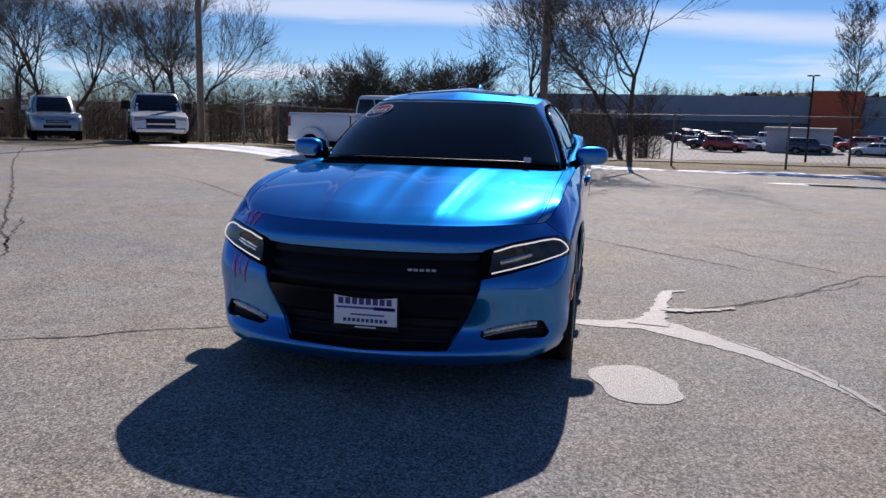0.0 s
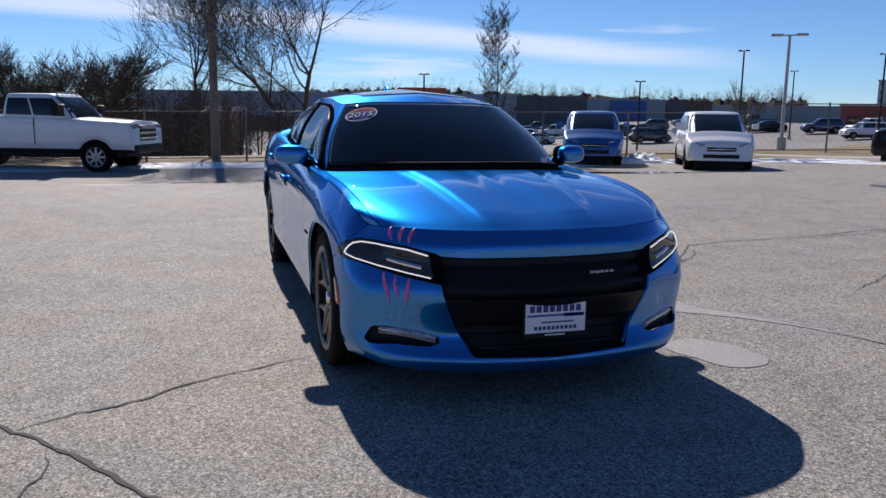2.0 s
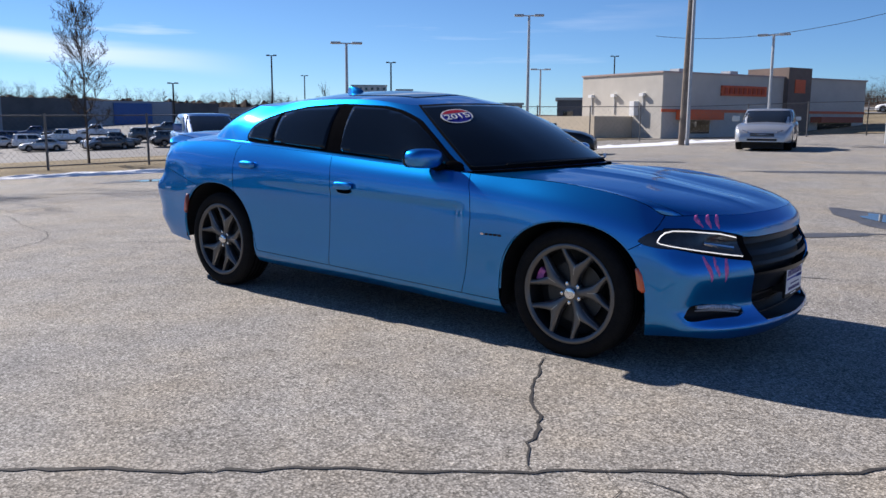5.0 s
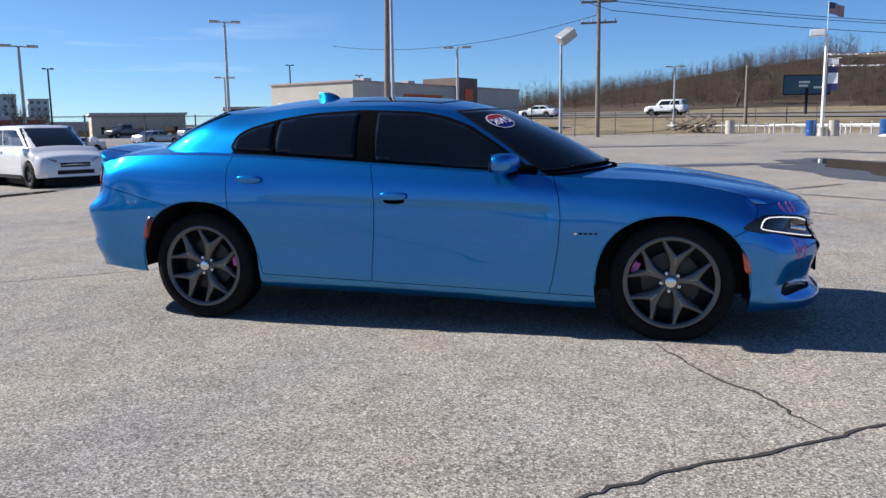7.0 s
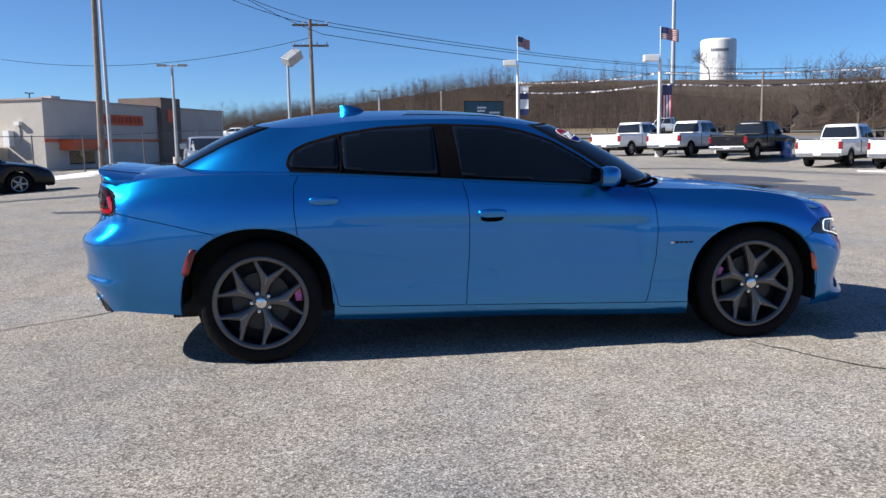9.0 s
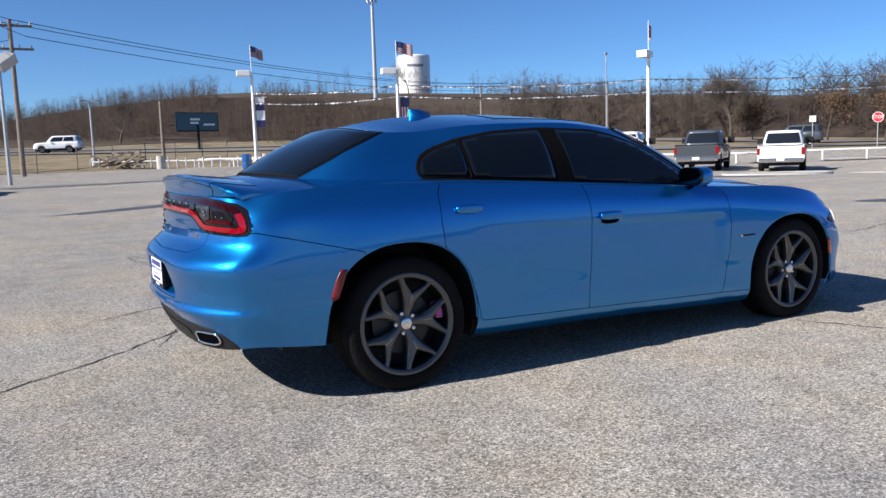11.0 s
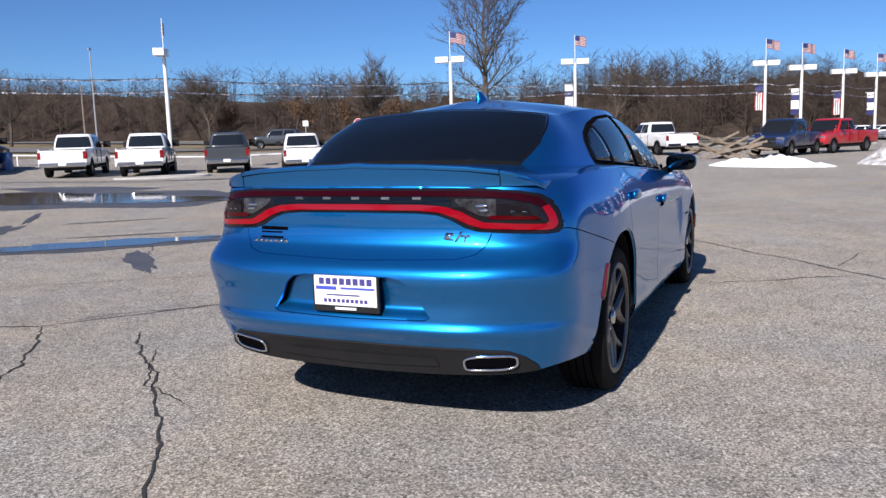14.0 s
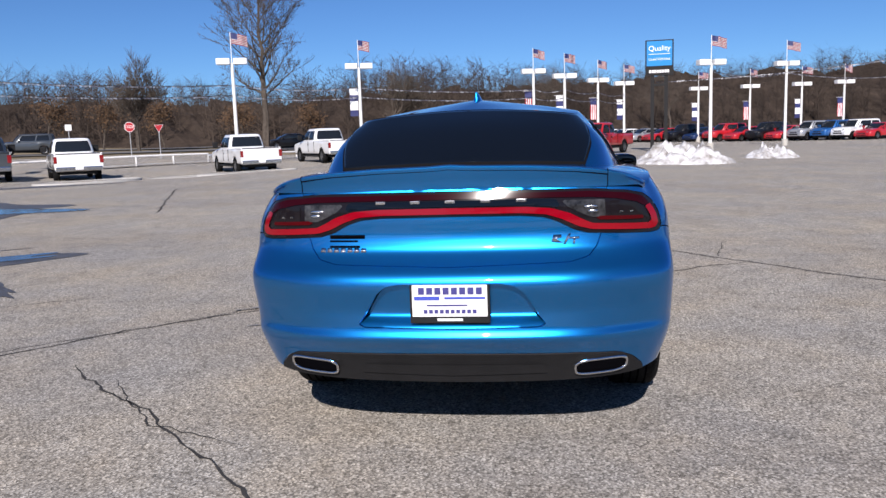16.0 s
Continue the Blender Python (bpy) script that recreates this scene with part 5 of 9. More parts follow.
def flood_pole(x, y, h, turn):
    th = empty("flood_light_pole", on_ground(x, y, turn), "slim steel pole with a tilted flood lamp", "light pole")
    part("pole", tubem([(0, 0, -0.2), (0, 0, h)], [0.09, 0.06], 10), GALV, th)
    bm = boxm(-0.42, -0.28, -0.22, 0.42, 0.28, 0.22, bevel=0.04)
    lamp = part("flood_lamp", bm, GALV, th, "square flood lamp")
    lamp.location, lamp.rotation_euler = (0.25, 0, h + 0.3), (radians(20), radians(-35), 0)
    face = part("lens", boxm(-0.36, -0.23, -0.235, 0.36, 0.23, -0.221), shade("lamp glass", (0.5, 0.45, 0.33), 0.2), lamp)


flood_pole(-2.8, 33.3, 4.75, 30)
flood_pole(-10.2, 30.4, 9.5, 30)


def wires():
    th = empty("overhead_wires", Matrix(), "sagging dark overhead wires between poles", "wires")

    def span(p, q, sag, r=0.018, n=16):
        pts = []
        for i in range(n + 1):
            t = i / n
            v = Vector(p).lerp(Vector(q), t)
            v.z -= 4 * sag * t * (1 - t)
            pts.append(v)
        part("wire", tubem(pts, r, 4, False), BLACK, th)

    for dx, z in ((-0.8, 9.0), (0, 9.1), (0.8, 8.2)):
        span((-11 + dx, 32.5, 11.5 + 0.2 * dx), (-1.9 + dx, 46.3, z), 0.5)
        span((-1.9 + dx, 46.3, z), (60 + dx, 90, z + 1), 1.2, 0.022)
    span((-1.9, 46.3, 8.0), (-25, 60, 8.2), 1.0)


wires()


def streamer_line(pts, sag, label, seed):
    """A line of tinsel streamers strung from lamp to lamp."""
    rnd = random.Random(seed)
    th = empty("streamer_line", Matrix(), label, "streamers", "streamer lines")
    silver = shade("silver streamer foil", (0.30, 0.305, 0.33), 0.5, 0.2, vary=0.5, scale=3)
    dark = shade("dark streamer foil", (0.10, 0.10, 0.13), 0.5, vary=0.4, scale=3)
    for p, q in zip(pts, pts[1:]):
        p, q = Vector(p), Vector(q)
        n = int((q - p).length / 0.13)
        cable, foil = [], bmesh.new()
        for i in range(n + 1):
            t = i / n
            v = p.lerp(q, t)
            v.z -= 4 * sag * t * (1 - t)
            cable.append(v)
            ln = rnd.uniform(0.06, 0.10)
            d = (q - p).normalized() * 0.06
            o = Vector((rnd.gauss(0, 0.04), rnd.gauss(0, 0.04), 0))
            a = [foil.verts.new(c) for c in (v - d, v + d, v + d * 0.7 + o - Vector((0, 0, ln)), v - d * 0.7 + o - Vector((0, 0, ln)))]
            f = foil.faces.new(a)
            f.material_index = 1 if (i // 5) % 2 else 0
        part("cord", tubem(cable, 0.012, 4, False), BLACK, th)
        tagged(part("streamer", foil, [silver, dark], th), kind="stuff")


LM = [(10.7, 44.0), (16.8, 36.6), (26.0, 26.5), (40.5, 17.5), (46.6, 11.35), (55.4, 0.2), (56.3, -2.1), (63, -5), (69, -7.7)]
for k, dz in enumerate((4.55, 3.95)):
    streamer_line([(x, y, ground_z(x, y) + dz) for x, y in LM], 0.22, "silver tinsel streamers strung between the lot lamps", 60 + k)
streamer_line([(47.3, -10.9, 4.6), (57.5, -18.3, 4.9), (66, -30, 4.8)], 0.3, "dark tinsel streamers strung between lamps", 63)
streamer_line([(50, -8, 4.2), (47.3, -26, 5.4)], 0.3, "dark tinsel streamers strung between lamps", 64)

# ---- landmarks on the hill ----
def water_tower():
    th = empty("water_tower", pose(111, 217.5, ground_z(111, 217)), "wide white water tank standing above the woods", "water tower")
    z = ground_z(111, 217)
    bm = bmesh.new()
    lathe(bm, [(4.95, 0), (4.95, 29.2 - z), (4.7, 29.6 - z), (0.01, 30.1 - z)], 40)
    part("tank", bm, WHITEPAINT, th, smooth=False)
    for k in range(9):
        a = radians(222 + k * 6.5)
        bm = boxm(-0.2, -0.04, 0, 0.2, 0.04, 0.75)
        o = part("name_bar", bm, shade("faded tower print", (0.14, 0.15, 0.17), 0.6), th)
        o.location, o.rotation_euler = (4.98 * math.cos(a), 4.98 * math.sin(a), 26.0 - z), (0, 0, a + math.pi / 2)


water_tower()


def cell_tower(x, y, top):
    z = ground_z(x, y)
    th = empty("cell_tower", pose(x, y, z), "tall slim steel cell tower with antennas", "tower")
    part("mast", tubem([(0, 0, 0), (0, 0, top - z)], [0.55, 0.3], 10), GALV, th)
    for h in (0.80, 0.92):
        for k in range(6):
            a = k * math.tau / 6
            part("antenna", boxm(math.cos(a) * 1.1 - 0.2, math.sin(a) * 1.1 - 0.2, (top - z) * h - 1.3, math.cos(a) * 1.1 + 0.2, math.sin(a) * 1.1 + 0.2, (top - z) * h + 1.3), WHITEPAINT, th)


cell_tower(79.5, 177, 44)
th = empty("steel_mast", on_ground(38.7, 44.6), "thin tall grey steel mast", "mast")
part("mast", tubem([(0, 0, -0.2), (0, 0, 7.7)], [0.07, 0.045], 8), GALV, th)
part("cap", boxm(-0.12, -0.05, 7.6, 0.12, 0.05, 7.75), GALV, th)


def billboard():
    th = empty("billboard", on_ground(18, 92.5, 12), "dark blue roadside billboard on a steel post", "billboard")
    g = ground_z(18, 92.5)
    part("post", tubem([(0, 0, -0.3), (0, 0, 5.0 - g)], 0.16, 10), BLACK, th)
    part("frame", boxm(-2.6, 0.0, 4.25 - g, 2.6, 0.3, 6.45 - g), BLACK, th)
    part("poster", boxm(-2.5, -0.03, 4.4 - g, 2.5, -0.002, 6.35 - g), shade("blue poster", (0.03, 0.10, 0.20), 0.5, second=(0.05, 0.12, 0.10), scale=0.9), th, "blue printed poster")
    for x0, x1, z0 in ((-0.9, 0.3, 5.55), (-0.9, 0.1, 5.15), (0.7, 2.1, 4.95)):
        part("text_bar", boxm(x0, -0.045, z0 - g, x1, -0.032, z0 + 0.22 - g), WHITE, th)


billboard()


def road_sign(x, y, turn, kind):
    th = empty("stop_sign" if kind == "stop" else "yield_sign" if kind == "yield" else "road_sign", on_ground(x, y, turn), {"stop": "red octagonal stop sign on a post", "yield": "red and white yield sign on a post", "small": "small white road sign on a post"}[kind], "road sign")
    part("post", tubem([(0, 0.03, -0.1), (0, 0.03, 2.3)], 0.03, 6), GALV, th)
    n = {"stop": 8, "yield": 3, "small": 4}[kind]
    r = {"stop": 0.34, "yield": 0.34, "small": 0.27}[kind]
    o = {"stop": math.pi / 8, "yield": -math.pi / 2, "small": math.pi / 4}[kind]
    for rr, y0, mat, nm in ((r, 0.0, WHITE, "plate"), (r * 0.92 if kind != "yield" else r * 0.9, -0.006, RED if kind != "small" else WHITE, "face")):
        bm = bmesh.new()
        prism(bm, [(rr * math.cos(o + k * math.tau / n), 2.1 + rr * math.sin(o + k * math.tau / n)) for k in range(n)], y0 - 0.004, y0 + 0.004)
        part(nm, bm, mat, th)
    if kind == "stop":
        text_on(th, "STOP", 0.27, 0, -0.014, 2.1, WHITE, (radians(90), 0, 0))


for x, y, k in [(45.5, 26.8, "stop"), (46.4, 25.2, "yield"), (43.0, 29.6, "small")]:
    road_sign(x, y, -58, k)

# ---- white pipe rails, barrels, kerb islands ----
def pipe_rail(pts, label, h=0.55):
    th = empty("pipe_rail", Matrix(), label, "rail", "white pipe rails")
    posts = []
    for (x0, y0), (x1, y1) in zip(pts, pts[1:]):
        n = max(1, round(math.hypot(x1 - x0, y1 - y0) / 2.4))
        posts += [(x0 + (x1 - x0) * i / n, y0 + (y1 - y0) * i / n) for i in range(n)]
    posts.append(pts[-1])
    for x, y in posts:
        part("post", tubem([(x, y, ground_z(x, y) - 0.1), (x, y, ground_z(x, y) + h)], 0.05, 8), WHITEPAINT, th)
    part("rail", tubem([(x, y, ground_z(x, y) + h) for x, y in posts], 0.055, 8), WHITEPAINT, th)
    return th


pipe_rail([(9, 52), (17, 46), (25, 36), (33, 27), (42, 20)], "low white pipe rail along the lot's edge")
pipe_rail([(42, 20), (58, 10)], "low white pipe rail along the lot's edge", 0.45)
picket = empty("picket_barrier", Matrix(), "row of short white posts along the lot's far edge", "barrier")
for i in range(26):
    x, y = 2.5 + i * 0.52, 55.4 - i * 0.28
    part("post", boxm(x - 0.05, y - 0.05, ground_z(x, y) - 0.1, x + 0.05, y + 0.05, ground_z(x, y) + 0.62 + 0.1 * (i % 2)), WHITEPAINT, picket)
part("board", tubem([(2.5, 55.4, ground_z(2.5, 55.4) + 0.42), (15.5, 48.4, ground_z(15.5, 48.4) + 0.42)], 0.045, 6), WHITEPAINT, picket)
for x, y, mat, lab in [(10.2, 44.4, CARBLUE, "blue"), (11.3, 44.0, CONCRETE, "grey"), (14.3, 45.5, CARBLUE, "blue"), (6.5, 52, CONCRETE, "grey"), (22.6, 33.8, CARBLUE, "blue")]:
    th = empty("trash_barrel", on_ground(x, y), lab + " steel barrel standing by a lamp post", "barrel", "barrels")
    bm = bmesh.new()
    lathe(bm, [(0.0, 0), (0.29, 0), (0.30, 0.3), (0.29, 0.32), (0.30, 0.6), (0.29, 0.88), (0.26, 0.88), (0.25, 0.8), (0.0, 0.8)], 18)
    part("drum", bm, mat, th, smooth=False)


def debris_stack(x, y, turn, n, seed, label):
    rnd = random.Random(seed)
    th = empty("timber_stack", on_ground(x, y, turn), label, "timber stack")
    wood = shade("grey weathered timber", (0.20, 0.16, 0.12), 0.9, vary=0.3, scale=3)
    for i in range(n):
        bm = boxm(-1.3, -0.06, -0.05, 1.3, 0.06, 0.05)
        o = part("timber", bm, wood, th)
        o.location = (rnd.uniform(-0.9, 0.9), rnd.uniform(-0.5, 0.5), 0.25 + 0.75 * i / n * rnd.uniform(0.5, 1))
        o.rotation_euler = (0, rnd.choice((-1, 1)) * rnd.uniform(0.1, 0.55), rnd.uniform(-0.4, 0.4))


debris_stack(36.4, 1.3, 100, 14, 5, "heap of grey timber rails on the lot")
debris_stack(4.0, 53.5, -30, 12, 6, "heap of dark timber by the barrier")

# raised concrete islands, white kerb lines
KERB = shade("worn white kerb", (0.46, 0.45, 0.43), 0.8, vary=0.12, scale=4)


def island(cx, cy, rx, ry, turn, label):
    c, s = math.cos(radians(turn)), math.sin(radians(turn))
    n = 40
    z0 = ground_z(cx, cy)

    def ring(f, z):
        return [(cx + c * rx * f * math.cos(a) - s * ry * f * math.sin(a), cy + s * rx * f * math.cos(a) + c * ry * f * math.sin(a), z0 + z) for a in [i * math.tau / n for i in range(n)]]

    th = empty("kerb_island", Matrix(), label, "kerb", "kerb islands", "structure")
    for nm, mat, a, b, za, zb in (("kerb", KERB, 1.0, 0.86, -0.05, 0.14), ("fill", ASPHALT, 0.86, 0.0, 0.10, 0.10)):
        bm = bmesh.new()
        if nm == "kerb":
            rings = [ring(1.0, -0.05), ring(0.995, 0.06), ring(0.985, 0.072), ring(0.93, 0.072), ring(0.92, 0.03)]
            vv = [[bm.verts.new(p) for p in r] for r in rings]
            for r0, r1 in zip(vv, vv[1:]):
                for k in range(n):
                    bm.faces.new((r0[k], r0[(k + 1) % n], r1[(k + 1) % n], r1[k]))
        else:
            bm.faces.new([bm.verts.new(p) for p in ring(0.925, 0.045)])
        part(nm, bm, mat, th)


for x, y, rx, ry, t in [(21.5, 23.0, 2.0, 0.8, -40), (24.6, 17.6, 2.2, 0.9, -35), (28.8, 12.5, 2.6, 0.7, -35), (31.0, 16.0, 2.4, 0.7, -40)]:
    island(x, y, rx, ry, t, "white-painted kerb island among parked trucks")
ribbon("kerb", [(36, 24), (52, 12), (64, -2)], 0.5, KERB, 0.12, "pale kerb along the lot's far edge", "kerb")
ribbon("kerb", [(-19.6, 15.6), (-16.0, 18.5), (-15.0, 21.0)], 0.6, CONCRETE, 0.14, "pale concrete kerb beside the lamp post", "kerb")

# ---- snow, water, stains, cracks ----
snow_heap(24.6, -5.5, 1.9, 1.5, 0.9, 70, 1, "dirty grey ploughed snow heap on dry asphalt")
snow_heap(23.2, -1.0, 2.1, 1.1, 0.36, 75, 2, "low white ploughed snow heap on the lot", CLEANSNOW)
snow_heap(34.8, -11.3, 1.4, 1.3, 0.7, 0, 3, "white snow heap before the far row of cars")
snow_heap(-17.4, 12.2, 0.9, 0.7, 0.35, 0, 4, "small snow mound between two cars", CLEANSNOW)
snow_heap(14.5, 42.0, 1.5, 0.6, 0.30, -35, 5, "low strip of melting snow by the barrels", CLEANSNOW)
for x, y, rx, ry, t, sd in [(-19.2, -8.5, 6.5, 1.4, 78, 6), (-18.6, -1.5, 4.5, 1.0, 82, 7), (-16.4, 12.6, 3.2, 0.35, 75, 9), (-15.6, 17.2, 4.0, 0.5, 50, 10), (-52, 8, 9, 4.5, 60, 11), (-66, 14, 11, 5, 60, 12), (-16.8, 6.3, 4.0, 0.28, 75, 13), (-38, 3, 6, 2.2, 70, 14), (-13, 30, 3, 1.2, 60, 15), (-12, 36, 4, 1.3, 60, 16)]:
    snow_heap(x, y, rx, ry, 0.12 if rx < 7 else 0.22, t, sd, "thin strip of old snow along the lot's edge", CLEANSNOW, "snow_strip")
for x, y, rx, ry, t, sd in [(7.2, 14.0, 4.6, 1.9, 104, 1), (2.15, 6.55, 1.35, 0.42, -50, 3), (-13.2, 8.0, 2.6, 0.5, 70, 4), (12.4, 3.7, 1.5, 0.55, -30, 6)]:
    blotch("damp_patch", x, y, rx * 1.2, ry * 1.3, t, WETASPHALT, "dark damp patch round a shallow puddle", "damp patch", sd + 20, 0.006)
    blotch("puddle", x + 0.2, y, rx, ry * 0.85, t, WATER, "shallow puddle reflecting sky on the asphalt", "puddle", sd, 0.011, 0.3)
for x, y, rx, ry, t, sd in [(2.6, 9.2, 0.85, 0.30, 20, 30), (1.35, 5.0, 0.13, 0.95, -42, 31), (4.3, 10.2, 0.8, 0.07, 42, 32), (12, 22, 5, 0.5, -20, 33), (20, 20, 5, 0.6, -45, 34), (1.6, 15.9, 4.0, 0.5, 26, 35), (-5.0, 10.4, 1.3, 0.28, 5, 36), (0.5, 30, 4, 0.5, 8, 37), (4.4, 8.5, 0.7, 0.05, -40, 38), (10.3, 15.6, 0.9, 2.2, 10, 39), (7.0, 24.5, 1.6, 0.25, 25, 40), (3.2, 6.9, 0.9, 0.05, -48, 41), (-7, 15.5, 2.6, 0.35, 20, 42)]:
    blotch("damp_patch", x, y, rx, ry, t, WETASPHALT, "dark damp streak across the asphalt", "damp patch", sd, 0.006, 0.4)

# ---- the blue sedan ----
def car_blue():
    """Bright blue metallic paint under clear lacquer, with fine flake."""
    m = bpy.data.materials.new("bright blue metallic paint")
    m.use_nodes = True
    n, l = m.node_tree.nodes, m.node_tree.links
    b = n["Principled BSDF"]
    b.inputs["Metallic"].default_value = 0.92
    b.inputs["Specular IOR Level"].default_value = 0.1
    b.inputs["Roughness"].default_value = 0.32
    b.inputs["Coat Weight"].default_value = 1.0
    b.inputs["Specular Tint"].default_value = (0.05, 0.50, 0.85, 1)
    b.inputs["Coat IOR"].default_value = 1.6
    b.inputs["Coat Roughness"].default_value = 0.025
    co = n.new("ShaderNodeTexCoord")
    fl = n.new("ShaderNodeTexNoise")
    fl.inputs["Scale"].default_value, fl.inputs["Detail"].default_value = 900, 2
    l.new(co.outputs["Object"], fl.inputs["Vector"])
    du = n.new("ShaderNodeTexNoise")
    du.inputs["Scale"].default_value, du.inputs["Detail"].default_value = 3.5, 7
    l.new(co.outputs["Object"], du.inputs["Vector"])
    mx = n.new("ShaderNodeMix")
    mx.data_type = 'RGBA'
    mx.inputs["A"].default_value, mx.inputs["B"].default_value = (0.003, 0.176, 0.485, 1), (0.008, 0.226, 0.585, 1)
    l.new(fl.outputs["Fac"], mx.inputs["Factor"])
    l.new(mx.outputs["Result"], b.inputs["Base Color"])
    mr = n.new("ShaderNodeMapRange")
    mr.inputs["From Min"].default_value, mr.inputs["From Max"].default_value = 0.4, 0.7
    mr.inputs["To Min"].default_value, mr.inputs["To Max"].default_value = 0.01, 0.03
    l.new(du.outputs["Fac"], mr.inputs["Value"])
    l.new(mr.outputs["Result"], b.inputs["Coat Roughness"])
    return m


BLUE = car_blue()
GLOSSBLACK = shade("gloss black trim", (0.009, 0.009, 0.010), 0.4, vary=0.1, scale=20, spec=0.0)
SATINBLACK = shade("satin black trim", (0.006, 0.006, 0.007), 0.6, vary=0.15, scale=30, spec=0.0)
FRONTBLACK = shade("satin grille black", (0.009, 0.009, 0.011), 0.35, vary=0.15, scale=30, spec=0.2)
LENSTAIL = shade("smoked tail lamp glass", (0.010, 0.008, 0.010), 0.07, spec=0.25)
GREYPLASTIC = shade("grey black bumper plastic", (0.013, 0.013, 0.014), 0.6, vary=0.15, scale=12, bump=0.15, bump_scale=300, spec=0.2)
GAP = shade("panel gap", (0.003, 0.003, 0.004), 0.9, spec=0.0)
TINT = shade("dark tinted glass", (0.004, 0.006, 0.010), 0.015, spec=0.3)
LENSRED = shade("red tail lamp", (0.24, 0.001, 0.008), 0.1, coat=0.3, spec=0.3)
LENSDARK = shade("dark red tail lamp", (0.060, 0.001, 0.003), 0.06, spec=0.16)
LENSSMOKE = shade("smoked lamp glass", (0.030, 0.031, 0.034), 0.08, coat=0.4, spec=0.3, vary=0.4, scale=18)
# Unlit silver-white lamp outlines; a faint emission is added to brighten them.
DRL = bpy.data.materials.new("glowing white lamp outline")
DRL.use_nodes = True
_b = DRL.node_tree.nodes["Principled BSDF"]
_b.inputs["Base Color"].default_value = (0.9, 0.9, 0.9, 1)
_b.inputs["Emission Color"].default_value = (1.0, 0.97, 0.9, 1)
_b.inputs["Emission Strength"].default_value = 0.35
RIMDARK = shade("dark hyper-grey wheel paint", (0.125, 0.123, 0.123), 0.34, 0.75, vary=0.1, scale=10)
RIMCUT = shade("machined wheel edge", (0.30, 0.295, 0.29), 0.3, 0.85)
PINK = shade("pink vinyl and caliper paint", (0.66, 0.15, 0.42), 0.5, vary=0.25, scale=60)
AMBER = shade("orange side marker", (0.62, 0.085, 0.02), 0.2, coat=1)
MARKRED = shade("red side marker", (0.12, 0.004, 0.009), 0.35, coat=0.2)
STEEL = shade("brake disc steel", (0.05, 0.05, 0.05), 0.5, 0.8, vary=0.1, scale=20)


def spline(t, p, tt):
    """Natural cubic through the points p at the parameters t, read at tt."""
    t, p, tt = (np.asarray(a, float) for a in (t, p, tt))
    n = len(t)
    h = np.diff(t)
    a = np.zeros((n, n))
    r = np.zeros((n,) + p.shape[1:])
    a[0, 0] = a[-1, -1] = 1
    for i in range(1, n - 1):
        a[i, i - 1], a[i, i], a[i, i + 1] = h[i - 1], 2 * (h[i - 1] + h[i]), h[i]
        r[i] = 6 * ((p[i + 1] - p[i]) / h[i] - (p[i] - p[i - 1]) / h[i - 1])
    m = np.linalg.solve(a, r.reshape(n, -1)).reshape(r.shape)
    k = np.clip(np.searchsorted(t, tt, side='right') - 1, 0, n - 2)
    d = (tt - t[k])
    sh = (-1,) + (1,) * (p.ndim - 1)
    d, hk = d.reshape(sh), h[k].reshape(sh)
    return p[k] + d * ((p[k + 1] - p[k]) / hk - hk * (2 * m[k] + m[k + 1]) / 6) + d ** 2 * m[k] / 2 + d ** 3 * (m[k + 1] - m[k]) / (6 * hk)


# Stations round the half body, from the tail's middle along the flank to the nose's middle.
SIDE_X = [-2.18, -1.95, -1.55, -1.1, -0.3, 0.4, 0.85, 1.1, 1.53, 1.93]


def level(rear, side, front):
    """rear: x at y 0, .3, .55, .74, then the corner (x, y), z in the middle and at the corner. side: y and z along SIDE_X. front: the corner, then x at y .7, .5, .25, 0."""
    xs, rc, z0, z1 = rear
    xs, rc = [x - 0.05 for x in xs], (rc[0] - 0.045, rc[1])
    pts = [(xs[0], 0, z0), (xs[1], 0.30, z0), (xs[2], 0.55, z0 + (z1 - z0) * 0.25), (xs[3], 0.74, z0 + (z1 - z0) * 0.6), (*rc, z1)]
    pts += [(x, y, z) for x, y, z in zip(SIDE_X, *side)]
    fs, fc, fz1, fz0 = front
    pts += [(*fc, fz1), (fs[0], 0.70, fz1 + (fz0 - fz1) * 0.4), (fs[1], 0.50, fz1 + (fz0 - fz1) * 0.75), (fs[2], 0.25, fz0), (fs[3], 0, fz0)]
    return pts


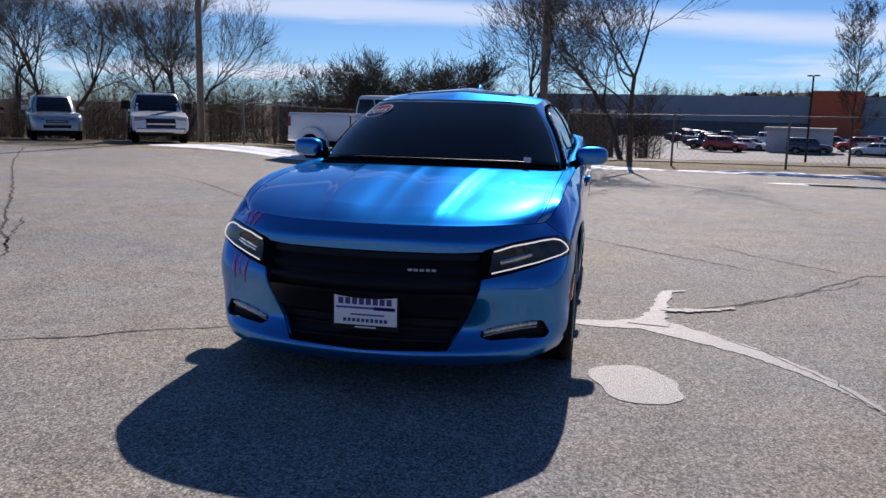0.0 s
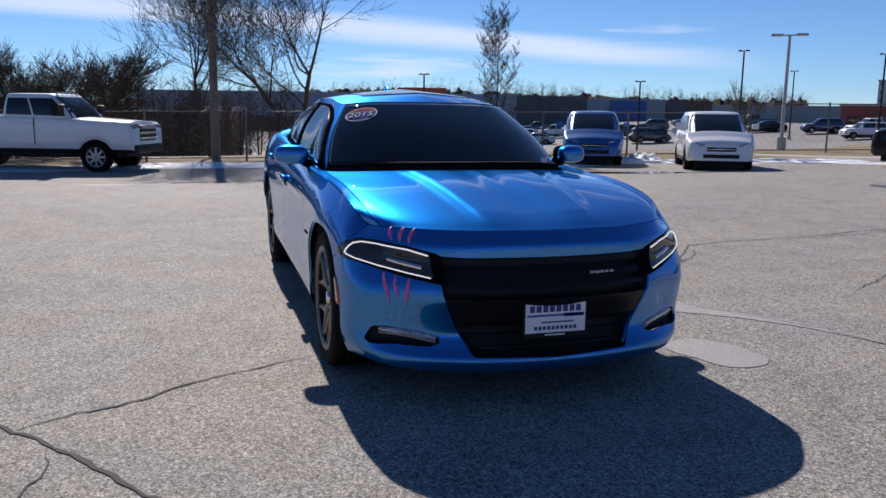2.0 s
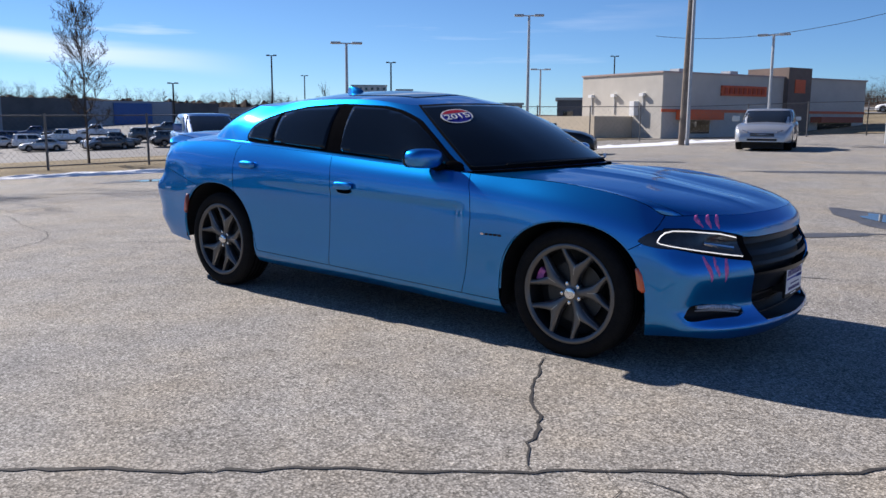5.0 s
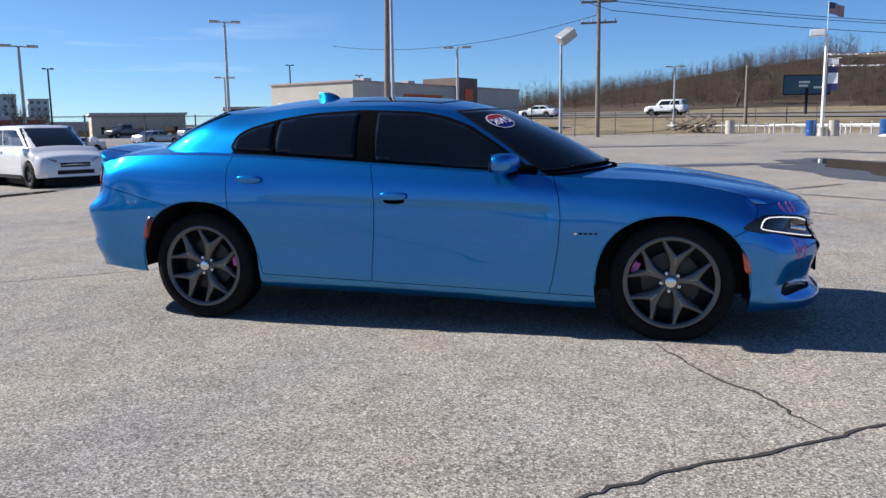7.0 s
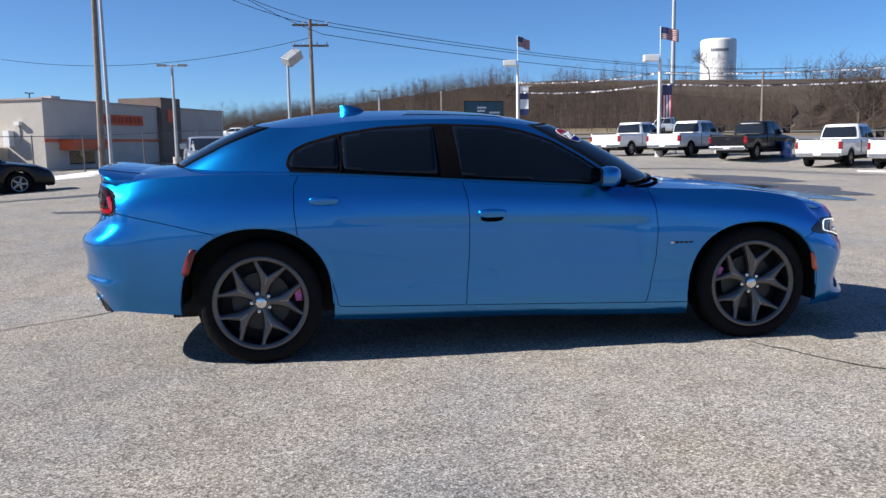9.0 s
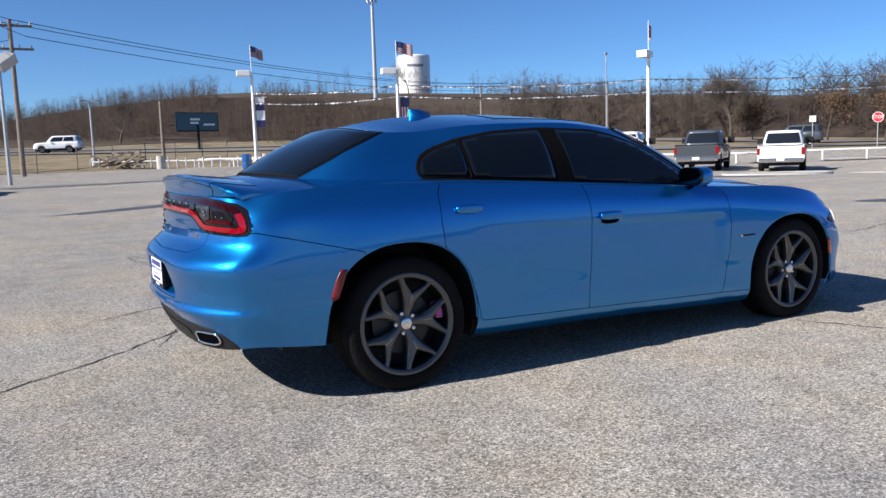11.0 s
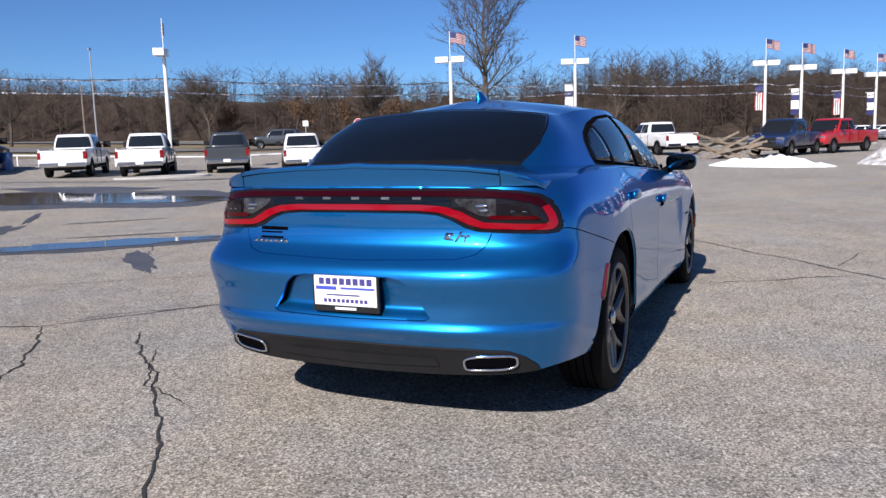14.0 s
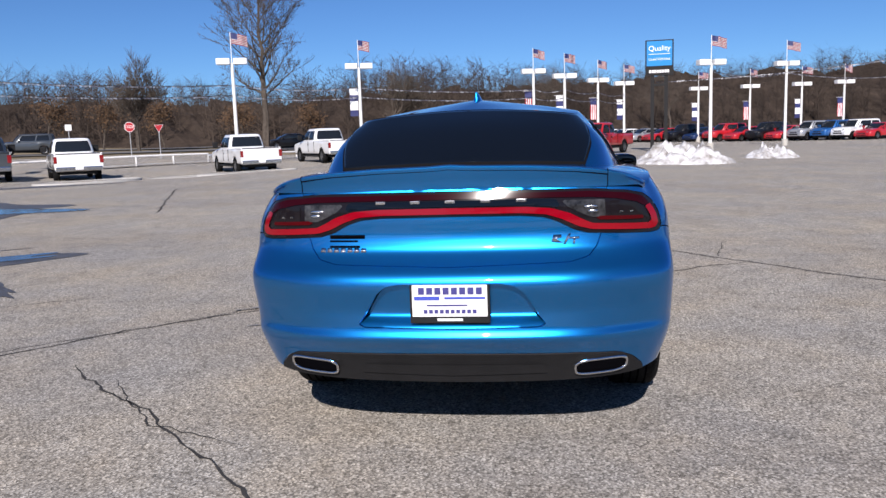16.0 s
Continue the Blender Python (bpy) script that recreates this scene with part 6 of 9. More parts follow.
LEVELS = [
    level(((-2.50, -2.49, -2.46, -2.38), (-2.30, 0.82), 0.30, 0.33),
          ((0.860, 0.880, 0.885, 0.875, 0.865, 0.865, 0.865, 0.865, 0.875, 0.870), (0.32, 0.30, 0.27, 0.235, 0.21, 0.19, 0.172, 0.166, 0.17, 0.178)),
          ((2.25, 2.355, 2.405, 2.42), (2.10, 0.82), 0.19, 0.165)),
    level(((-2.545, -2.535, -2.50, -2.42), (-2.33, 0.845), 0.43, 0.42),
          ((0.890, 0.910, 0.925, 0.922, 0.918, 0.918, 0.918, 0.918, 0.925, 0.905), (0.41, 0.38, 0.34, 0.309, 0.285, 0.265, 0.248, 0.240, 0.25, 0.26)),
          ((2.27, 2.38, 2.435, 2.45), (2.11, 0.85), 0.26, 0.225)),
    level(((-2.595, -2.585, -2.545, -2.45), (-2.345, 0.862), 0.505, 0.50),
          ((0.905, 0.925, 0.938, 0.932, 0.926, 0.926, 0.928, 0.930, 0.938, 0.912), (0.50, 0.48, 0.46, 0.44, 0.42, 0.40, 0.38, 0.37, 0.36, 0.36)),
          ((2.255, 2.365, 2.415, 2.43), (2.11, 0.86), 0.35, 0.34)),
    level(((-2.575, -2.565, -2.53, -2.445), (-2.345, 0.868), 0.61, 0.61),
          ((0.912, 0.934, 0.948, 0.938, 0.932, 0.932, 0.935, 0.938, 0.946, 0.915), (0.61, 0.60, 0.59, 0.57, 0.55, 0.53, 0.51, 0.50, 0.49, 0.47)),
          ((2.255, 2.37, 2.43, 2.445), (2.11, 0.865), 0.46, 0.455)),
    level(((-2.545, -2.535, -2.505, -2.43), (-2.34, 0.868), 0.77, 0.75),
          ((0.912, 0.936, 0.953, 0.942, 0.936, 0.936, 0.940, 0.942, 0.950, 0.915), (0.75, 0.75, 0.74, 0.72, 0.70, 0.68, 0.66, 0.65, 0.63, 0.58)),
          ((2.245, 2.37, 2.435, 2.45), (2.09, 0.872), 0.565, 0.56)),
    level(((-2.50, -2.49, -2.465, -2.40), (-2.31, 0.858), 0.89, 0.87),
          ((0.902, 0.926, 0.944, 0.936, 0.930, 0.930, 0.932, 0.934, 0.938, 0.905), (0.88, 0.88, 0.88, 0.865, 0.845, 0.825, 0.80, 0.79, 0.76, 0.67)),
          ((2.20, 2.325, 2.385, 2.40), (2.05, 0.868), 0.655, 0.665)),
    level(((-2.47, -2.46, -2.435, -2.37), (-2.285, 0.836), 0.99, 0.97),
          ((0.882, 0.902, 0.916, 0.914, 0.912, 0.912, 0.914, 0.914, 0.912, 0.878), (0.99, 1.00, 1.00, 0.985, 0.955, 0.925, 0.90, 0.88, 0.85, 0.755)),
          ((2.185, 2.315, 2.378, 2.395), (2.03, 0.845), 0.725, 0.74)),
    level(((-2.44, -2.43, -2.41, -2.34), (-2.26, 0.785), 1.085, 1.06),
          ((0.820, 0.845, 0.862, 0.868, 0.868, 0.868, 0.866, 0.862, 0.848, 0.808), (1.085, 1.105, 1.105, 1.09, 1.04, 0.995, 0.970, 0.958, 0.935, 0.845)),
          ((2.12, 2.255, 2.32, 2.34), (1.99, 0.775), 0.805, 0.80)),
]
_lv = np.array(LEVELS)
NCOL = _lv.shape[1]
_d = np.linalg.norm(np.diff(_lv, axis=1), axis=2).mean(0)
UCOL = np.r_[0, np.cumsum(_d)]
_v = np.r_[0, np.cumsum(np.abs(np.diff(_lv[:, :, 2], axis=0)).mean(1))]
NU, NV = 420, 76
UU = np.sort(np.r_[np.linspace(0, UCOL[-1], NU - NCOL + 2), UCOL[1:-1]])
VV = np.linspace(0, _v[-1], NV)
_fine = np.stack([spline(UCOL, _lv[k], UU) for k in range(len(LEVELS))])
SHELL = spline(_v, _fine, VV)              # rows of height, columns round the body
SHELL[:, 0, 1] = SHELL[:, -1, 1] = 0.0


def even_middle(grid, reach=0.28):
    """Lets both ends of a half skin cross the car's middle square on, without a crease."""
    w = grid.shape[1]
    for row in grid:
        for cols in (np.arange(w // 3), w - 1 - np.arange(w // 3)):
            y = row[cols, 1]
            if y[-1] < reach * 1.3 or np.any(np.diff(y) <= 0) and np.argmax(np.diff(y) <= 0) < np.argmax(y > reach):
                continue
            n = int(np.argmax(y > reach * 1.25)) + 1
            for k in (0, 2):
                f = row[cols, k].copy()
                f0, f1 = np.interp(reach, y[:n], f[:n]), np.interp(reach * 1.2, y[:n], f[:n])
                b = (f1 - f0) / (0.2 * reach) / (2 * reach)
                inside = y < reach
                row[cols[inside], k] = f0 + b * (y[inside] ** 2 - reach ** 2)


even_middle(SHELL)
_b = lambda v: np.clip(v, 0, 1) ** 2 * (3 - 2 * np.clip(v, 0, 1))
_x, _yy, _z = (SHELL[:, :, k].copy() for k in range(3))
# the tail: an upright boot lid set in over the bumper's ledge, and a low crease over the valance
_tail_z = [0.20, 0.30, 0.43, 0.475, 0.505, 0.53, 0.61, 0.70, 0.735, 0.765, 0.80, 0.84, 0.90, 0.96, 1.02, 1.06, 1.10]
_tail_d = [0.02, 0.02, 0.012, 0.006, 0.004, 0.022, 0.004, -0.030, -0.034, -0.022, 0.014, 0.040, 0.032, 0.014, 0.0, 0.0, 0.0]
_zz = np.arange(0.0, 1.4, 0.004)
_soft = np.exp(-0.5 * (np.arange(-10, 11) * 0.004 / 0.011) ** 2)
_soft /= _soft.sum()


def eased(z, at, off):
    """The profile's offsets at the heights z, with its corners rounded."""
    return np.interp(z, _zz[10:-10], np.convolve(np.interp(_zz, at, off), _soft, 'valid'))


SHELL[:, :, 0] += eased(_z, _tail_z, _tail_d) * _b((-_x - 2.16) / 0.22)
# the nose: drawn in over a lip that stands out at the bottom
_nose_z = [0.10, 0.19, 0.235, 0.27, 0.33, 0.40, 0.50, 0.60, 0.70, 1.2]
_nose_d = [0.0, 0.020, 0.020, -0.008, -0.030, -0.012, 0.012, 0.006, 0.0, 0.0]
SHELL[:, :, 0] += eased(_z, _nose_z, _nose_d) * _b((_x - 2.0) / 0.2)
# the scallop in the doors: sharp at its front end and upper edge, running out to the rear and below
_hollow = _b((0.84 - _x) / 0.09) * np.clip((_x + 1.15) / 1.9, 0, 1) * _b((0.800 - 0.030 * (_x - 0.8) - _z) / 0.045) * _b((_z - 0.40) / 0.26)
SHELL[:, :, 1] -= 0.020 * _hollow * (_yy > 0.7)


def ucol(k):
    return int(np.argmin(np.abs(UU - UCOL[k])))


def resample(p, n):
    p = np.asarray(p, float)
    t = np.r_[0, np.cumsum(np.linalg.norm(np.diff(p, axis=0), axis=1))]
    return np.stack([np.interp(np.linspace(0, t[-1], n), t, p[:, i]) for i in range(3)], 1)


def curve(p, n):
    p = np.asarray(p, float)
    t = np.r_[0, np.cumsum(np.linalg.norm(np.diff(p, axis=0), axis=1))]
    return spline(t, p, np.linspace(0, t[-1], n))


def coons(a, b, c, d):
    """A patch between side a and middle line b, along s, and the ends c (s=0) and d (s=1), along r."""
    s = np.linspace(0, 1, len(a))[:, None, None]
    r = np.linspace(0, 1, len(c))[None, :, None]
    a, b, c, d = a[:, None], b[:, None], c[None], d[None]
    return (1 - r) * a + r * b + (1 - s) * c + s * d - ((1 - s) * (1 - r) * a[:1] + s * (1 - r) * a[-1:] + (1 - s) * r * b[:1] + s * r * b[-1:])


# Greenhouse: a ring at the belt, one at the roof's edge, a bulged one between.
RING0 = [(1.15, 0, 0.992), (1.11, 0.3, 0.988), (1.0, 0.56, 0.980), (0.76, 0.785, 0.966), (0.4, 0.800, 0.99), (-0.3, 0.806, 1.040), (-1.1, 0.792, 1.093), (-1.6, 0.735, 1.122), (-1.93, 0.62, 1.142), (-2.06, 0.34, 1.158), (-2.11, 0, 1.163)]
RING2 = [(0.36, 0, 1.388), (0.345, 0.22, 1.386), (0.29, 0.42, 1.382), (0.15, 0.552, 1.374), (-0.1, 0.580, 1.402), (-0.45, 0.590, 1.418), (-1.0, 0.572, 1.404), (-1.30, 0.553, 1.378), (-1.53, 0.505, 1.388), (-1.55, 0.24, 1.412), (-1.555, 0, 1.416)]
RING1 = []
for i, (p, q) in enumerate(zip(RING0, RING2)):
    w = [(p[k] + q[k]) / 2 for k in range(3)]
    if i in (0, 1, 2):
        w[2] += 0.018
        w[0] += 0.012
    elif i >= 9:
        w[2] += 0.022
    else:
        w[1] += 0.028
        w[2] += 0.012
    RING1.append(tuple(w))
_r = [np.array(k) for k in (RING0, RING1, RING2)]
_t = np.r_[0, np.cumsum(np.mean([np.linalg.norm(np.diff(k, axis=0), axis=1) for k in _r], axis=0))]
GN, GM = 261, 31
GU = np.sort(np.r_[np.linspace(0, _t[-1], GN - 9 + 0), _t[1:-1]])
GN = len(GU)
_g = np.stack([spline(_t, k, GU) for k in _r])
GREEN = spline(np.array([0, 0.5, 1.0]), _g, np.linspace(0, 1, GM))
GREEN[:, 0, 1] = GREEN[:, -1, 1] = 0


def gcol(k):
    return int(np.argmin(np.abs(GU - _t[k])))


# Roof, hood and deck patches, from the side to the middle line.
NR = 41
roof_mid = curve([(0.36, 0, 1.388), (0.125, 0, 1.446), (-0.076, 0, 1.470), (-0.48, 0, 1.492), (-0.89, 0, 1.492), (-1.25, 0, 1.468), (-1.555, 0, 1.416)], 91)
even_middle(GREEN)
ROOF = coons(resample(GREEN[-1, gcol(3):gcol(8) + 1], 91), roof_mid, resample(GREEN[-1, :gcol(3) + 1][::-1], NR), resample(GREEN[-1, gcol(8):], NR))
hood_mid = curve([(1.15, 0, 0.992), (1.33, 0, 0.984), (1.53, 0, 0.962), (1.73, 0, 0.930), (1.93, 0, 0.890), (2.13, 0, 0.850), (2.27, 0, 0.820), (2.34, 0, 0.80)], 111)
c11, c15, c6, c4 = ucol(11), ucol(15), ucol(6), ucol(4)
cowl_edge = np.concatenate([resample([SHELL[-1, c11], GREEN[0, gcol(3)]], 9)[:-1], resample(GREEN[0, :gcol(3) + 1][::-1], 53)])
HOOD = coons(resample(SHELL[-1, c11:c15 + 1], 111), hood_mid, cowl_edge, resample(SHELL[-1, c15:], 61))
_s = np.linspace(0, 1, 111)[:, None]
_y = HOOD[:, :, 1]
_line = 0.40 - 0.10 * _s                       # two creases that run in towards the nose
_fade = np.clip(_s / 0.12, 0, 1) * np.clip((1 - _s) / 0.16, 0, 1)
_k = np.clip((_line - _y) / 0.045, 0, 1)
HOOD[:, :, 2] += _fade * (0.013 * _k * _k * (3 - 2 * _k) + 0.006 * np.exp(-((_y - _line) / 0.03) ** 2) - 0.006 * np.exp(-((_y - 0.06) / 0.08) ** 2))
_keep = HOOD[:, :, 2].copy()
for _ in range(150):
    HOOD[1:-1, 1:-1, 2] = (HOOD[:-2, 1:-1, 2] + HOOD[2:, 1:-1, 2] + HOOD[1:-1, :-2, 2] + HOOD[1:-1, 2:, 2]) / 4
_w = np.clip((_s - 0.66) / 0.2, 0, 1) * np.clip((_y - 0.25) / 0.2, 0, 1)
HOOD[:, :, 2] = _keep * (1 - _w) + HOOD[:, :, 2] * _w
deck_mid = curve([(-2.11, 0, 1.163), (-2.22, 0, 1.158), (-2.36, 0, 1.142), (-2.45, 0, 1.112), (-2.49, 0, 1.085)], 41)
deck_front = np.concatenate([resample([SHELL[-1, c6], GREEN[0, gcol(8)]], 13)[:-1], resample(GREEN[0, gcol(8):], 49)])
DECK = coons(resample(SHELL[-1, c4:c6 + 1][::-1], 41), deck_mid, deck_front, resample(SHELL[-1, :c4 + 1][::-1], 61))
_n = 141
_sa, _sb = resample(SHELL[-1, c6:c11 + 1], _n), resample(GREEN[0, gcol(3):gcol(8) + 1][::-1], _n)
_q = np.linspace(0, 1, 9)[None, :, None]
SHOULDER = _sa[:, None] * (1 - _q) + _sb[:, None] * _q
SHOULDER[:, :, 2] += (0.012 * np.sin(np.pi * _q[..., 0])) * np.clip(np.minimum(np.arange(_n), _n - 1 - np.arange(_n)) / 20, 0, 1)[:, None]


class Sheet:
    """Half of a skin (y >= 0): vertices and faces that outlines can cut, and that is then split into panels."""

    def __init__(self, grid):
        a, b = grid.shape[:2]
        self.v = grid.reshape(-1, 3).copy()
        i = np.arange(a * b).reshape(a, b)
        self.f = [tuple(q) for q in np.stack([i[:-1, :-1], i[:-1, 1:], i[1:, 1:], i[1:, :-1]], -1).reshape(-1, 4).tolist()]

    @staticmethod
    def inside(p, poly):
        res = np.zeros(len(p), bool)
        q = np.asarray(poly, float)
        for (x0, y0), (x1, y1) in zip(q, np.roll(q, -1, 0)):
            if y0 == y1:
                continue
            c = ((p[:, 1] < y0) != (p[:, 1] < y1))
            res ^= c & (p[:, 0] < (x1 - x0) * (p[:, 1] - y0) / (y1 - y0) + x0)
        return res

    def take(self, poly, axis, limit):
        """Cuts along the outline, drawn in x,z (axis 'y') or y,z (axis 'x'), and hands back the faces within; limit(v): where the cut holds."""
        cols = [0, 2] if axis == 'y' else [1, 2] if axis == 'x' else [0, 1]
        live = limit(self.v)
        ins = self.inside(self.v[:, cols], poly)
        on = np.zeros(len(self.v), bool)
        edges = {(min(a, b), max(a, b)) for f in self.f for a, b in zip(f, f[1:] + f[:1])}
        for a, b in edges:
            if not (live[a] and live[b]) or ins[a] == ins[b] or on[a] or on[b]:
                continue
            lo, hi = 0.0, 1.0
            pa, pb = self.v[a].copy(), self.v[b].copy()
            for _ in range(12):
                m = (lo + hi) / 2
                if self.inside((pa + (pb - pa) * m)[None, cols], poly)[0] == ins[a]:
                    lo = m
                else:
                    hi = m
            w = a if lo < 0.5 else b
            self.v[w] = pa + (pb - pa) * lo
            on[w] = True
        out, keep = [], []
        for f in self.f:
            if not all(live[k] for k in f):
                keep.append(f)
                continue
            st = [0 if on[k] else (1 if ins[k] else -1) for k in f]
            parts_ = [f]
            if len(f) == 4 and 1 in st and -1 in st:
                parts_ = [(f[0], f[1], f[2]), (f[0], f[2], f[3])] if st[0] == 0 and st[2] == 0 else [(f[1], f[2], f[3]), (f[1], f[3], f[0])]
            for g in parts_:
                s = [0 if on[k] else (1 if ins[k] else -1) for k in g]
                if sum(s) == 0:
                    s = [1 if self.inside(self.v[list(g)].mean(0)[None, cols], poly)[0] else -1]
                (out if sum(s) > 0 else keep).append(g)
        self.f = keep
        return out

    def pick(self, test):
        """Hands back the faces whose middle passes the test."""
        out, keep = [], []
        for f in self.f:
            (out if test(self.v[list(f)].mean(0)) else keep).append(f)
        self.f = keep
        return out


def skin(name, pieces, parent, material, mirror, label="", groove=0.0022, thick=0.0, shift=0.0, flush=None):
    """A panel from faces of sheets, with its edges turned down into the gap."""
    bm = bmesh.new()
    for sheet, faces in pieces:
        used = sorted({k for f in faces for k in f})
        idx = {k: bm.verts.new((sheet.v[k][0], sheet.v[k][1] * mirror, sheet.v[k][2])) for k in used}
        for f in faces:
            vs = [idx[k] for k in f]
            if len(set(vs)) >= 3:
                try:
                    bm.faces.new(vs if mirror > 0 else vs[::-1])
                except ValueError:
                    pass
    bmesh.ops.remove_doubles(bm, verts=bm.verts[:], dist=0.0012)
    bmesh.ops.dissolve_degenerate(bm, edges=bm.edges[:], dist=0.0004)
    bmesh.ops.recalc_face_normals(bm, faces=bm.faces[:])
    # normals must look outwards
    ref = Vector((0, 0, 0.55))
    s = sum((f.normal.dot(f.calc_center_median() - ref)) * f.calc_area() for f in bm.faces)
    if s < 0:
        bmesh.ops.reverse_faces(bm, faces=bm.faces[:])
    if shift:
        bm.normal_update()
        for v in bm.verts:
            v.co += v.normal * shift
    mats = [material]
    if groove:
        r = bmesh.ops.inset_region(bm, faces=bm.faces[:], use_boundary=True, use_even_offset=False, thickness=groove, depth=0.0)
        ring = r["faces"]
        edge = {v for f in bm.faces for v in f.verts if v.is_boundary}
        bm.normal_update()
        move = [(v, v.normal.copy()) for v in edge]
        for v, nrm in move:
            if flush and flush(v.co):
                continue
            if abs(v.co.y) > 0.004 or mirror == 0:
                v.co -= nrm * 0.009
        mats = [material, GAP]
        for f in ring:
            for e in f.edges:
                e.smooth = False
            f.material_index = 1 if all(abs(v.co.y) > 0.004 for v in f.verts) and not (flush and flush(f.calc_center_median())) else 0
    me = bpy.data.meshes.new(name)
    bm.to_mesh(me)
    bm.free()
    for m in mats:
        me.materials.append(m)
    me.polygons.foreach_set("use_smooth", [True] * len(me.polygons))
    ob = new(name, me)
    ob.parent = parent
    if label:
        ob["label"] = label
    return ob


def ellipse(cx, cz, a, b, e=2.3, n=64):
    out = []
    for i in range(n):
        t = i * math.tau / n
        c, s = math.cos(t), math.sin(t)
        out.append((cx + a * abs(c) ** (2 / e) * (1 if c >= 0 else -1), cz + b * abs(s) ** (2 / e) * (1 if s >= 0 else -1)))
    return out


ARCH_F = ellipse(1.530, 0.325, 0.442, 0.424)
ARCH_R = ellipse(-1.544, 0.345, 0.439, 0.460)
ANY = lambda v: np.ones(len(v), bool)
FLANK = lambda v: (v[:, 1] > 0.70) & (v[:, 0] > -2.33) & (v[:, 0] < 2.12)
FRONT = lambda v: v[:, 0] > 1.88
REAR = lambda v: v[:, 0] < -2.18
LAMP_END = lambda v: (v[:, 0] > 1.88) & (v[:, 1] > 0.84)

HEAD_LAMP = [(0.545, 0.592), (0.556, 0.700), (0.64, 0.722), (0.76, 0.738), (0.835, 0.738), (0.872, 0.705), (0.897, 0.672), (0.86, 0.655), (0.76, 0.628), (0.64, 0.604)]
HEAD_SIDE = [(1.915, 0.676), (1.960, 0.712), (2.02, 0.738), (2.12, 0.742), (2.12, 0.640), (2.02, 0.648), (1.955, 0.658)]
MOUTH = [(-0.1, 0.684), (0.40, 0.684), (0.530, 0.690), (0.527, 0.640), (0.520, 0.585), (0.512, 0.525), (0.492, 0.470), (0.455, 0.385), (0.405, 0.290), (0.375, 0.245), (-0.1, 0.232)]
FOG = [(0.520, 0.325), (0.60, 0.345), (0.735, 0.358), (0.79, 0.352), (0.825, 0.290), (0.80, 0.275), (0.70, 0.285), (0.56, 0.285), (0.520, 0.300)]
TAIL = [(-0.1, 1.076), (0.55, 1.074), (0.70, 1.063), (0.77, 1.046), (0.812, 1.014), (0.838, 0.968), (0.850, 0.920), (0.848, 0.899), (0.836, 0.889), (0.80, 0.886), (0.545, 0.900), (0.490, 0.915), (0.430, 0.948), (0.370, 0.968), (0.28, 0.975), (-0.1, 0.978)]
TRUNK = [(-0.1, 0.782), (0.47, 0.795), (0.545, 0.812), (0.580, 0.850), (0.600, 0.905), (0.622, 1.06), (0.625, 1.30), (-0.1, 1.30)]
VALANCE = [(-0.1, 0.432), (0.50, 0.428), (0.66, 0.418), (0.72, 0.392), (0.765, 0.345), (0.79, 0.20), (-0.1, 0.20)]
RECESS = [(-0.1, 0.722), (0.200, 0.722), (0.255, 0.712), (0.290, 0.685), (0.335, 0.610), (0.372, 0.560), (0.352, 0.548), (-0.1, 0.542)]


def sill_line(x):
    return 0.322 + (x + 1.09) * (0.239 - 0.309) / 2.17


SILL = [(-1.14, sill_line(-1.14)), (1.12, sill_line(1.12)), (1.12, 0.0), (-1.14, 0.0)]
DOOR_F = [(-0.325, 1.2), (-0.325, 1.045), (-0.298, 0.93), (-0.290, 0.80), (-0.296, 0.60), (-0.312, 0.40), (-0.316, sill_line(-0.316)), (0.815, sill_line(0.815)), (0.838, 0.34), (0.872, 0.55), (0.884, 0.72), (0.872, 0.85), (0.838, 0.955), (0.80, 1.2)]
DOOR_R = [(-1.285, 1.2), (-1.290, 1.09), (-1.315, 1.04), (-1.318, 0.90), (-1.305, 0.76), (-1.2, 0.62), (-1.112, 0.48), (-1.085, 0.36), (-1.085, sill_line(-1.085)), (-0.316, sill_line(-0.316)), (-0.312, 0.40), (-0.296, 0.60), (-0.290, 0.80), (-0.298, 0.93), (-0.325, 1.045), (-0.325, 1.2)]
BUMP_R = [(-2.9, 0.905), (-2.30, 0.902), (-2.05, 0.842), (-1.77, 0.772), (-1.77, 0.1), (-2.9, 0.1)]
BUMP_F = [(1.86, 0.62), (1.925, 0.655), (1.975, 0.70), (2.0, 0.76), (2.01, 1.2), (2.9, 1.2), (2.9, 0.0), (1.86, 0.0)]


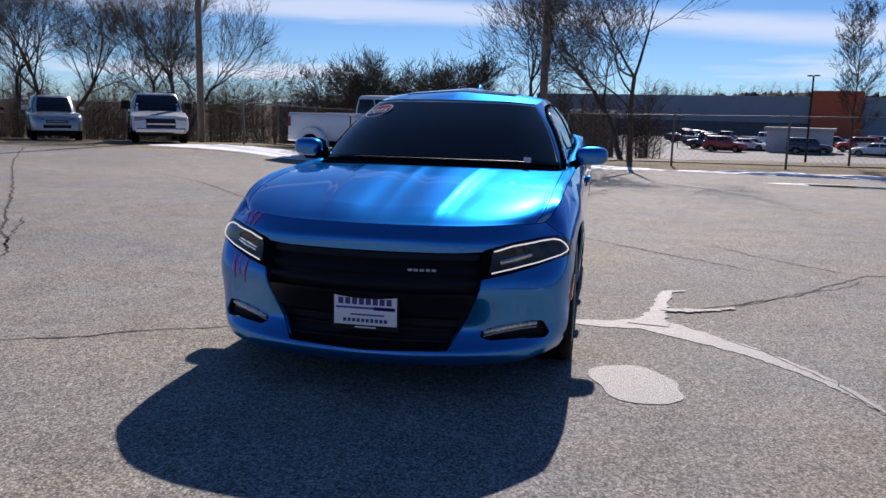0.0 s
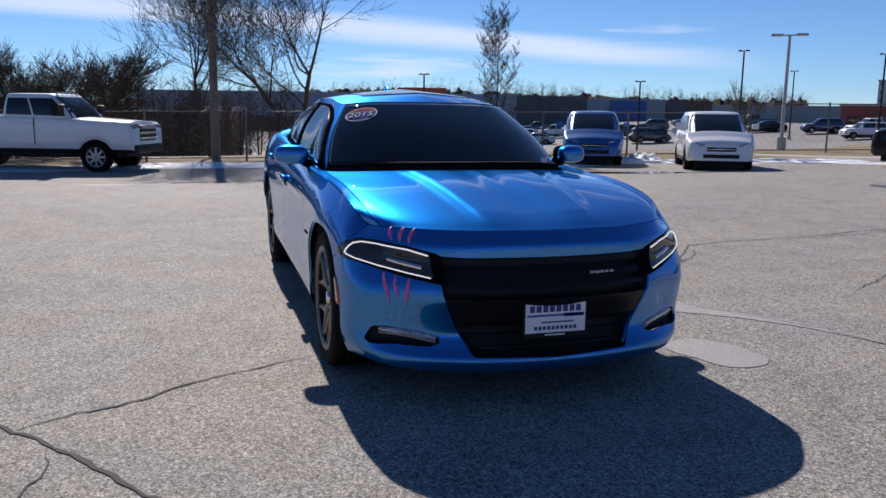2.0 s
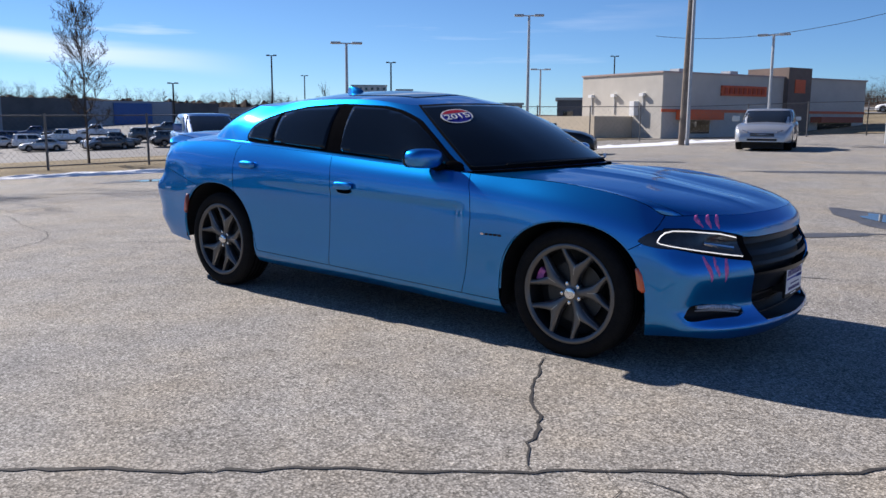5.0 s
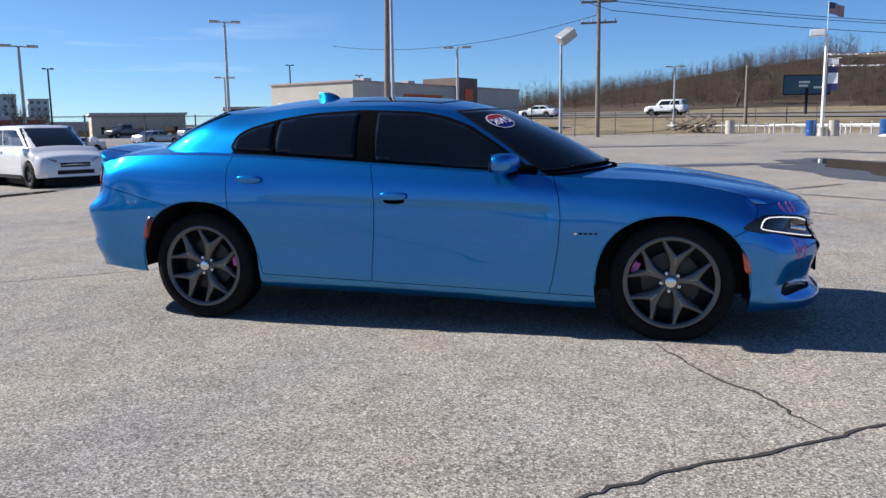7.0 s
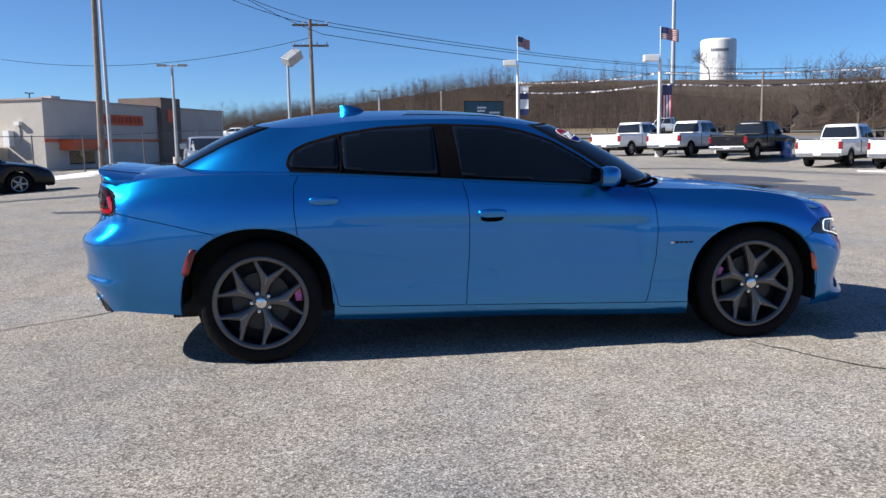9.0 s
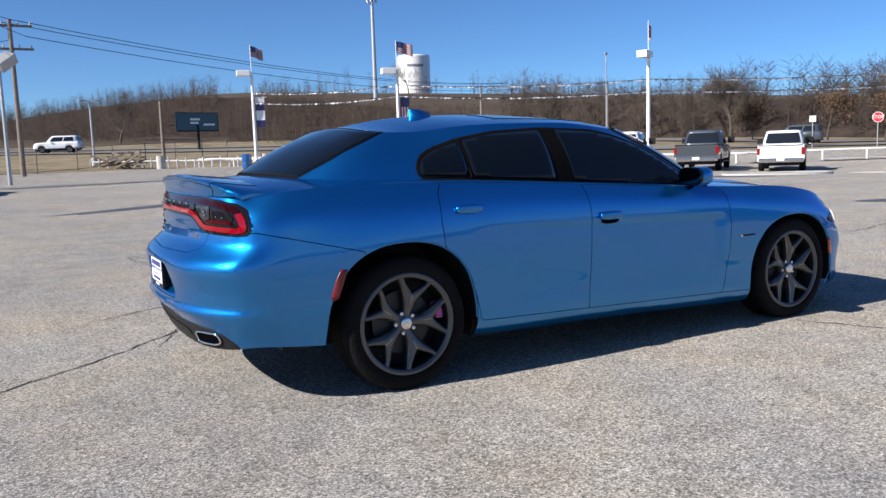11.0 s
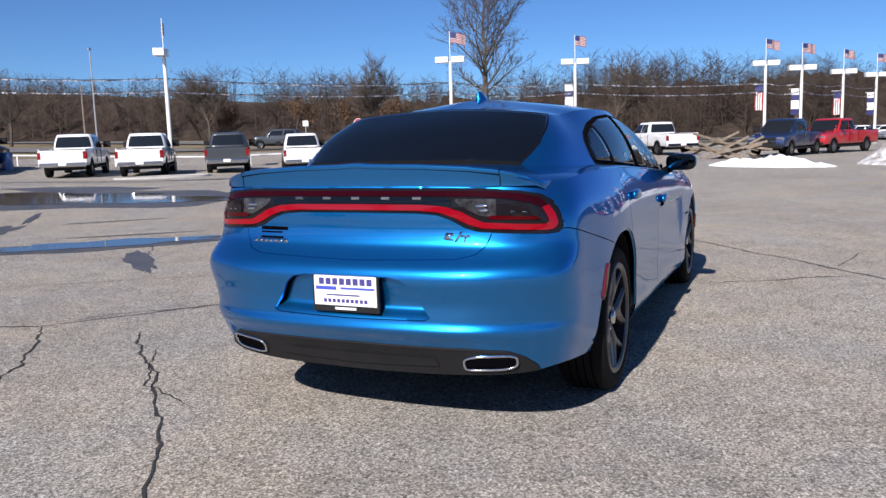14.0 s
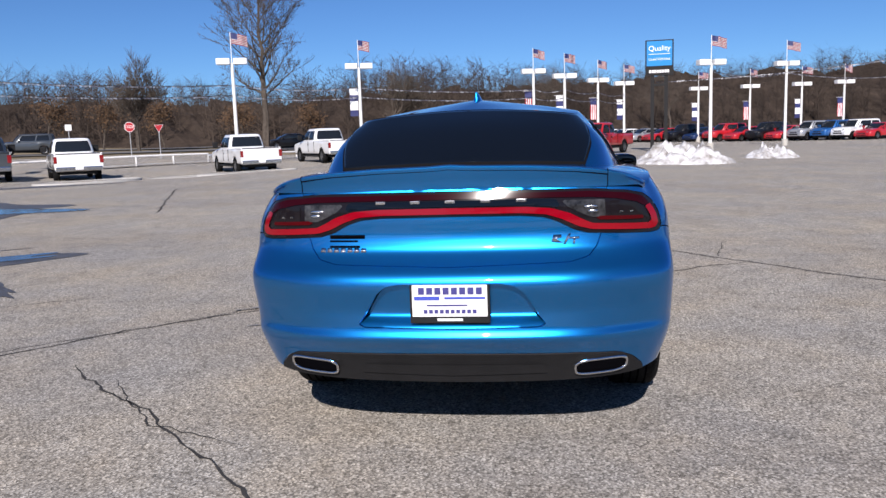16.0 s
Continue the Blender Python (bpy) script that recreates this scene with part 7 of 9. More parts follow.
def build_hero():
    hero = empty("blue_sedan", Matrix(), "bright metallic blue four-door sedan with dark wheels and tinted glass", "car")
    shell, green, roof, hood, deck, shoulder = (Sheet(g) for g in (SHELL, GREEN, ROOF, HOOD, DECK, SHOULDER))

    # cut the openings, then split what is left into panels
    shell.take(ARCH_F, 'y', FLANK)
    shell.take(ARCH_R, 'y', FLANK)
    lamp_h = shell.take(HEAD_LAMP, 'x', FRONT) + shell.take(HEAD_SIDE, 'y', LAMP_END)
    shell.take(MOUTH, 'x', FRONT)
    shell.take(FOG, 'x', FRONT)
    lamp_t = shell.take(TAIL, 'x', REAR)
    recess = shell.take(RECESS, 'x', REAR)
    val = shell.take(VALANCE, 'x', REAR)
    trunk_low = shell.take(TRUNK, 'x', REAR)
    sill = shell.take(SILL, 'y', FLANK)
    door_f = shell.take(DOOR_F, 'y', FLANK)
    door_r = shell.take(DOOR_R, 'y', FLANK)
    bump_r = shell.take(BUMP_R, 'y', lambda v: v[:, 0] < -1.6)
    bump_f = shell.take(BUMP_F, 'y', lambda v: v[:, 0] > 1.7)
    quarter_low = shell.pick(lambda c: c[0] < 0.3 and (c[0] > -1.2) and c[2] < 0.6)
    fender = shell.pick(lambda c: c[0] > 0.3)
    quarter = shell.f

    # the hood's seam runs a hand's width inside the fender's crest
    a, b = HOOD.shape[:2]
    hv = hood.v
    rcol = np.tile(np.arange(b), a)
    edge_cols = 7
    hood_in, hood_out = [], []
    for f in hood.f:
        (hood_in if min(rcol[k] for k in f) >= edge_cols else hood_out).append(f)
    a2, b2 = DECK.shape[:2]
    dk_in = deck.take([(-2.9, -1), (-2.9, 0.622), (-2.30, 0.622), (-2.125, 0.60), (-2.125, -1)], 'z', ANY)
    dk_out = deck.f
    sh_in = shoulder.f

    for s in (1, -1):
        skin("front_door", [(shell, door_f)], hero, BLUE, s)
        skin("rear_door", [(shell, door_r)], hero, BLUE, s)
        skin("front_fender", [(shell, fender), (hood, hood_out)], hero, BLUE, s)
        skin("quarter_panel", [(shell, quarter)], hero, BLUE, s, flush=lambda c: c.z > 1.0 and c.x < -1.33)
        skin("deck_side", [(deck, dk_out)], hero, BLUE, s, groove=0)
        skin("rocker_panel", [(shell, sill + quarter_low)], hero, BLUE, s)
        skin("shoulder_panel", [(shoulder, sh_in)], hero, BLUE, s, groove=0)
        skin("pillar", [(green, green.f)], hero, BLUE, s, groove=0)

    def both(name, pieces, mat, label="", **k):
        """One panel that runs across the middle: two halves, welded."""
        x = skin(name, pieces, hero, mat, 1, label, groove=0, **k)
        y = skin(name, pieces, hero, mat, -1, label, groove=0, **k)
        bm = bmesh.new()
        bm.from_mesh(x.data)
        bm.from_mesh(y.data)
        bmesh.ops.remove_doubles(bm, verts=[v for v in bm.verts if abs(v.co.y) < 0.004], dist=0.004)
        bmesh.ops.recalc_face_normals(bm, faces=bm.faces[:])
        s_ = sum(f.normal.dot(f.calc_center_median() - Vector((0, 0, 0.55))) * f.calc_area() for f in bm.faces)
        if s_ < 0:
            bmesh.ops.reverse_faces(bm, faces=bm.faces[:])
        r = bmesh.ops.inset_region(bm, faces=bm.faces[:], use_boundary=True, use_even_offset=False, thickness=0.0022, depth=0.0)
        bm.normal_update()
        for v, nrm in [(v, v.normal.copy()) for v in bm.verts if v.is_boundary]:
            v.co -= nrm * 0.009
        for f in r["faces"]:
            f.material_index = 1
            for e in f.edges:
                e.smooth = False
        me = x.data
        bm.to_mesh(me)
        bm.free()
        me.materials.clear()
        me.materials.append(mat)
        me.materials.append(GAP)
        me.polygons.foreach_set("use_smooth", [True] * len(me.polygons))
        bpy.data.objects.remove(y)
        return x

    both("hood", [(hood, hood_in)], BLUE)
    both("roof", [(roof, roof.f)], BLUE)
    both("trunk_lid", [(deck, dk_in), (shell, trunk_low)], BLUE)
    both("rear_bumper", [(shell, bump_r)], BLUE)
    both("front_bumper", [(shell, bump_f)], BLUE)
    both("rear_valance", [(shell, val)], GREYPLASTIC, "grey black plastic lower bumper", shift=0.004)
    rec = both("plate_recess", [(shell, recess)], BLUE)
    for v in rec.data.vertices:
        v.co.x += 0.040 * smooth01((v.co.z - 0.545) / 0.05) * smooth01((0.40 - abs(v.co.y)) / 0.05 + 0.3)
    return hero, shell, green, roof, lamp_h, lamp_t


HERO, shellS, greenS, roofS, LAMP_H, LAMP_T = build_hero()

# ---- the sedan's glass, lamps, trim and wheels ----
_front = SHELL[:, ucol(13):].reshape(-1, 3)
_rear = SHELL[:, :ucol(6)].reshape(-1, 3)
_side = SHELL[:, ucol(4):ucol(15)].reshape(-1, 3)


def near(cloud, i, j, k, a, b):
    """Reads coordinate k of a skin where its coordinates i, j are a, b."""
    d = (cloud[:, i] - a) ** 2 + (cloud[:, j] - b) ** 2
    n = np.argpartition(d, 4)[:4]
    w = 1 / (d[n] + 1e-7)
    return float((cloud[n, k] * w).sum() / w.sum())


def front_x(y, z):
    return near(_front, 1, 2, 0, abs(y), z)


def rear_x(y, z):
    return near(_rear, 1, 2, 0, abs(y), z)


def side_y(x, z):
    return near(_side, 0, 2, 1, x, z)


_gs = GREEN[:, :gcol(8) + 1]


def green_y(x, z):
    o = np.argsort(_gs[0, :, 0])
    ys, zs = [], []
    for j in range(GM):
        xx = _gs[j, :, 0]
        oo = np.argsort(xx)
        ys.append(np.interp(x, xx[oo], _gs[j, oo, 1]))
        zs.append(np.interp(x, xx[oo], _gs[j, oo, 2]))
    return float(np.interp(z, zs, ys))


def dense(poly, step=0.02):
    out = []
    for (a, b), (c, d) in zip(poly, poly[1:] + poly[:1]):
        n = max(1, int(math.hypot(c - a, d - b) / step))
        out += [(a + (c - a) * i / n, b + (d - b) * i / n) for i in range(n)]
    return out


def rounded(poly, r=0.03, n=5):
    """The outline with its corners rounded."""
    out = []
    for i, p in enumerate(poly):
        a, b = Vector(poly[i - 1]), Vector(poly[(i + 1) % len(poly)])
        p = Vector(p)
        u, v = (a - p), (b - p)
        k = min(r, u.length * 0.45, v.length * 0.45)
        s, e = p + u.normalized() * k, p + v.normalized() * k
        out += [tuple((s * (1 - t) ** 2 + p * 2 * t * (1 - t) + e * t ** 2)) for t in [q / n for q in range(n + 1)]]
    return out


def plate_on(name, poly, place, thick, material, parent, label="", mirror=1, cell=0.03):
    """A thin curved plate: an outline laid on a skin by place(a, b, lift)."""
    poly = dense(poly, cell)
    bm = bmesh.new()
    vs = [bm.verts.new((a, b, 0)) for a, b in poly]
    bm.faces.new(vs)
    lo_a, hi_a = min(p[0] for p in poly), max(p[0] for p in poly)
    lo_b, hi_b = min(p[1] for p in poly), max(p[1] for p in poly)
    for axis, lo, hi in ((0, lo_a, hi_a), (1, lo_b, hi_b)):
        n = int((hi - lo) / cell)
        for i in range(1, n):
            c = lo + (hi - lo) * i / n
            co, no = ((c, 0, 0), (1, 0, 0)) if axis == 0 else ((0, c, 0), (0, 1, 0))
            bmesh.ops.bisect_plane(bm, geom=bm.verts[:] + bm.edges[:] + bm.faces[:], plane_co=co, plane_no=no)
    rim = [e for e in bm.edges if e.is_boundary]
    ext = bmesh.ops.extrude_edge_only(bm, edges=rim)
    low = {v for v in ext["geom"] if isinstance(v, bmesh.types.BMVert)}
    for v in bm.verts:
        p = place(v.co.x, v.co.y, -thick if v in low else 0.0)
        v.co = (p[0], p[1] * mirror, p[2])
    ob = part(name, bm, material, parent, label)
    me = ob.data
    me.polygons.foreach_set("use_smooth", [len(p.vertices) > 0 for p in me.polygons])
    return ob


def patch(name, grid, lift, material, mirror, parent, label=""):
    """A part of a grid skin, lifted outwards, with a turned-down rim."""
    bm = bmesh.new()
    a, b = grid.shape[:2]
    g = [[bm.verts.new((p[0], p[1] * mirror, p[2])) for p in row] for row in grid]
    for i in range(a - 1):
        for j in range(b - 1):
            try:
                bm.faces.new((g[i][j], g[i][j + 1], g[i + 1][j + 1], g[i + 1][j]))
            except ValueError:
                pass
    bmesh.ops.recalc_face_normals(bm, faces=bm.faces[:])
    if sum(f.normal.dot(f.calc_center_median() - Vector((-0.3, 0, 0.6))) for f in bm.faces) < 0:
        bmesh.ops.reverse_faces(bm, faces=bm.faces[:])
    bm.normal_update()
    for v in bm.verts:
        v.co += v.normal * lift
    rim = [e for e in bm.edges if e.is_boundary and (abs(e.verts[0].co.y) > 0.01 or abs(e.verts[1].co.y) > 0.01)]
    bm.normal_update()
    nrm = {v: v.normal.copy() for v in bm.verts}
    src = {v for e in rim for v in e.verts}
    ext = bmesh.ops.extrude_edge_only(bm, edges=rim)
    pairs = [v for v in ext["geom"] if isinstance(v, bmesh.types.BMVert)]
    for v in pairs:
        o = min(src, key=lambda s: (s.co - v.co).length_squared)
        v.co -= nrm[o] * (lift + 0.006)
    ob = part(name, bm, material, parent, label, smooth=True)
    return ob


def weld(x, y):
    bm = bmesh.new()
    bm.from_mesh(x.data)
    bm.from_mesh(y.data)
    bmesh.ops.remove_doubles(bm, verts=[v for v in bm.verts if abs(v.co.y) < 0.003], dist=0.003)
    bmesh.ops.recalc_face_normals(bm, faces=bm.faces[:])
    bm.to_mesh(x.data)
    bm.free()
    x.data.polygons.foreach_set("use_smooth", [True] * len(x.data.polygons))
    bpy.data.objects.remove(y)
    return x


def skin_plate(name, grid, poly, axis, lift, material, label="", across=True, parent=None):
    """A plate cut out of the body's skin by an outline and moved out or in."""
    sh = Sheet(grid)
    fs = sh.take(poly, axis, ANY)
    obs = []
    for s in (1, -1):
        obs.append(skin(name, [(sh, fs)], parent or HERO, material, s, label, groove=0, shift=lift))
    return weld(*obs) if across else obs


FG, RG = SHELL[:, ucol(13):], SHELL[:, :ucol(6)]

# windows
DLO = [(-1.345, 1.122), (-1.03, 1.101), (-0.43, 1.056), (0.30, 0.993), (0.75, 0.975), (0.62, 1.055), (0.455, 1.170), (0.28, 1.278), (0.11, 1.338), (-0.05, 1.370), (-0.45, 1.388), (-0.80, 1.372), (-1.05, 1.335), (-1.25, 1.282), (-1.335, 1.235), (-1.365, 1.16)]
QUARTER = [(-1.330, 1.138), (-1.052, 1.119), (-1.058, 1.310), (-1.24, 1.262), (-1.322, 1.215), (-1.343, 1.16)]
REARPANE = [(-1.020, 1.117), (-0.462, 1.075), (-0.470, 1.368), (-0.80, 1.353), (-1.028, 1.318)]
FRONTPANE = [(-0.312, 1.066), (0.30, 1.012), (0.66, 0.996), (0.565, 1.070), (0.415, 1.174), (0.25, 1.268), (0.09, 1.322), (-0.06, 1.350), (-0.345, 1.370)]
for s in (1, -1):
    def on_green(lift):
        return lambda a, b, d: (a, green_y(a, b) + lift + d, b + (lift + d) * 0.5)
    plate_on("window_surround", rounded(DLO, 0.05), on_green(0.004), 0.012, SATINBLACK, HERO, "black window surround", s, cell=0.016)
    plate_on("quarter_window", rounded(QUARTER, 0.025), on_green(0.0075), 0.006, TINT, HERO, "dark tinted glass", s)
    plate_on("rear_window_pane", rounded(REARPANE, 0.02), on_green(0.0075), 0.006, TINT, HERO, "dark tinted glass", s)
    plate_on("front_window_pane", rounded(FRONTPANE, 0.02), on_green(0.0075), 0.006, TINT, HERO, "dark tinted glass", s)
    belt = [(x, s * (green_y(x, z) + 0.012), z - 0.006) for x, z in [(-1.34, 1.122), (-1.03, 1.101), (-0.43, 1.056), (0.30, 0.993), (0.79, 0.972)]]
    part("belt_trim", tubem([tuple(q) for q in resample(belt, 40)], 0.0085, 6), GLOSSBLACK, HERO, "thin dark belt trim")
    part("division_bar", tubem([(-1.036, s * (green_y(-1.036, 1.11) + 0.009), 1.112), (-1.043, s * (green_y(-1.043, 1.325) + 0.009), 1.322)], 0.008, 6), SATINBLACK, HERO)
    part("pillar_trim", tubem([(-0.405, s * (green_y(-0.405, 1.07) + 0.006), 1.062), (-0.43, s * (green_y(-0.43, 1.375) + 0.006), 1.375)], 0.004, 6), SATINBLACK, HERO)
k3, k8 = gcol(3), gcol(8)
wsb = weld(*[patch("windshield_border", GREEN[1:GM, :k3 - 1], 0.006, GLOSSBLACK, s, HERO) for s in (1, -1)])
ws = weld(*[patch("windshield", GREEN[2:GM - 1, :k3 - 2], 0.0085, TINT, s, HERO, "dark tinted windshield") for s in (1, -1)])


def slanted(j0, j1, top, base):
    """The rear part of the greenhouse, its side edge leaning from the roof's corner in towards the deck."""
    n, w = 60, GREEN.shape[1]
    rows = []
    for j in range(j0, j1):
        cs = np.linspace(k8 + base + (top - base) * j / (GM - 1), w - 1, n)
        rows.append(np.stack([np.interp(cs, np.arange(w), GREEN[j, :, k]) for k in range(3)], -1))
    return np.array(rows)


rwb = weld(*[patch("rear_glass_border", slanted(0, GM, -8, 6), 0.003, GLOSSBLACK, s, HERO) for s in (1, -1)])
rw = weld(*[patch("rear_glass", slanted(1, GM - 1, -7, 7), 0.0055, TINT, s, HERO, "dark tinted rear glass") for s in (1, -1)])
sr = weld(*[patch("sunroof", ROOF[14:46, 15:], 0.003, TINT, s, HERO, "dark glass sunroof") for s in (1, -1)])

# cowl, wipers
part("cowl", tubem([(p[0] + 0.012, s * p[1], p[2] + 0.004) for s, seq in ((1, GREEN[0, :k3 + 1:4][::-1]), (-1, GREEN[0, 4:k3 + 1:4])) for p in seq], 0.011, 8), SATINBLACK, HERO, "black wiper cowl")
for y0, y1 in ((0.60, -0.02), (0.02, -0.62)):
    pts = []
    for i in range(9):
        y = y0 + (y1 - y0) * i / 8
        c = int(np.argmin(np.abs(GREEN[2, :k3, 1] - abs(y))))
        p = GREEN[2, c]
        pts.append((p[0] + 0.014, y, p[2] + 0.010))
    w = part("wiper", tubem(pts, 0.006, 6), BLACK, HERO)
    part("wiper_blade", tubem([(p[0] - 0.011, p[1], p[2] - 0.004) for p in pts], 0.004, 4), RUBBER, w)

# headlamps
for s in (1, -1):
    sh = Sheet(SHELL[:, ucol(12):])
    fs = sh.take(HEAD_LAMP, 'x', ANY) + sh.take(HEAD_SIDE, 'y', LAMP_END)
    lamp = skin("headlight", [(sh, fs)], HERO, LENSSMOKE, s, "smoked headlight with glowing white outline", groove=0.0, shift=0.003)
    sh2 = Sheet(SHELL[:, ucol(12):])
    fs2 = sh2.take([(0.50, 0.568), (0.515, 0.698), (0.556, 0.709), (0.64, 0.729), (0.76, 0.743), (0.835, 0.742), (0.875, 0.708), (0.901, 0.672), (0.865, 0.648), (0.76, 0.618), (0.64, 0.590)], 'x', ANY)
    skin("headlight_surround", [(sh2, fs2)], HERO, SATINBLACK, s, "black headlight surround", groove=0.0, shift=0.0015)

    def on_front(y, z, lift):
        return (front_x(y, z) + lift * 0.8, s * (y + lift * 0.5), z)
    part("reflector", tubem([on_front(y, z, 0.006) for y, z in [(0.585, 0.640), (0.66, 0.655), (0.72, 0.668)]], [0.012, 0.013, 0.010], 8), CHROME, lamp)
    rim = [(0.560, 0.692), (0.64, 0.714), (0.76, 0.729), (0.815, 0.731), (0.846, 0.722), (0.866, 0.706), (0.880, 0.688), (0.884, 0.676)]
    part("running_light", tubem([on_front(*p, 0.008) for p in dense(rim + rim[::-1], 0.03)[:len(dense(rim + rim[::-1], 0.03)) // 2]], 0.0036, 6), DRL, lamp, "white lamp outline with added glow")
    low = [(0.884, 0.678), (0.880, 0.669), (0.85, 0.657), (0.76, 0.636), (0.64, 0.612), (0.556, 0.598)]
    part("running_light", tubem([on_front(*p, 0.008) for p in low], 0.0032, 6), DRL, lamp, "white lamp outline with added glow")

# grille, bumper beam, lower intake
_m = [p for p in MOUTH if p[0] >= 0]
_full = [(0.0, 0.684)] + _m + [(0.0, 0.232)] + [(-y, z) for y, z in _m[::-1]]
plate_on("grille_backing", _full, lambda a, b, d: (front_x(a, b) - 0.070 + d, a, b), -0.066, BLACK, HERO)
skin_plate("bumper_beam", FG, [(-0.1, 0.505), (0.47, 0.505), (0.500, 0.498), (0.488, 0.462), (0.458, 0.398), (-0.1, 0.388)], 'x', -0.006, FRONTBLACK, "satin black bumper beam")
for a, b in ((0.655, 0.678), (0.600, 0.625), (0.548, 0.570)):
    skin_plate("grille_bar", FG, [(-0.1, b), (0.512, b), (0.506, a), (-0.1, a)], 'x', -0.022, FRONTBLACK, "black grille bar")
for z in (0.27, 0.32, 0.362):
    part("intake_bar", tubem([(front_x(abs(y), z) - 0.045, y, z) for y in (-0.40, -0.33, -0.24, -0.12, 0.0, 0.12, 0.24, 0.33, 0.40)], 0.007, 8), BLACK, HERO, smooth=True)
for k in range(5):
    y = 0.185 + 0.027 * k
    part("maker_letter", boxm(front_x(y, 0.605) - 0.03, y, 0.601, front_x(y, 0.605) - 0.014, y + 0.020, 0.613, bevel=0.002), GALV, HERO, "small grey letter block")
for s in (1, -1):
    plate_on("fog_recess", FOG, lambda a, b, d: (front_x(a, b) - 0.040 + d, a, b), -0.036, BLACK, HERO, "black fog lamp recess", s, 0.025)
    part("intake_strut", tubem([(front_x(y, z) - 0.030, s * y, z) for y, z in [(0.492, 0.430), (0.462, 0.372), (0.430, 0.312), (0.404, 0.268), (0.388, 0.246)]], [0.008, 0.018, 0.026, 0.022, 0.010], 10), BLUE, HERO, "blue strut beside the lower intake", smooth=True)
    q = [(0.530, 0.318), (0.60, 0.331), (0.68, 0.341), (0.76, 0.344)]
    fl = part("fog_light", tubem([(front_x(y, z) - 0.004, s * y, z) for y, z in q], [0.010, 0.0155, 0.0155, 0.010], 8), shade("fog light glass", (0.50, 0.51, 0.53), 0.15, 0.4, vary=0.6, scale=70, coat=0.6), HERO, "clear strip fog light")
    part("fog_frame", tubem([(front_x(y, z) - 0.01, s * y, z - 0.020) for y, z in q], 0.004, 6), GALV, fl)

# licence plates with dealer cards
def dealer_plate(x, z0, z1, sgn, frame_h):
    th = empty("license_plate", Matrix(), "white dealer card in a black plate frame", "license plate")
    th.parent = None
    d = sgn
    a = lambda v: x + d * v
    part("plate_frame", boxm(min(a(-0.010), a(0.004)), -0.158, z0 - 0.004, max(a(-0.010), a(0.004)), 0.158, z1 + 0.006, bevel=0.003), BLACK, th)
    part("card", boxm(min(a(0.004), a(0.006)), -0.148, z0 + frame_h, max(a(0.004), a(0.006)), 0.148, z1), WHITE, th)
    INK = shade("violet-blue ink", (0.05, 0.045, 0.20), 0.5)
    h = z1 - z0 - frame_h
    zt = z0 + frame_h

    def bar(y0, y1, b0, b1, m):
        part("print_bar", boxm(min(a(0.0062), a(0.0076)), y0, zt + h * b0, max(a(0.0062), a(0.0076)), y1, zt + h * b1), m, th)
    for k in range(8):
        y = -0.128 + k * 0.0325
        bar(y, y + 0.024, 0.70, 0.92, INK)
    bar(-0.14, 0.02 if d < 0 else 0.14, 0.55, 0.62, shade("blue ink", (0.05, 0.08, 0.45), 0.5))
    bar(0.04, 0.14, 0.52, 0.64, shade("blue ink", (0.05, 0.08, 0.45), 0.5))
    bar(-0.07, 0.09, 0.33, 0.38, INK)
    for k in range(10):
        y = -0.105 + k * 0.0215
        bar(y, y + 0.015, 0.10, 0.22, INK)
    part("frame_print", boxm(min(a(0.004), a(0.0055)), -0.05, z0 + 0.006, max(a(0.004), a(0.0055)), 0.05, z0 + frame_h - 0.008), WHITE, th)
    return th


dealer_plate(2.445, 0.325, 0.482, 1, 0.020)
dealer_plate(-2.628, 0.572, 0.722, -1, 0.024)
part("plate_mount", boxm(2.37, -0.12, 0.35, 2.436, 0.12, 0.47), BLACK, HERO)
part("plate_mount", boxm(-2.619, -0.12, 0.585, -2.56, 0.12, 0.71), BLACK, HERO)



def pillow_soft(cx, cy, cz, rx, ry, rz):
    bm = bmesh.new()
    bmesh.ops.create_uvsphere(bm, u_segments=12, v_segments=8, radius=1.0)
    for v in bm.verts:
        v.co = (cx + rx * v.co.x, cy + ry * v.co.y, cz + rz * v.co.z)
    return bm


# tail lamps
skin_plate("tail_light", RG, TAIL, 'x', -0.002, LENSTAIL, "full-width dark tail light with red rings")
RED_BAND = [(-0.1, 0.987), (0.28, 0.985), (0.38, 0.978), (0.445, 0.957), (0.50, 0.930), (0.555, 0.914), (0.80, 0.900), (0.826, 0.905), (0.834, 0.925), (0.824, 0.962), (0.800, 1.000), (0.776, 0.994), (0.795, 0.962), (0.805, 0.936), (0.798, 0.925), (0.565, 0.937), (0.525, 0.953), (0.475, 0.980), (0.40, 1.002), (0.30, 1.009), (-0.1, 1.011)]
skin_plate("light_band", RG, RED_BAND, 'x', 0.003, LENSRED, "bright red light band")
skin_plate("upper_band", RG, [(-0.1, 1.044), (0.40, 1.043), (0.56, 1.040), (0.66, 1.031), (0.74, 1.013), (0.776, 0.994), (0.800, 1.000), (0.765, 1.034), (0.70, 1.052), (0.56, 1.064), (-0.1, 1.067)], 'x', 0.002, shade("deep red lamp band", (0.022, 0.001, 0.003), 0.08, spec=0.15), "deep red upper light band")
skin_plate("black_strip", RG, [(-0.1, 1.016), (0.30, 1.014), (0.40, 1.008), (0.44, 1.002), (0.42, 1.038), (-0.1, 1.040)], 'x', 0.003, TINT, "black strip")
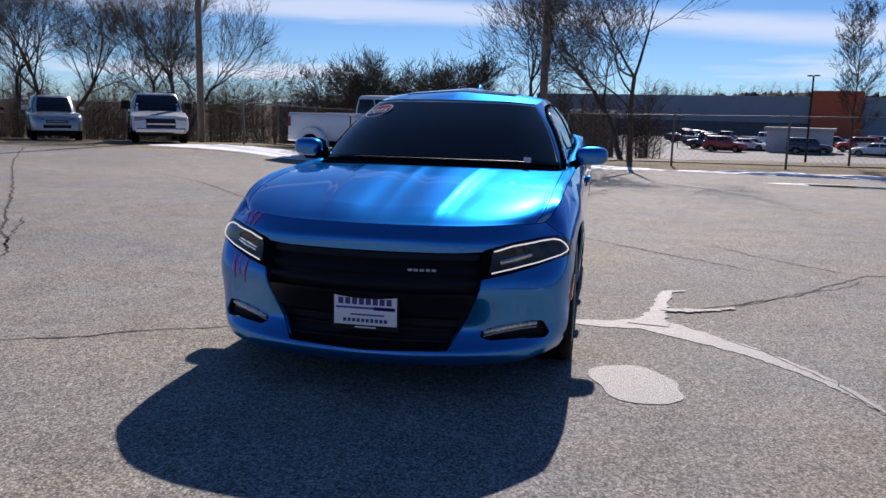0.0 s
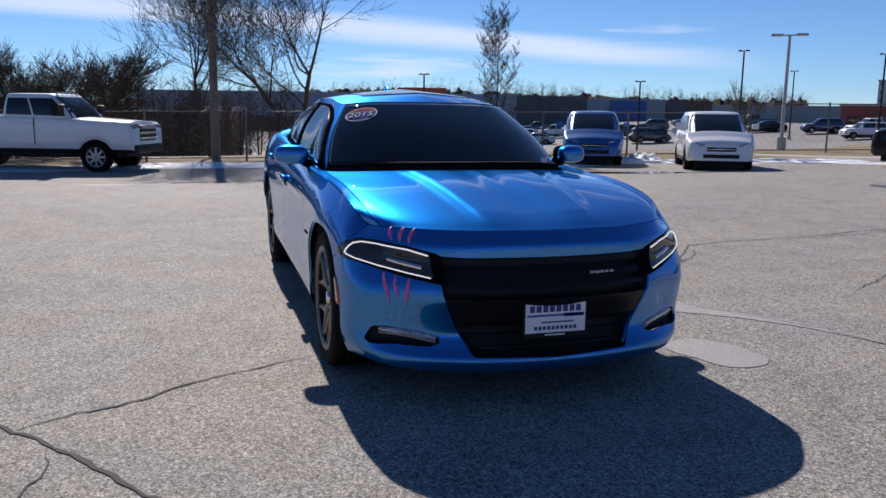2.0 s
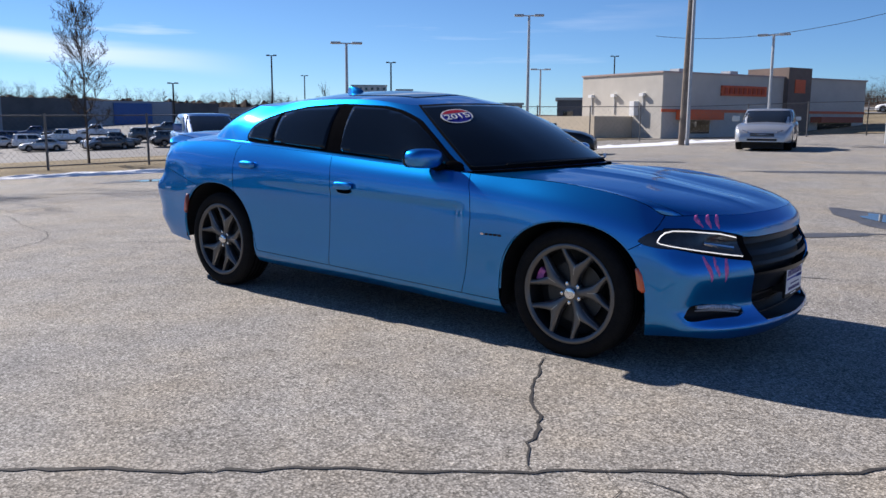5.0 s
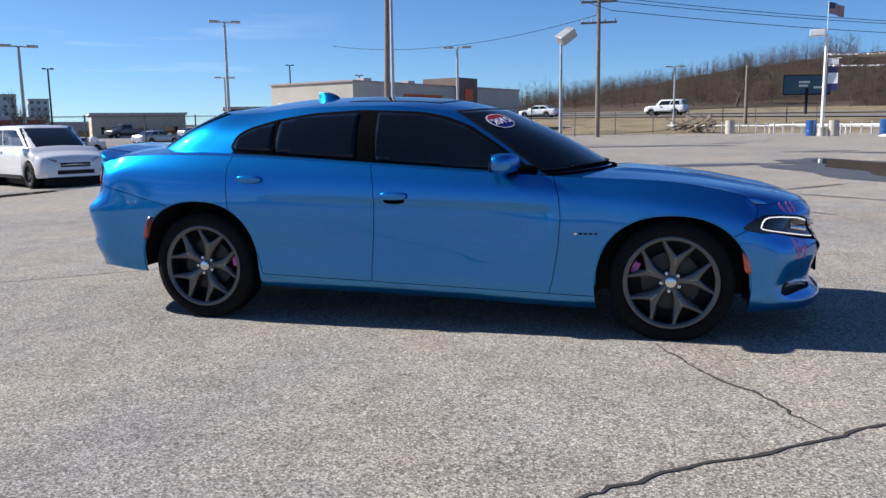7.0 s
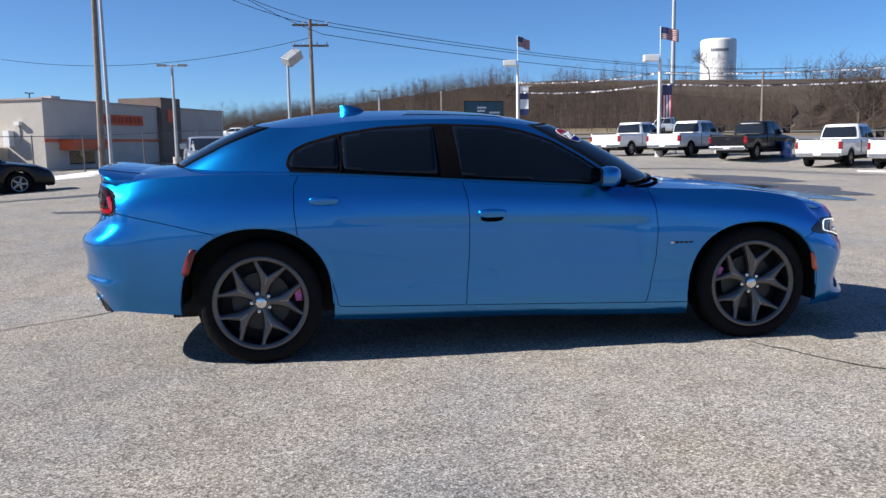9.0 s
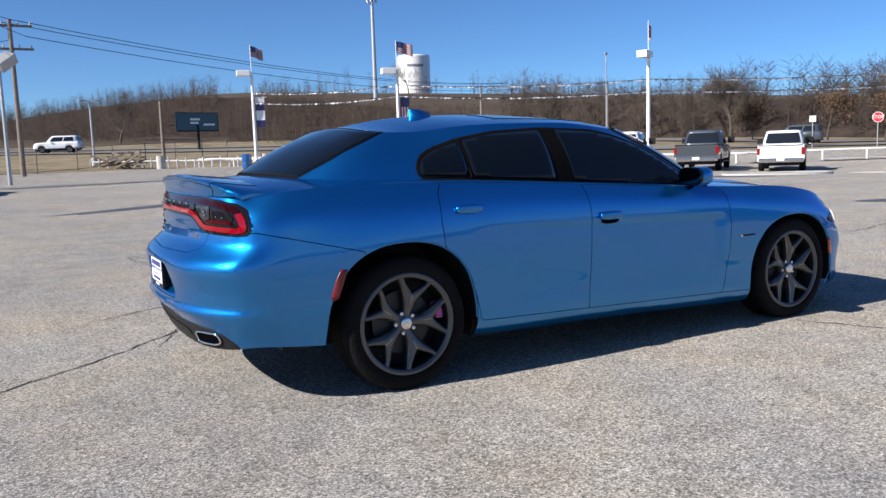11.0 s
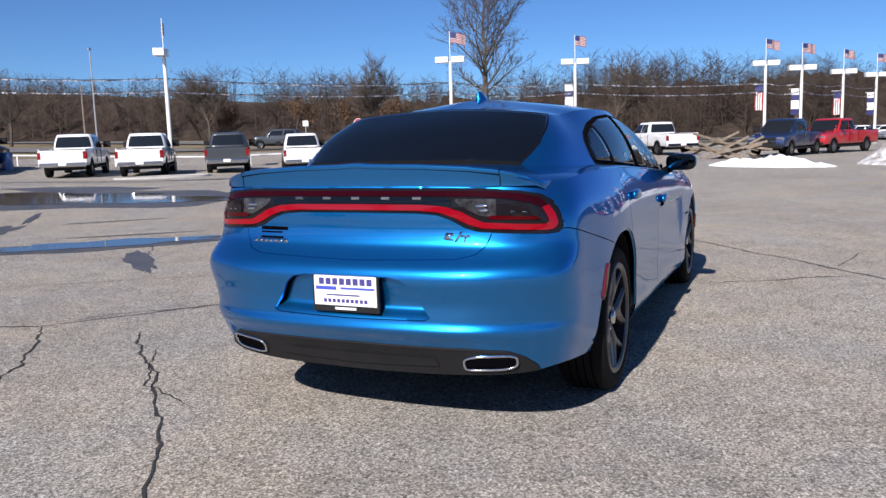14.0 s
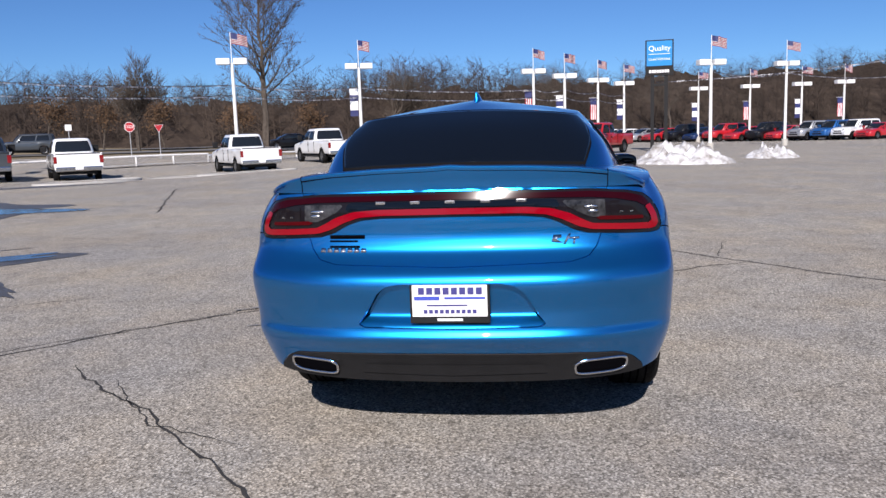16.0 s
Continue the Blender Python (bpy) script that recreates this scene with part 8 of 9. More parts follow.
skin_plate("reverse_light", RG, [(0.465, 1.005), (0.505, 0.985), (0.555, 0.962), (0.615, 0.960), (0.612, 1.030), (0.44, 1.032)], 'x', 0.002, shade("dim clear lamp", (0.035, 0.035, 0.038), 0.12, 0.0, vary=0.8, scale=26, spec=0.3), "clear reverse light", across=False)
skin_plate("lamp_shade", RG, [(0.635, 0.960), (0.775, 0.955), (0.77, 0.985), (0.72, 1.015), (0.635, 1.026)], 'x', 0.002, LENSTAIL, "smoked lamp glass", across=False)
skin_plate("lamp_seam", RG, [(0.618, 0.885), (0.625, 0.885), (0.625, 1.075), (0.618, 1.075)], 'x', 0.0045, GAP, across=False)
skin_plate("inner_bar", RG, [(0.58, 0.950), (0.77, 0.944), (0.768, 0.958), (0.575, 0.966)], 'x', 0.0040, LENSDARK, "dark red bar", across=False)
skin_plate("inner_bar", RG, [(0.64, 0.978), (0.768, 0.972), (0.766, 0.978), (0.64, 0.984)], 'x', 0.0046, CHROME, "thin bright bar", across=False)
for s in (1, -1):
    for y, z, w in ((0.555, 1.004, 0.030), (0.565, 0.986, 0.022)):
        part("lamp_reflector", pillow_soft(rear_x(y, z) - 0.004, s * y, z, 0.003, w, 0.006), CHROME, HERO, "bright lamp reflector", smooth=True)
for k in range(5):
    y = 0.285 - k * 0.142
    part("maker_letter", boxm(rear_x(y, 1.036) - 0.009, y - 0.02, 1.030, rear_x(y, 1.036) - 0.003, y + 0.02, 1.042, bevel=0.002), CHROME, HERO, "small bright letter block")


def on_tail(a, b, d):
    return (rear_x(a, b) - 0.001 - d, a, b)


for k in range(7):
    y = 0.545 - 0.029 * k
    plate_on("model_letter", [(y, 0.838), (y - 0.021, 0.838), (y - 0.023, 0.846), (y - 0.020, 0.855), (y - 0.001, 0.855)], on_tail, 0.004, CHROME, HERO, "small bright letter block")
for k, (w, h) in enumerate(((0.150, 0.016), (0.120, 0.007), (0.130, 0.009))):
    z = 0.908 - 0.0215 * k
    plate_on("dealer_decal", [(0.505, z), (0.505 - w, z), (0.505 - w, z - h), (0.505, z - h)], on_tail, 0.002, GAP, HERO, "small dark blue decal")
for poly in ([(-0.400, 0.868), (-0.408, 0.896), (-0.440, 0.896), (-0.440, 0.884), (-0.420, 0.878), (-0.446, 0.864), (-0.430, 0.864)], [(-0.446, 0.858), (-0.456, 0.858), (-0.478, 0.900), (-0.468, 0.900)], [(-0.470, 0.878), (-0.510, 0.878), (-0.510, 0.886), (-0.470, 0.886)], [(-0.484, 0.858), (-0.492, 0.858), (-0.496, 0.880), (-0.488, 0.880)]):
    plate_on("trim_mark", poly, on_tail, 0.004, CHROME, HERO, "bright trim mark")

# spoiler
_deck = DECK.reshape(-1, 3)


def spoiler():
    """A lip that grows out of the boot lid and runs out on the fenders."""
    bm = bmesh.new()
    n = 61
    rows, seams, line = [], [], []
    for i in range(n):
        v = -1 + 2 * i / (n - 1)
        y = 0.782 * v
        d = abs(y)
        xb = rear_x(min(d, 0.775), 1.072)
        top = float(np.interp(d, [0, 0.08, 0.3, 0.5, 0.62, 0.70, 0.75, 0.782], [1.184, 1.179, 1.174, 1.163, 1.149, 1.131, 1.112, 1.092]))
        xf = max(-2.205 - 0.02 * d, xb + 0.07)
        deck_z = near(_deck, 0, 1, 2, xf, d)
        low = min(1.080, top - 0.03)
        prof = [(xf, deck_z - 0.003), (xf + (xb - xf) * 0.4, deck_z + (top - deck_z) * 0.34), (xf + (xb - xf) * 0.75, deck_z + (top - deck_z) * 0.82), (xb + 0.004, top), (xb - 0.008, top - 0.004), (xb - 0.009, top - 0.014), (xb + 0.004, top - (top - low) * 0.5), (xb + 0.004, low)]
        rows.append([bm.verts.new((x, y, z)) for x, z in prof])
        if i in (6, 54):
            seams.append([(x, y, z + 0.0005) for x, z in prof])
        if 6 <= i <= 54:
            line.append((xb - 0.004, y, top - 0.020))
    for a, b in zip(rows, rows[1:]):
        for k in range(len(a) - 1):
            bm.faces.new((a[k], a[k + 1], b[k + 1], b[k]))
    bm.faces.new(rows[0])
    bm.faces.new(rows[-1][::-1])
    o = part("spoiler", bm, BLUE, HERO, "blue ducktail spoiler", smooth=True)
    es = o.modifiers.new("edges", 'EDGE_SPLIT')
    es.split_angle = radians(48)
    for seam in seams:
        part("spoiler_seam", tubem(seam, 0.0022, 5), GAP, o)
    # Thin black tube that paints the shadow line below the lip; no real joint.
    part("spoiler_line", tubem(line, 0.0035, 5), GAP, o)


spoiler()

# roof antenna fin
bm = bmesh.new()
rings = []
for t, h, w in ((0, 0.0, 0.030), (0, 0.014, 0.022), (0.3, 0.030, 0.014), (0.75, 0.044, 0.007), (1, 0.049, 0.003)):
    x0, x1 = -0.86 - 0.085 * t, -1.02
    rings.append([bm.verts.new(p) for p in ((x0, 0, 1.488 + h), ((x0 + x1) / 2, w, 1.488 + h), (x1, w * 0.5, 1.488 + h), (x1, -w * 0.5, 1.488 + h), ((x0 + x1) / 2, -w, 1.488 + h))])
for a, b in zip(rings, rings[1:]):
    for k in range(5):
        bm.faces.new((a[k], a[(k + 1) % 5], b[(k + 1) % 5], b[k]))
bm.faces.new(rings[-1])
part("antenna_fin", bm, BLUE, HERO, smooth=True)

# mirrors, handles, markers, badges
def pillow(cx, cy, cz, rx, ry, rz, e=2.6, nu=20, nv=12, shear=0.0):
    bm = bmesh.new()
    sg = lambda v, p: (abs(v) ** p) * (1 if v >= 0 else -1)
    rings = []
    for j in range(nv + 1):
        f = -math.pi / 2 + math.pi * j / nv
        ring = []
        for i in range(nu):
            t = i * math.tau / nu
            x, y, z = sg(math.cos(f), 2 / e) * sg(math.cos(t), 2 / e), sg(math.cos(f), 2 / e) * sg(math.sin(t), 2 / e), sg(math.sin(f), 2 / e)
            ring.append(bm.verts.new((cx + rx * x + shear * y, cy + ry * y, cz + rz * z)))
        rings.append(ring)
    for a, b in zip(rings, rings[1:]):
        for i in range(nu):
            bm.faces.new((a[i], a[(i + 1) % nu], b[(i + 1) % nu], b[i]))
    bmesh.ops.remove_doubles(bm, verts=bm.verts[:], dist=0.0005)
    return bm


for s in (1, -1):
    m = part("mirror", pillow(0.555, s * 0.965, 1.052, 0.075, 0.105, 0.060, 2.8, shear=-0.03 * s), BLUE, HERO, "body-coloured door mirror", smooth=True)
    part("mirror_glass", pillow(0.480, s * 0.965, 1.052, 0.012, 0.103, 0.058, 3.2), shade("mirror glass", (0.04, 0.042, 0.045), 0.03, 1.0), m, smooth=True)
    part("mirror_stalk", tubem([(0.60, s * 0.84, 0.985), (0.57, s * 0.89, 1.01), (0.565, s * 0.92, 1.03)], [0.03, 0.026, 0.028], 10), SATINBLACK, m)
    part("mirror_sail", pillow(0.66, s * (green_y(0.66, 1.0) + 0.008), 1.0, 0.075, 0.008, 0.035, 2.2), SATINBLACK, HERO, smooth=True)
    for x, z in ((-0.155, 0.858), (-1.145, 0.960)):
        y = side_y(x, z)
        cup = part("handle_cup", pillow(x, s * (y - 0.004), z - 0.030, 0.088, 0.009, 0.040, 2.4), BLUE, HERO, smooth=True)
        part("door_handle", pillow(x, s * (y + 0.018), z - 0.010, 0.086, 0.017, 0.026, 3.0), BLUE, HERO, "body-coloured door handle", smooth=True)
        # Near-black pad: the cup's shade put in as colour below the handle.
        part("handle_shadow_gap", pillow(x, s * (y + 0.003), z - 0.042, 0.070, 0.004, 0.020, 2.3), GAP, HERO, smooth=True)
    mk = [(1.918, 0.535), (1.932, 0.540), (1.955, 0.500), (1.972, 0.420), (1.958, 0.412), (1.935, 0.43)]
    plate_on("side_marker", mk, lambda a, b, d: (a, side_y(a, b) + 0.006 + d, b), 0.012, AMBER, HERO, "orange side marker", s)
    mk = [(-1.872, 0.690), (-1.905, 0.695), (-1.935, 0.64), (-1.962, 0.555), (-1.948, 0.535), (-1.922, 0.55)]
    plate_on("side_marker", mk, lambda a, b, d: (a, side_y(a, b) + 0.006 + d, b), 0.012, MARKRED, HERO, "red side marker", s)
    for k in range(5):
        x = 0.965 + k * 0.030
        part("fender_badge", boxm(x, s * (side_y(x, 0.632) + 0.002), 0.627, x + 0.020, s * (side_y(x, 0.632) + 0.005), 0.638), CHROME if k == 0 else BLACK, HERO, "small dark fender badge")
    # turned arch lips
    for poly, nm in ((ARCH_F, "arch_lip"), (ARCH_R, "arch_lip")):
        pts = []
        for a, b in poly[:33]:
            if b > 0.2:
                pts.append((a, s * (side_y(a, b) - 0.010), b))
        part(nm, tubem(pts, 0.007, 6), BLUE, HERO)

# underside and wheel housings
part("underbody", boxm(-1.07, -0.80, 0.205, 1.06, 0.80, 0.36), BLACK, HERO)
part("rear_floor", boxm(-2.38, -0.62, 0.33, -1.99, 0.62, 0.42), BLACK, HERO)
part("front_floor", boxm(1.97, -0.60, 0.20, 2.16, 0.60, 0.26), BLACK, HERO)
part("middle_floor", boxm(-2.1, -0.52, 0.22, 2.0, 0.52, 0.5), BLACK, HERO)
part("radiator_wall", boxm(2.00, -0.58, 0.24, 2.06, 0.58, 0.68), BLACK, HERO)
part("tail_wall", boxm(-2.30, -0.76, 0.34, -2.26, 0.76, 1.04), BLACK, HERO)
for poly in (ARCH_F, ARCH_R):
    for s in (1, -1):
        bm = bmesh.new()
        arc = [(a, b) for a, b in poly if b > (0.20 if a > 0 else 0.31)]
        arc.sort(key=lambda p: -math.atan2(p[1] - 0.17, p[0] - (1.530 if p[0] > 0 else -1.544)))
        o = [bm.verts.new((a, s * 0.905, b)) for a, b in arc]
        i = [bm.verts.new((a, s * 0.50, b)) for a, b in arc]
        for k in range(len(arc) - 1):
            bm.faces.new((o[k], o[k + 1], i[k + 1], i[k]))
        bm.faces.new(i)
        part("wheel_housing", bm, BLACK, HERO)

# exhaust tips
for s in (1, -1):
    oval = []
    for i in range(32):
        t = i * math.tau / 32
        c, d = math.cos(t), math.sin(t)
        oval.append((0.592 + 0.104 * abs(c) ** 0.55 * (1 if c >= 0 else -1), 0.365 + 0.008 * c + 0.031 * abs(d) ** 0.55 * (1 if d >= 0 else -1)))
    ring = [(rear_x(y, z) - 0.014, s * y, z) for y, z in oval]
    e = part("exhaust_tip", tubem(ring + ring[:2], 0.006, 8, False), CHROME, HERO, "bright oval exhaust tip", smooth=True)
    plate_on("exhaust_mouth", oval, lambda a, b, d: (rear_x(a, b) - 0.011 - d, a, b), 0.004, GAP, e, "", s, 0.02)
skin_plate("diffuser_ridge", RG, [(-0.1, 0.382), (0.36, 0.384), (0.40, 0.345), (-0.1, 0.330)], 'x', 0.010, GREYPLASTIC, "raised diffuser ridge")

# pink claw marks
for grp in (((0.600, 0.806, 0.635, 0.738), (0.640, 0.808, 0.672, 0.742), (0.685, 0.806, 0.706, 0.746)), ((0.640, 0.592, 0.660, 0.470), (0.690, 0.600, 0.700, 0.498), (0.735, 0.606, 0.738, 0.478))):
    for y0, z0, y1, z1 in grp:
        poly = []
        for i in range(9):
            t = i / 8
            w = 0.0085 * math.sin(math.pi * min(1, 0.10 + t * 0.90)) ** 0.9
            poly.append((y0 + (y1 - y0) * t + 0.008 * math.sin(3.4 * t + y0 * 10) - w, z0 + (z1 - z0) * t))
        for i in range(8, -1, -1):
            t = i / 8
            w = 0.0085 * math.sin(math.pi * min(1, 0.10 + t * 0.90)) ** 0.9
            poly.append((y0 + (y1 - y0) * t + 0.008 * math.sin(3.4 * t + y0 * 10) + w, z0 + (z1 - z0) * t))
        plate_on("claw_mark", poly, lambda a, b, d: (front_x(a, b) + 0.003 + d, a, b), 0.004, PINK, HERO, "pink vinyl claw mark", -1, 0.02)

# the year card behind the windshield's upper corner
c = min(range(k3), key=lambda q: abs(GREEN[GM * 3 // 4, q, 1] - 0.49))
j = min(range(GM), key=lambda q: abs(GREEN[q, c, 2] - 1.298))
p0 = Vector(GREEN[j, c])
du, dv = Vector(GREEN[j, c + 2]) - Vector(GREEN[j, c - 2]), Vector(GREEN[min(j + 2, GM - 1), c]) - Vector(GREEN[j - 2, c])
for v in (p0, du, dv):
    v.y *= -1
du.normalize()
du = -du if du.y < 0 else du
nn = du.cross(dv).normalized()
nn = nn if nn.x > 0 else -nn
dv = nn.cross(du).normalized()
M = Matrix((du, dv, nn)).transposed().to_4x4()
M.translation = p0 + nn * 0.010
card = empty("year_sticker", M @ pose(0, 0, 0, 0, 0, 6), "blue and red shield sticker with the year on the windshield", "sticker")


def shield(name, k, z, mat, top=1.0, bot=-1.0):
    bm = bmesh.new()
    pts = []
    for i in range(40):
        t = i * math.tau / 40
        x, y = 0.108 * k * abs(math.cos(t)) ** 0.85 * (1 if math.cos(t) >= 0 else -1), 0.088 * k * math.sin(t)
        y = max(min(y, 0.088 * top), 0.088 * bot)
        pts.append((x, y))
    a = [bm.verts.new((x, y, z)) for x, y in pts]
    b = [bm.verts.new((x, y, z - 0.0015)) for x, y in pts]
    bm.faces.new(a)
    for i in range(40):
        bm.faces.new((a[i], a[(i + 1) % 40], b[(i + 1) % 40], b[i]))
    return part(name, bm, mat, card)


STICKERWHITE = shade("sticker white", (0.6, 0.6, 0.6), 0.9, spec=0.05)
shield("border", 1.0, 0.0, STICKERWHITE)
shield("blue_field", 0.9, 0.001, shade("sticker blue", (0.015, 0.02, 0.20), 0.9, spec=0.05), top=0.32)
shield("red_field", 0.9, 0.0012, shade("sticker red", (0.32, 0.02, 0.045), 0.9, spec=0.05), bot=0.42)
text_on(card, "2015", 0.088, 0, -0.012, 0.0035, STICKERWHITE, (0, 0, 0))
tagm = part("window_label", boxm(0, 0, 0, 0.001, 0.045, 0.03), WHITE, HERO, "small pale label")
tagm.location = (0.96, 0.56, 1.02)


# wheels
def sport_wheel(x, y, z, s, R=0.362):
    w = new("wheel")
    w.parent = HERO
    w.matrix_local = Matrix.Translation((x, y, z)) @ (Matrix() if s > 0 else Matrix.Rotation(math.pi, 4, 'Z'))
    # built with its face towards +y
    bm = bmesh.new()
    lathe(bm, [(0.262, -0.115), (0.300, -0.122), (0.335, -0.118), (0.352, -0.104), (R, -0.085), (R, 0.085), (0.352, 0.104), (0.335, 0.118), (0.300, 0.122), (0.272, 0.112)], 64, 'y', True)
    t = part("tyre", bm, RUBBER, w, smooth=True)
    grooves = bmesh.new()
    for yy in (-0.055, -0.018, 0.018, 0.055):
        lathe(grooves, [(R + 0.0008, yy - 0.004), (R + 0.0008, yy + 0.004)], 48, 'y')
    part("tread_groove", grooves, GAP, t)
    sip = bmesh.new()
    for k in range(90):
        a = k * math.tau / 90
        for y0, y1, lean in ((0.062, 0.106, 0.02), (-0.106, -0.062, -0.02)):
            pts = []
            for yy in (y0, y1):
                rr = R + 0.0012 if abs(yy) < 0.086 else 0.3515
                for da in (-0.006, 0.006):
                    aa = a + da + lean * (yy - y0) / 0.044
                    pts.append(sip.verts.new((rr * math.cos(aa), yy, rr * math.sin(aa))))
            sip.faces.new((pts[0], pts[1], pts[3], pts[2]))
    tagged(part("tread_sipe", sip, GAP, t), kind="stuff")
    bm = bmesh.new()
    lathe(bm, [(0.276, 0.113), (0.270, 0.118), (0.262, 0.114), (0.254, 0.095), (0.246, 0.03), (0.244, -0.10)], 64, 'y')
    rim = part("rim", bm, BLACK, w, "dark alloy rim barrel", smooth=True)
    bm = bmesh.new()
    lathe(bm, [(0.277, 0.114), (0.2705, 0.1200), (0.2580, 0.1175), (0.2480, 0.1060)], 64, 'y')
    part("rim_edge", bm, RIMDARK, rim, "machined bright edge", smooth=True)
    for k in range(5):
        a0 = math.pi / 2 + (0.175 if x > 0 else 0.262) + k * math.tau / 5
        outer = resample([(0.030, 0.021, 0.076), (0.060, 0.024, 0.080), (0.090, 0.029, 0.086), (0.120, 0.037, 0.092), (0.150, 0.051, 0.097), (0.180, 0.070, 0.102), (0.210, 0.089, 0.106), (0.235, 0.105, 0.109), (0.248, 0.116, 0.111), (0.253, 0.132, 0.112)], 22)
        inner = resample([(0.030, 0.0, 0.078), (0.080, 0.0, 0.087), (0.125, 0.0, 0.096), (0.158, 0.0, 0.100), (0.168, 0.005, 0.102), (0.177, 0.016, 0.103), (0.193, 0.033, 0.105), (0.212, 0.053, 0.107), (0.232, 0.070, 0.109), (0.248, 0.076, 0.111), (0.262, 0.067, 0.112)], 22)
        bm = bmesh.new()
        c, s_ = math.cos(a0), math.sin(a0)
        cross = [0.0, 0.06, 0.16, 0.35, 0.55, 0.76, 0.90, 0.97, 1.0]
        for side in (1, -1):
            grid = []
            for i, (p, q) in enumerate(zip(inner, outer)):
                cut = smooth01((p[0] - 0.150) / 0.02)
                row = []
                for u in cross:
                    r_, t_, h_ = (p[n_] + (q[n_] - p[n_]) * u for n_ in range(3))
                    drop = 0.016 * u ** 5 + cut * 0.012 * (1 - u) ** 5
                    row.append((r_, side * t_, h_ - drop))
                row.append((q[0], side * q[1], q[2] - 0.046))
                row.insert(0, (p[0], side * p[1], p[2] - 0.046 * cut))
                grid.append([bm.verts.new((c * r_ - s_ * t_, h_, s_ * r_ + c * t_)) for r_, t_, h_ in row])
            for r0, r1 in zip(grid, grid[1:]):
                for n_ in range(len(r0) - 1):
                    quad = (r0[n_], r0[n_ + 1], r1[n_ + 1], r1[n_])
                    f = bm.faces.new(quad if side > 0 else quad[::-1])
                    f.material_index = 1 if n_ in (1, 7, 8) and r0[1].co.y > 0.09 else 0
        bmesh.ops.remove_doubles(bm, verts=bm.verts, dist=1e-5)
        bmesh.ops.recalc_face_normals(bm, faces=bm.faces)
        part("spoke", bm, [RIMDARK, RIMCUT], w, "dark grey spoke with brighter edges", smooth=True)
    bm = bmesh.new()
    lathe(bm, [(0.066, 0.040), (0.062, 0.072), (0.044, 0.078), (0.033, 0.080)], 32, 'y')
    part("hub", bm, RIMDARK, w, smooth=True)
    bm = bmesh.new()
    lathe(bm, [(0.034, 0.085), (0.033, 0.098), (0.026, 0.101), (0.001, 0.102)], 28, 'y')
    part("center_cap", bm, CHROME, w, "bright centre cap", smooth=True)
    for k in range(5):
        a = math.pi / 2 + (0.175 if x > 0 else 0.262) + (k + 0.5) * math.tau / 5
        bm = bmesh.new()
        lathe(bm, [(0.010, 0.05), (0.010, 0.082), (0.001, 0.084)], 8, 'y')
        nut = part("lug_nut", bm, CHROME, w)
        nut.location = (0.056 * math.cos(a), 0, 0.056 * math.sin(a))
    bm = bmesh.new()
    lathe(bm, [(0.04, 0.03), (0.172, 0.03), (0.172, 0.002), (0.04, 0.002)], 40, 'y', True)
    part("brake_disc", bm, STEEL, w, smooth=False)
    bm = bmesh.new()
    lathe(bm, [(0.245, -0.02), (0.04, -0.02)], 40, 'y')
    part("dust_shield", bm, BLACK, w)
    bm = bmesh.new()
    a_c = math.pi * 0.9 if x > 0 else math.pi * 0.06
    pts_o, pts_i = [], []
    for i in range(9):
        a = a_c + (i / 8 - 0.5) * 0.42
        a = math.pi - a if s < 0 else a
        pts_o.append((0.238 * math.cos(a), 0.238 * math.sin(a)))
        pts_i.append((0.198 * math.cos(a), 0.198 * math.sin(a)))
    prism(bm, pts_o + pts_i[::-1], 0.012, 0.062, 0.008, 2)
    part("brake_caliper", bm, PINK, w, "pink brake caliper")
    return w


for s in (1, -1):
    sport_wheel(1.530, s * 0.800, 0.348, s)
    sport_wheel(-1.530, s * 0.800, 0.360, s)

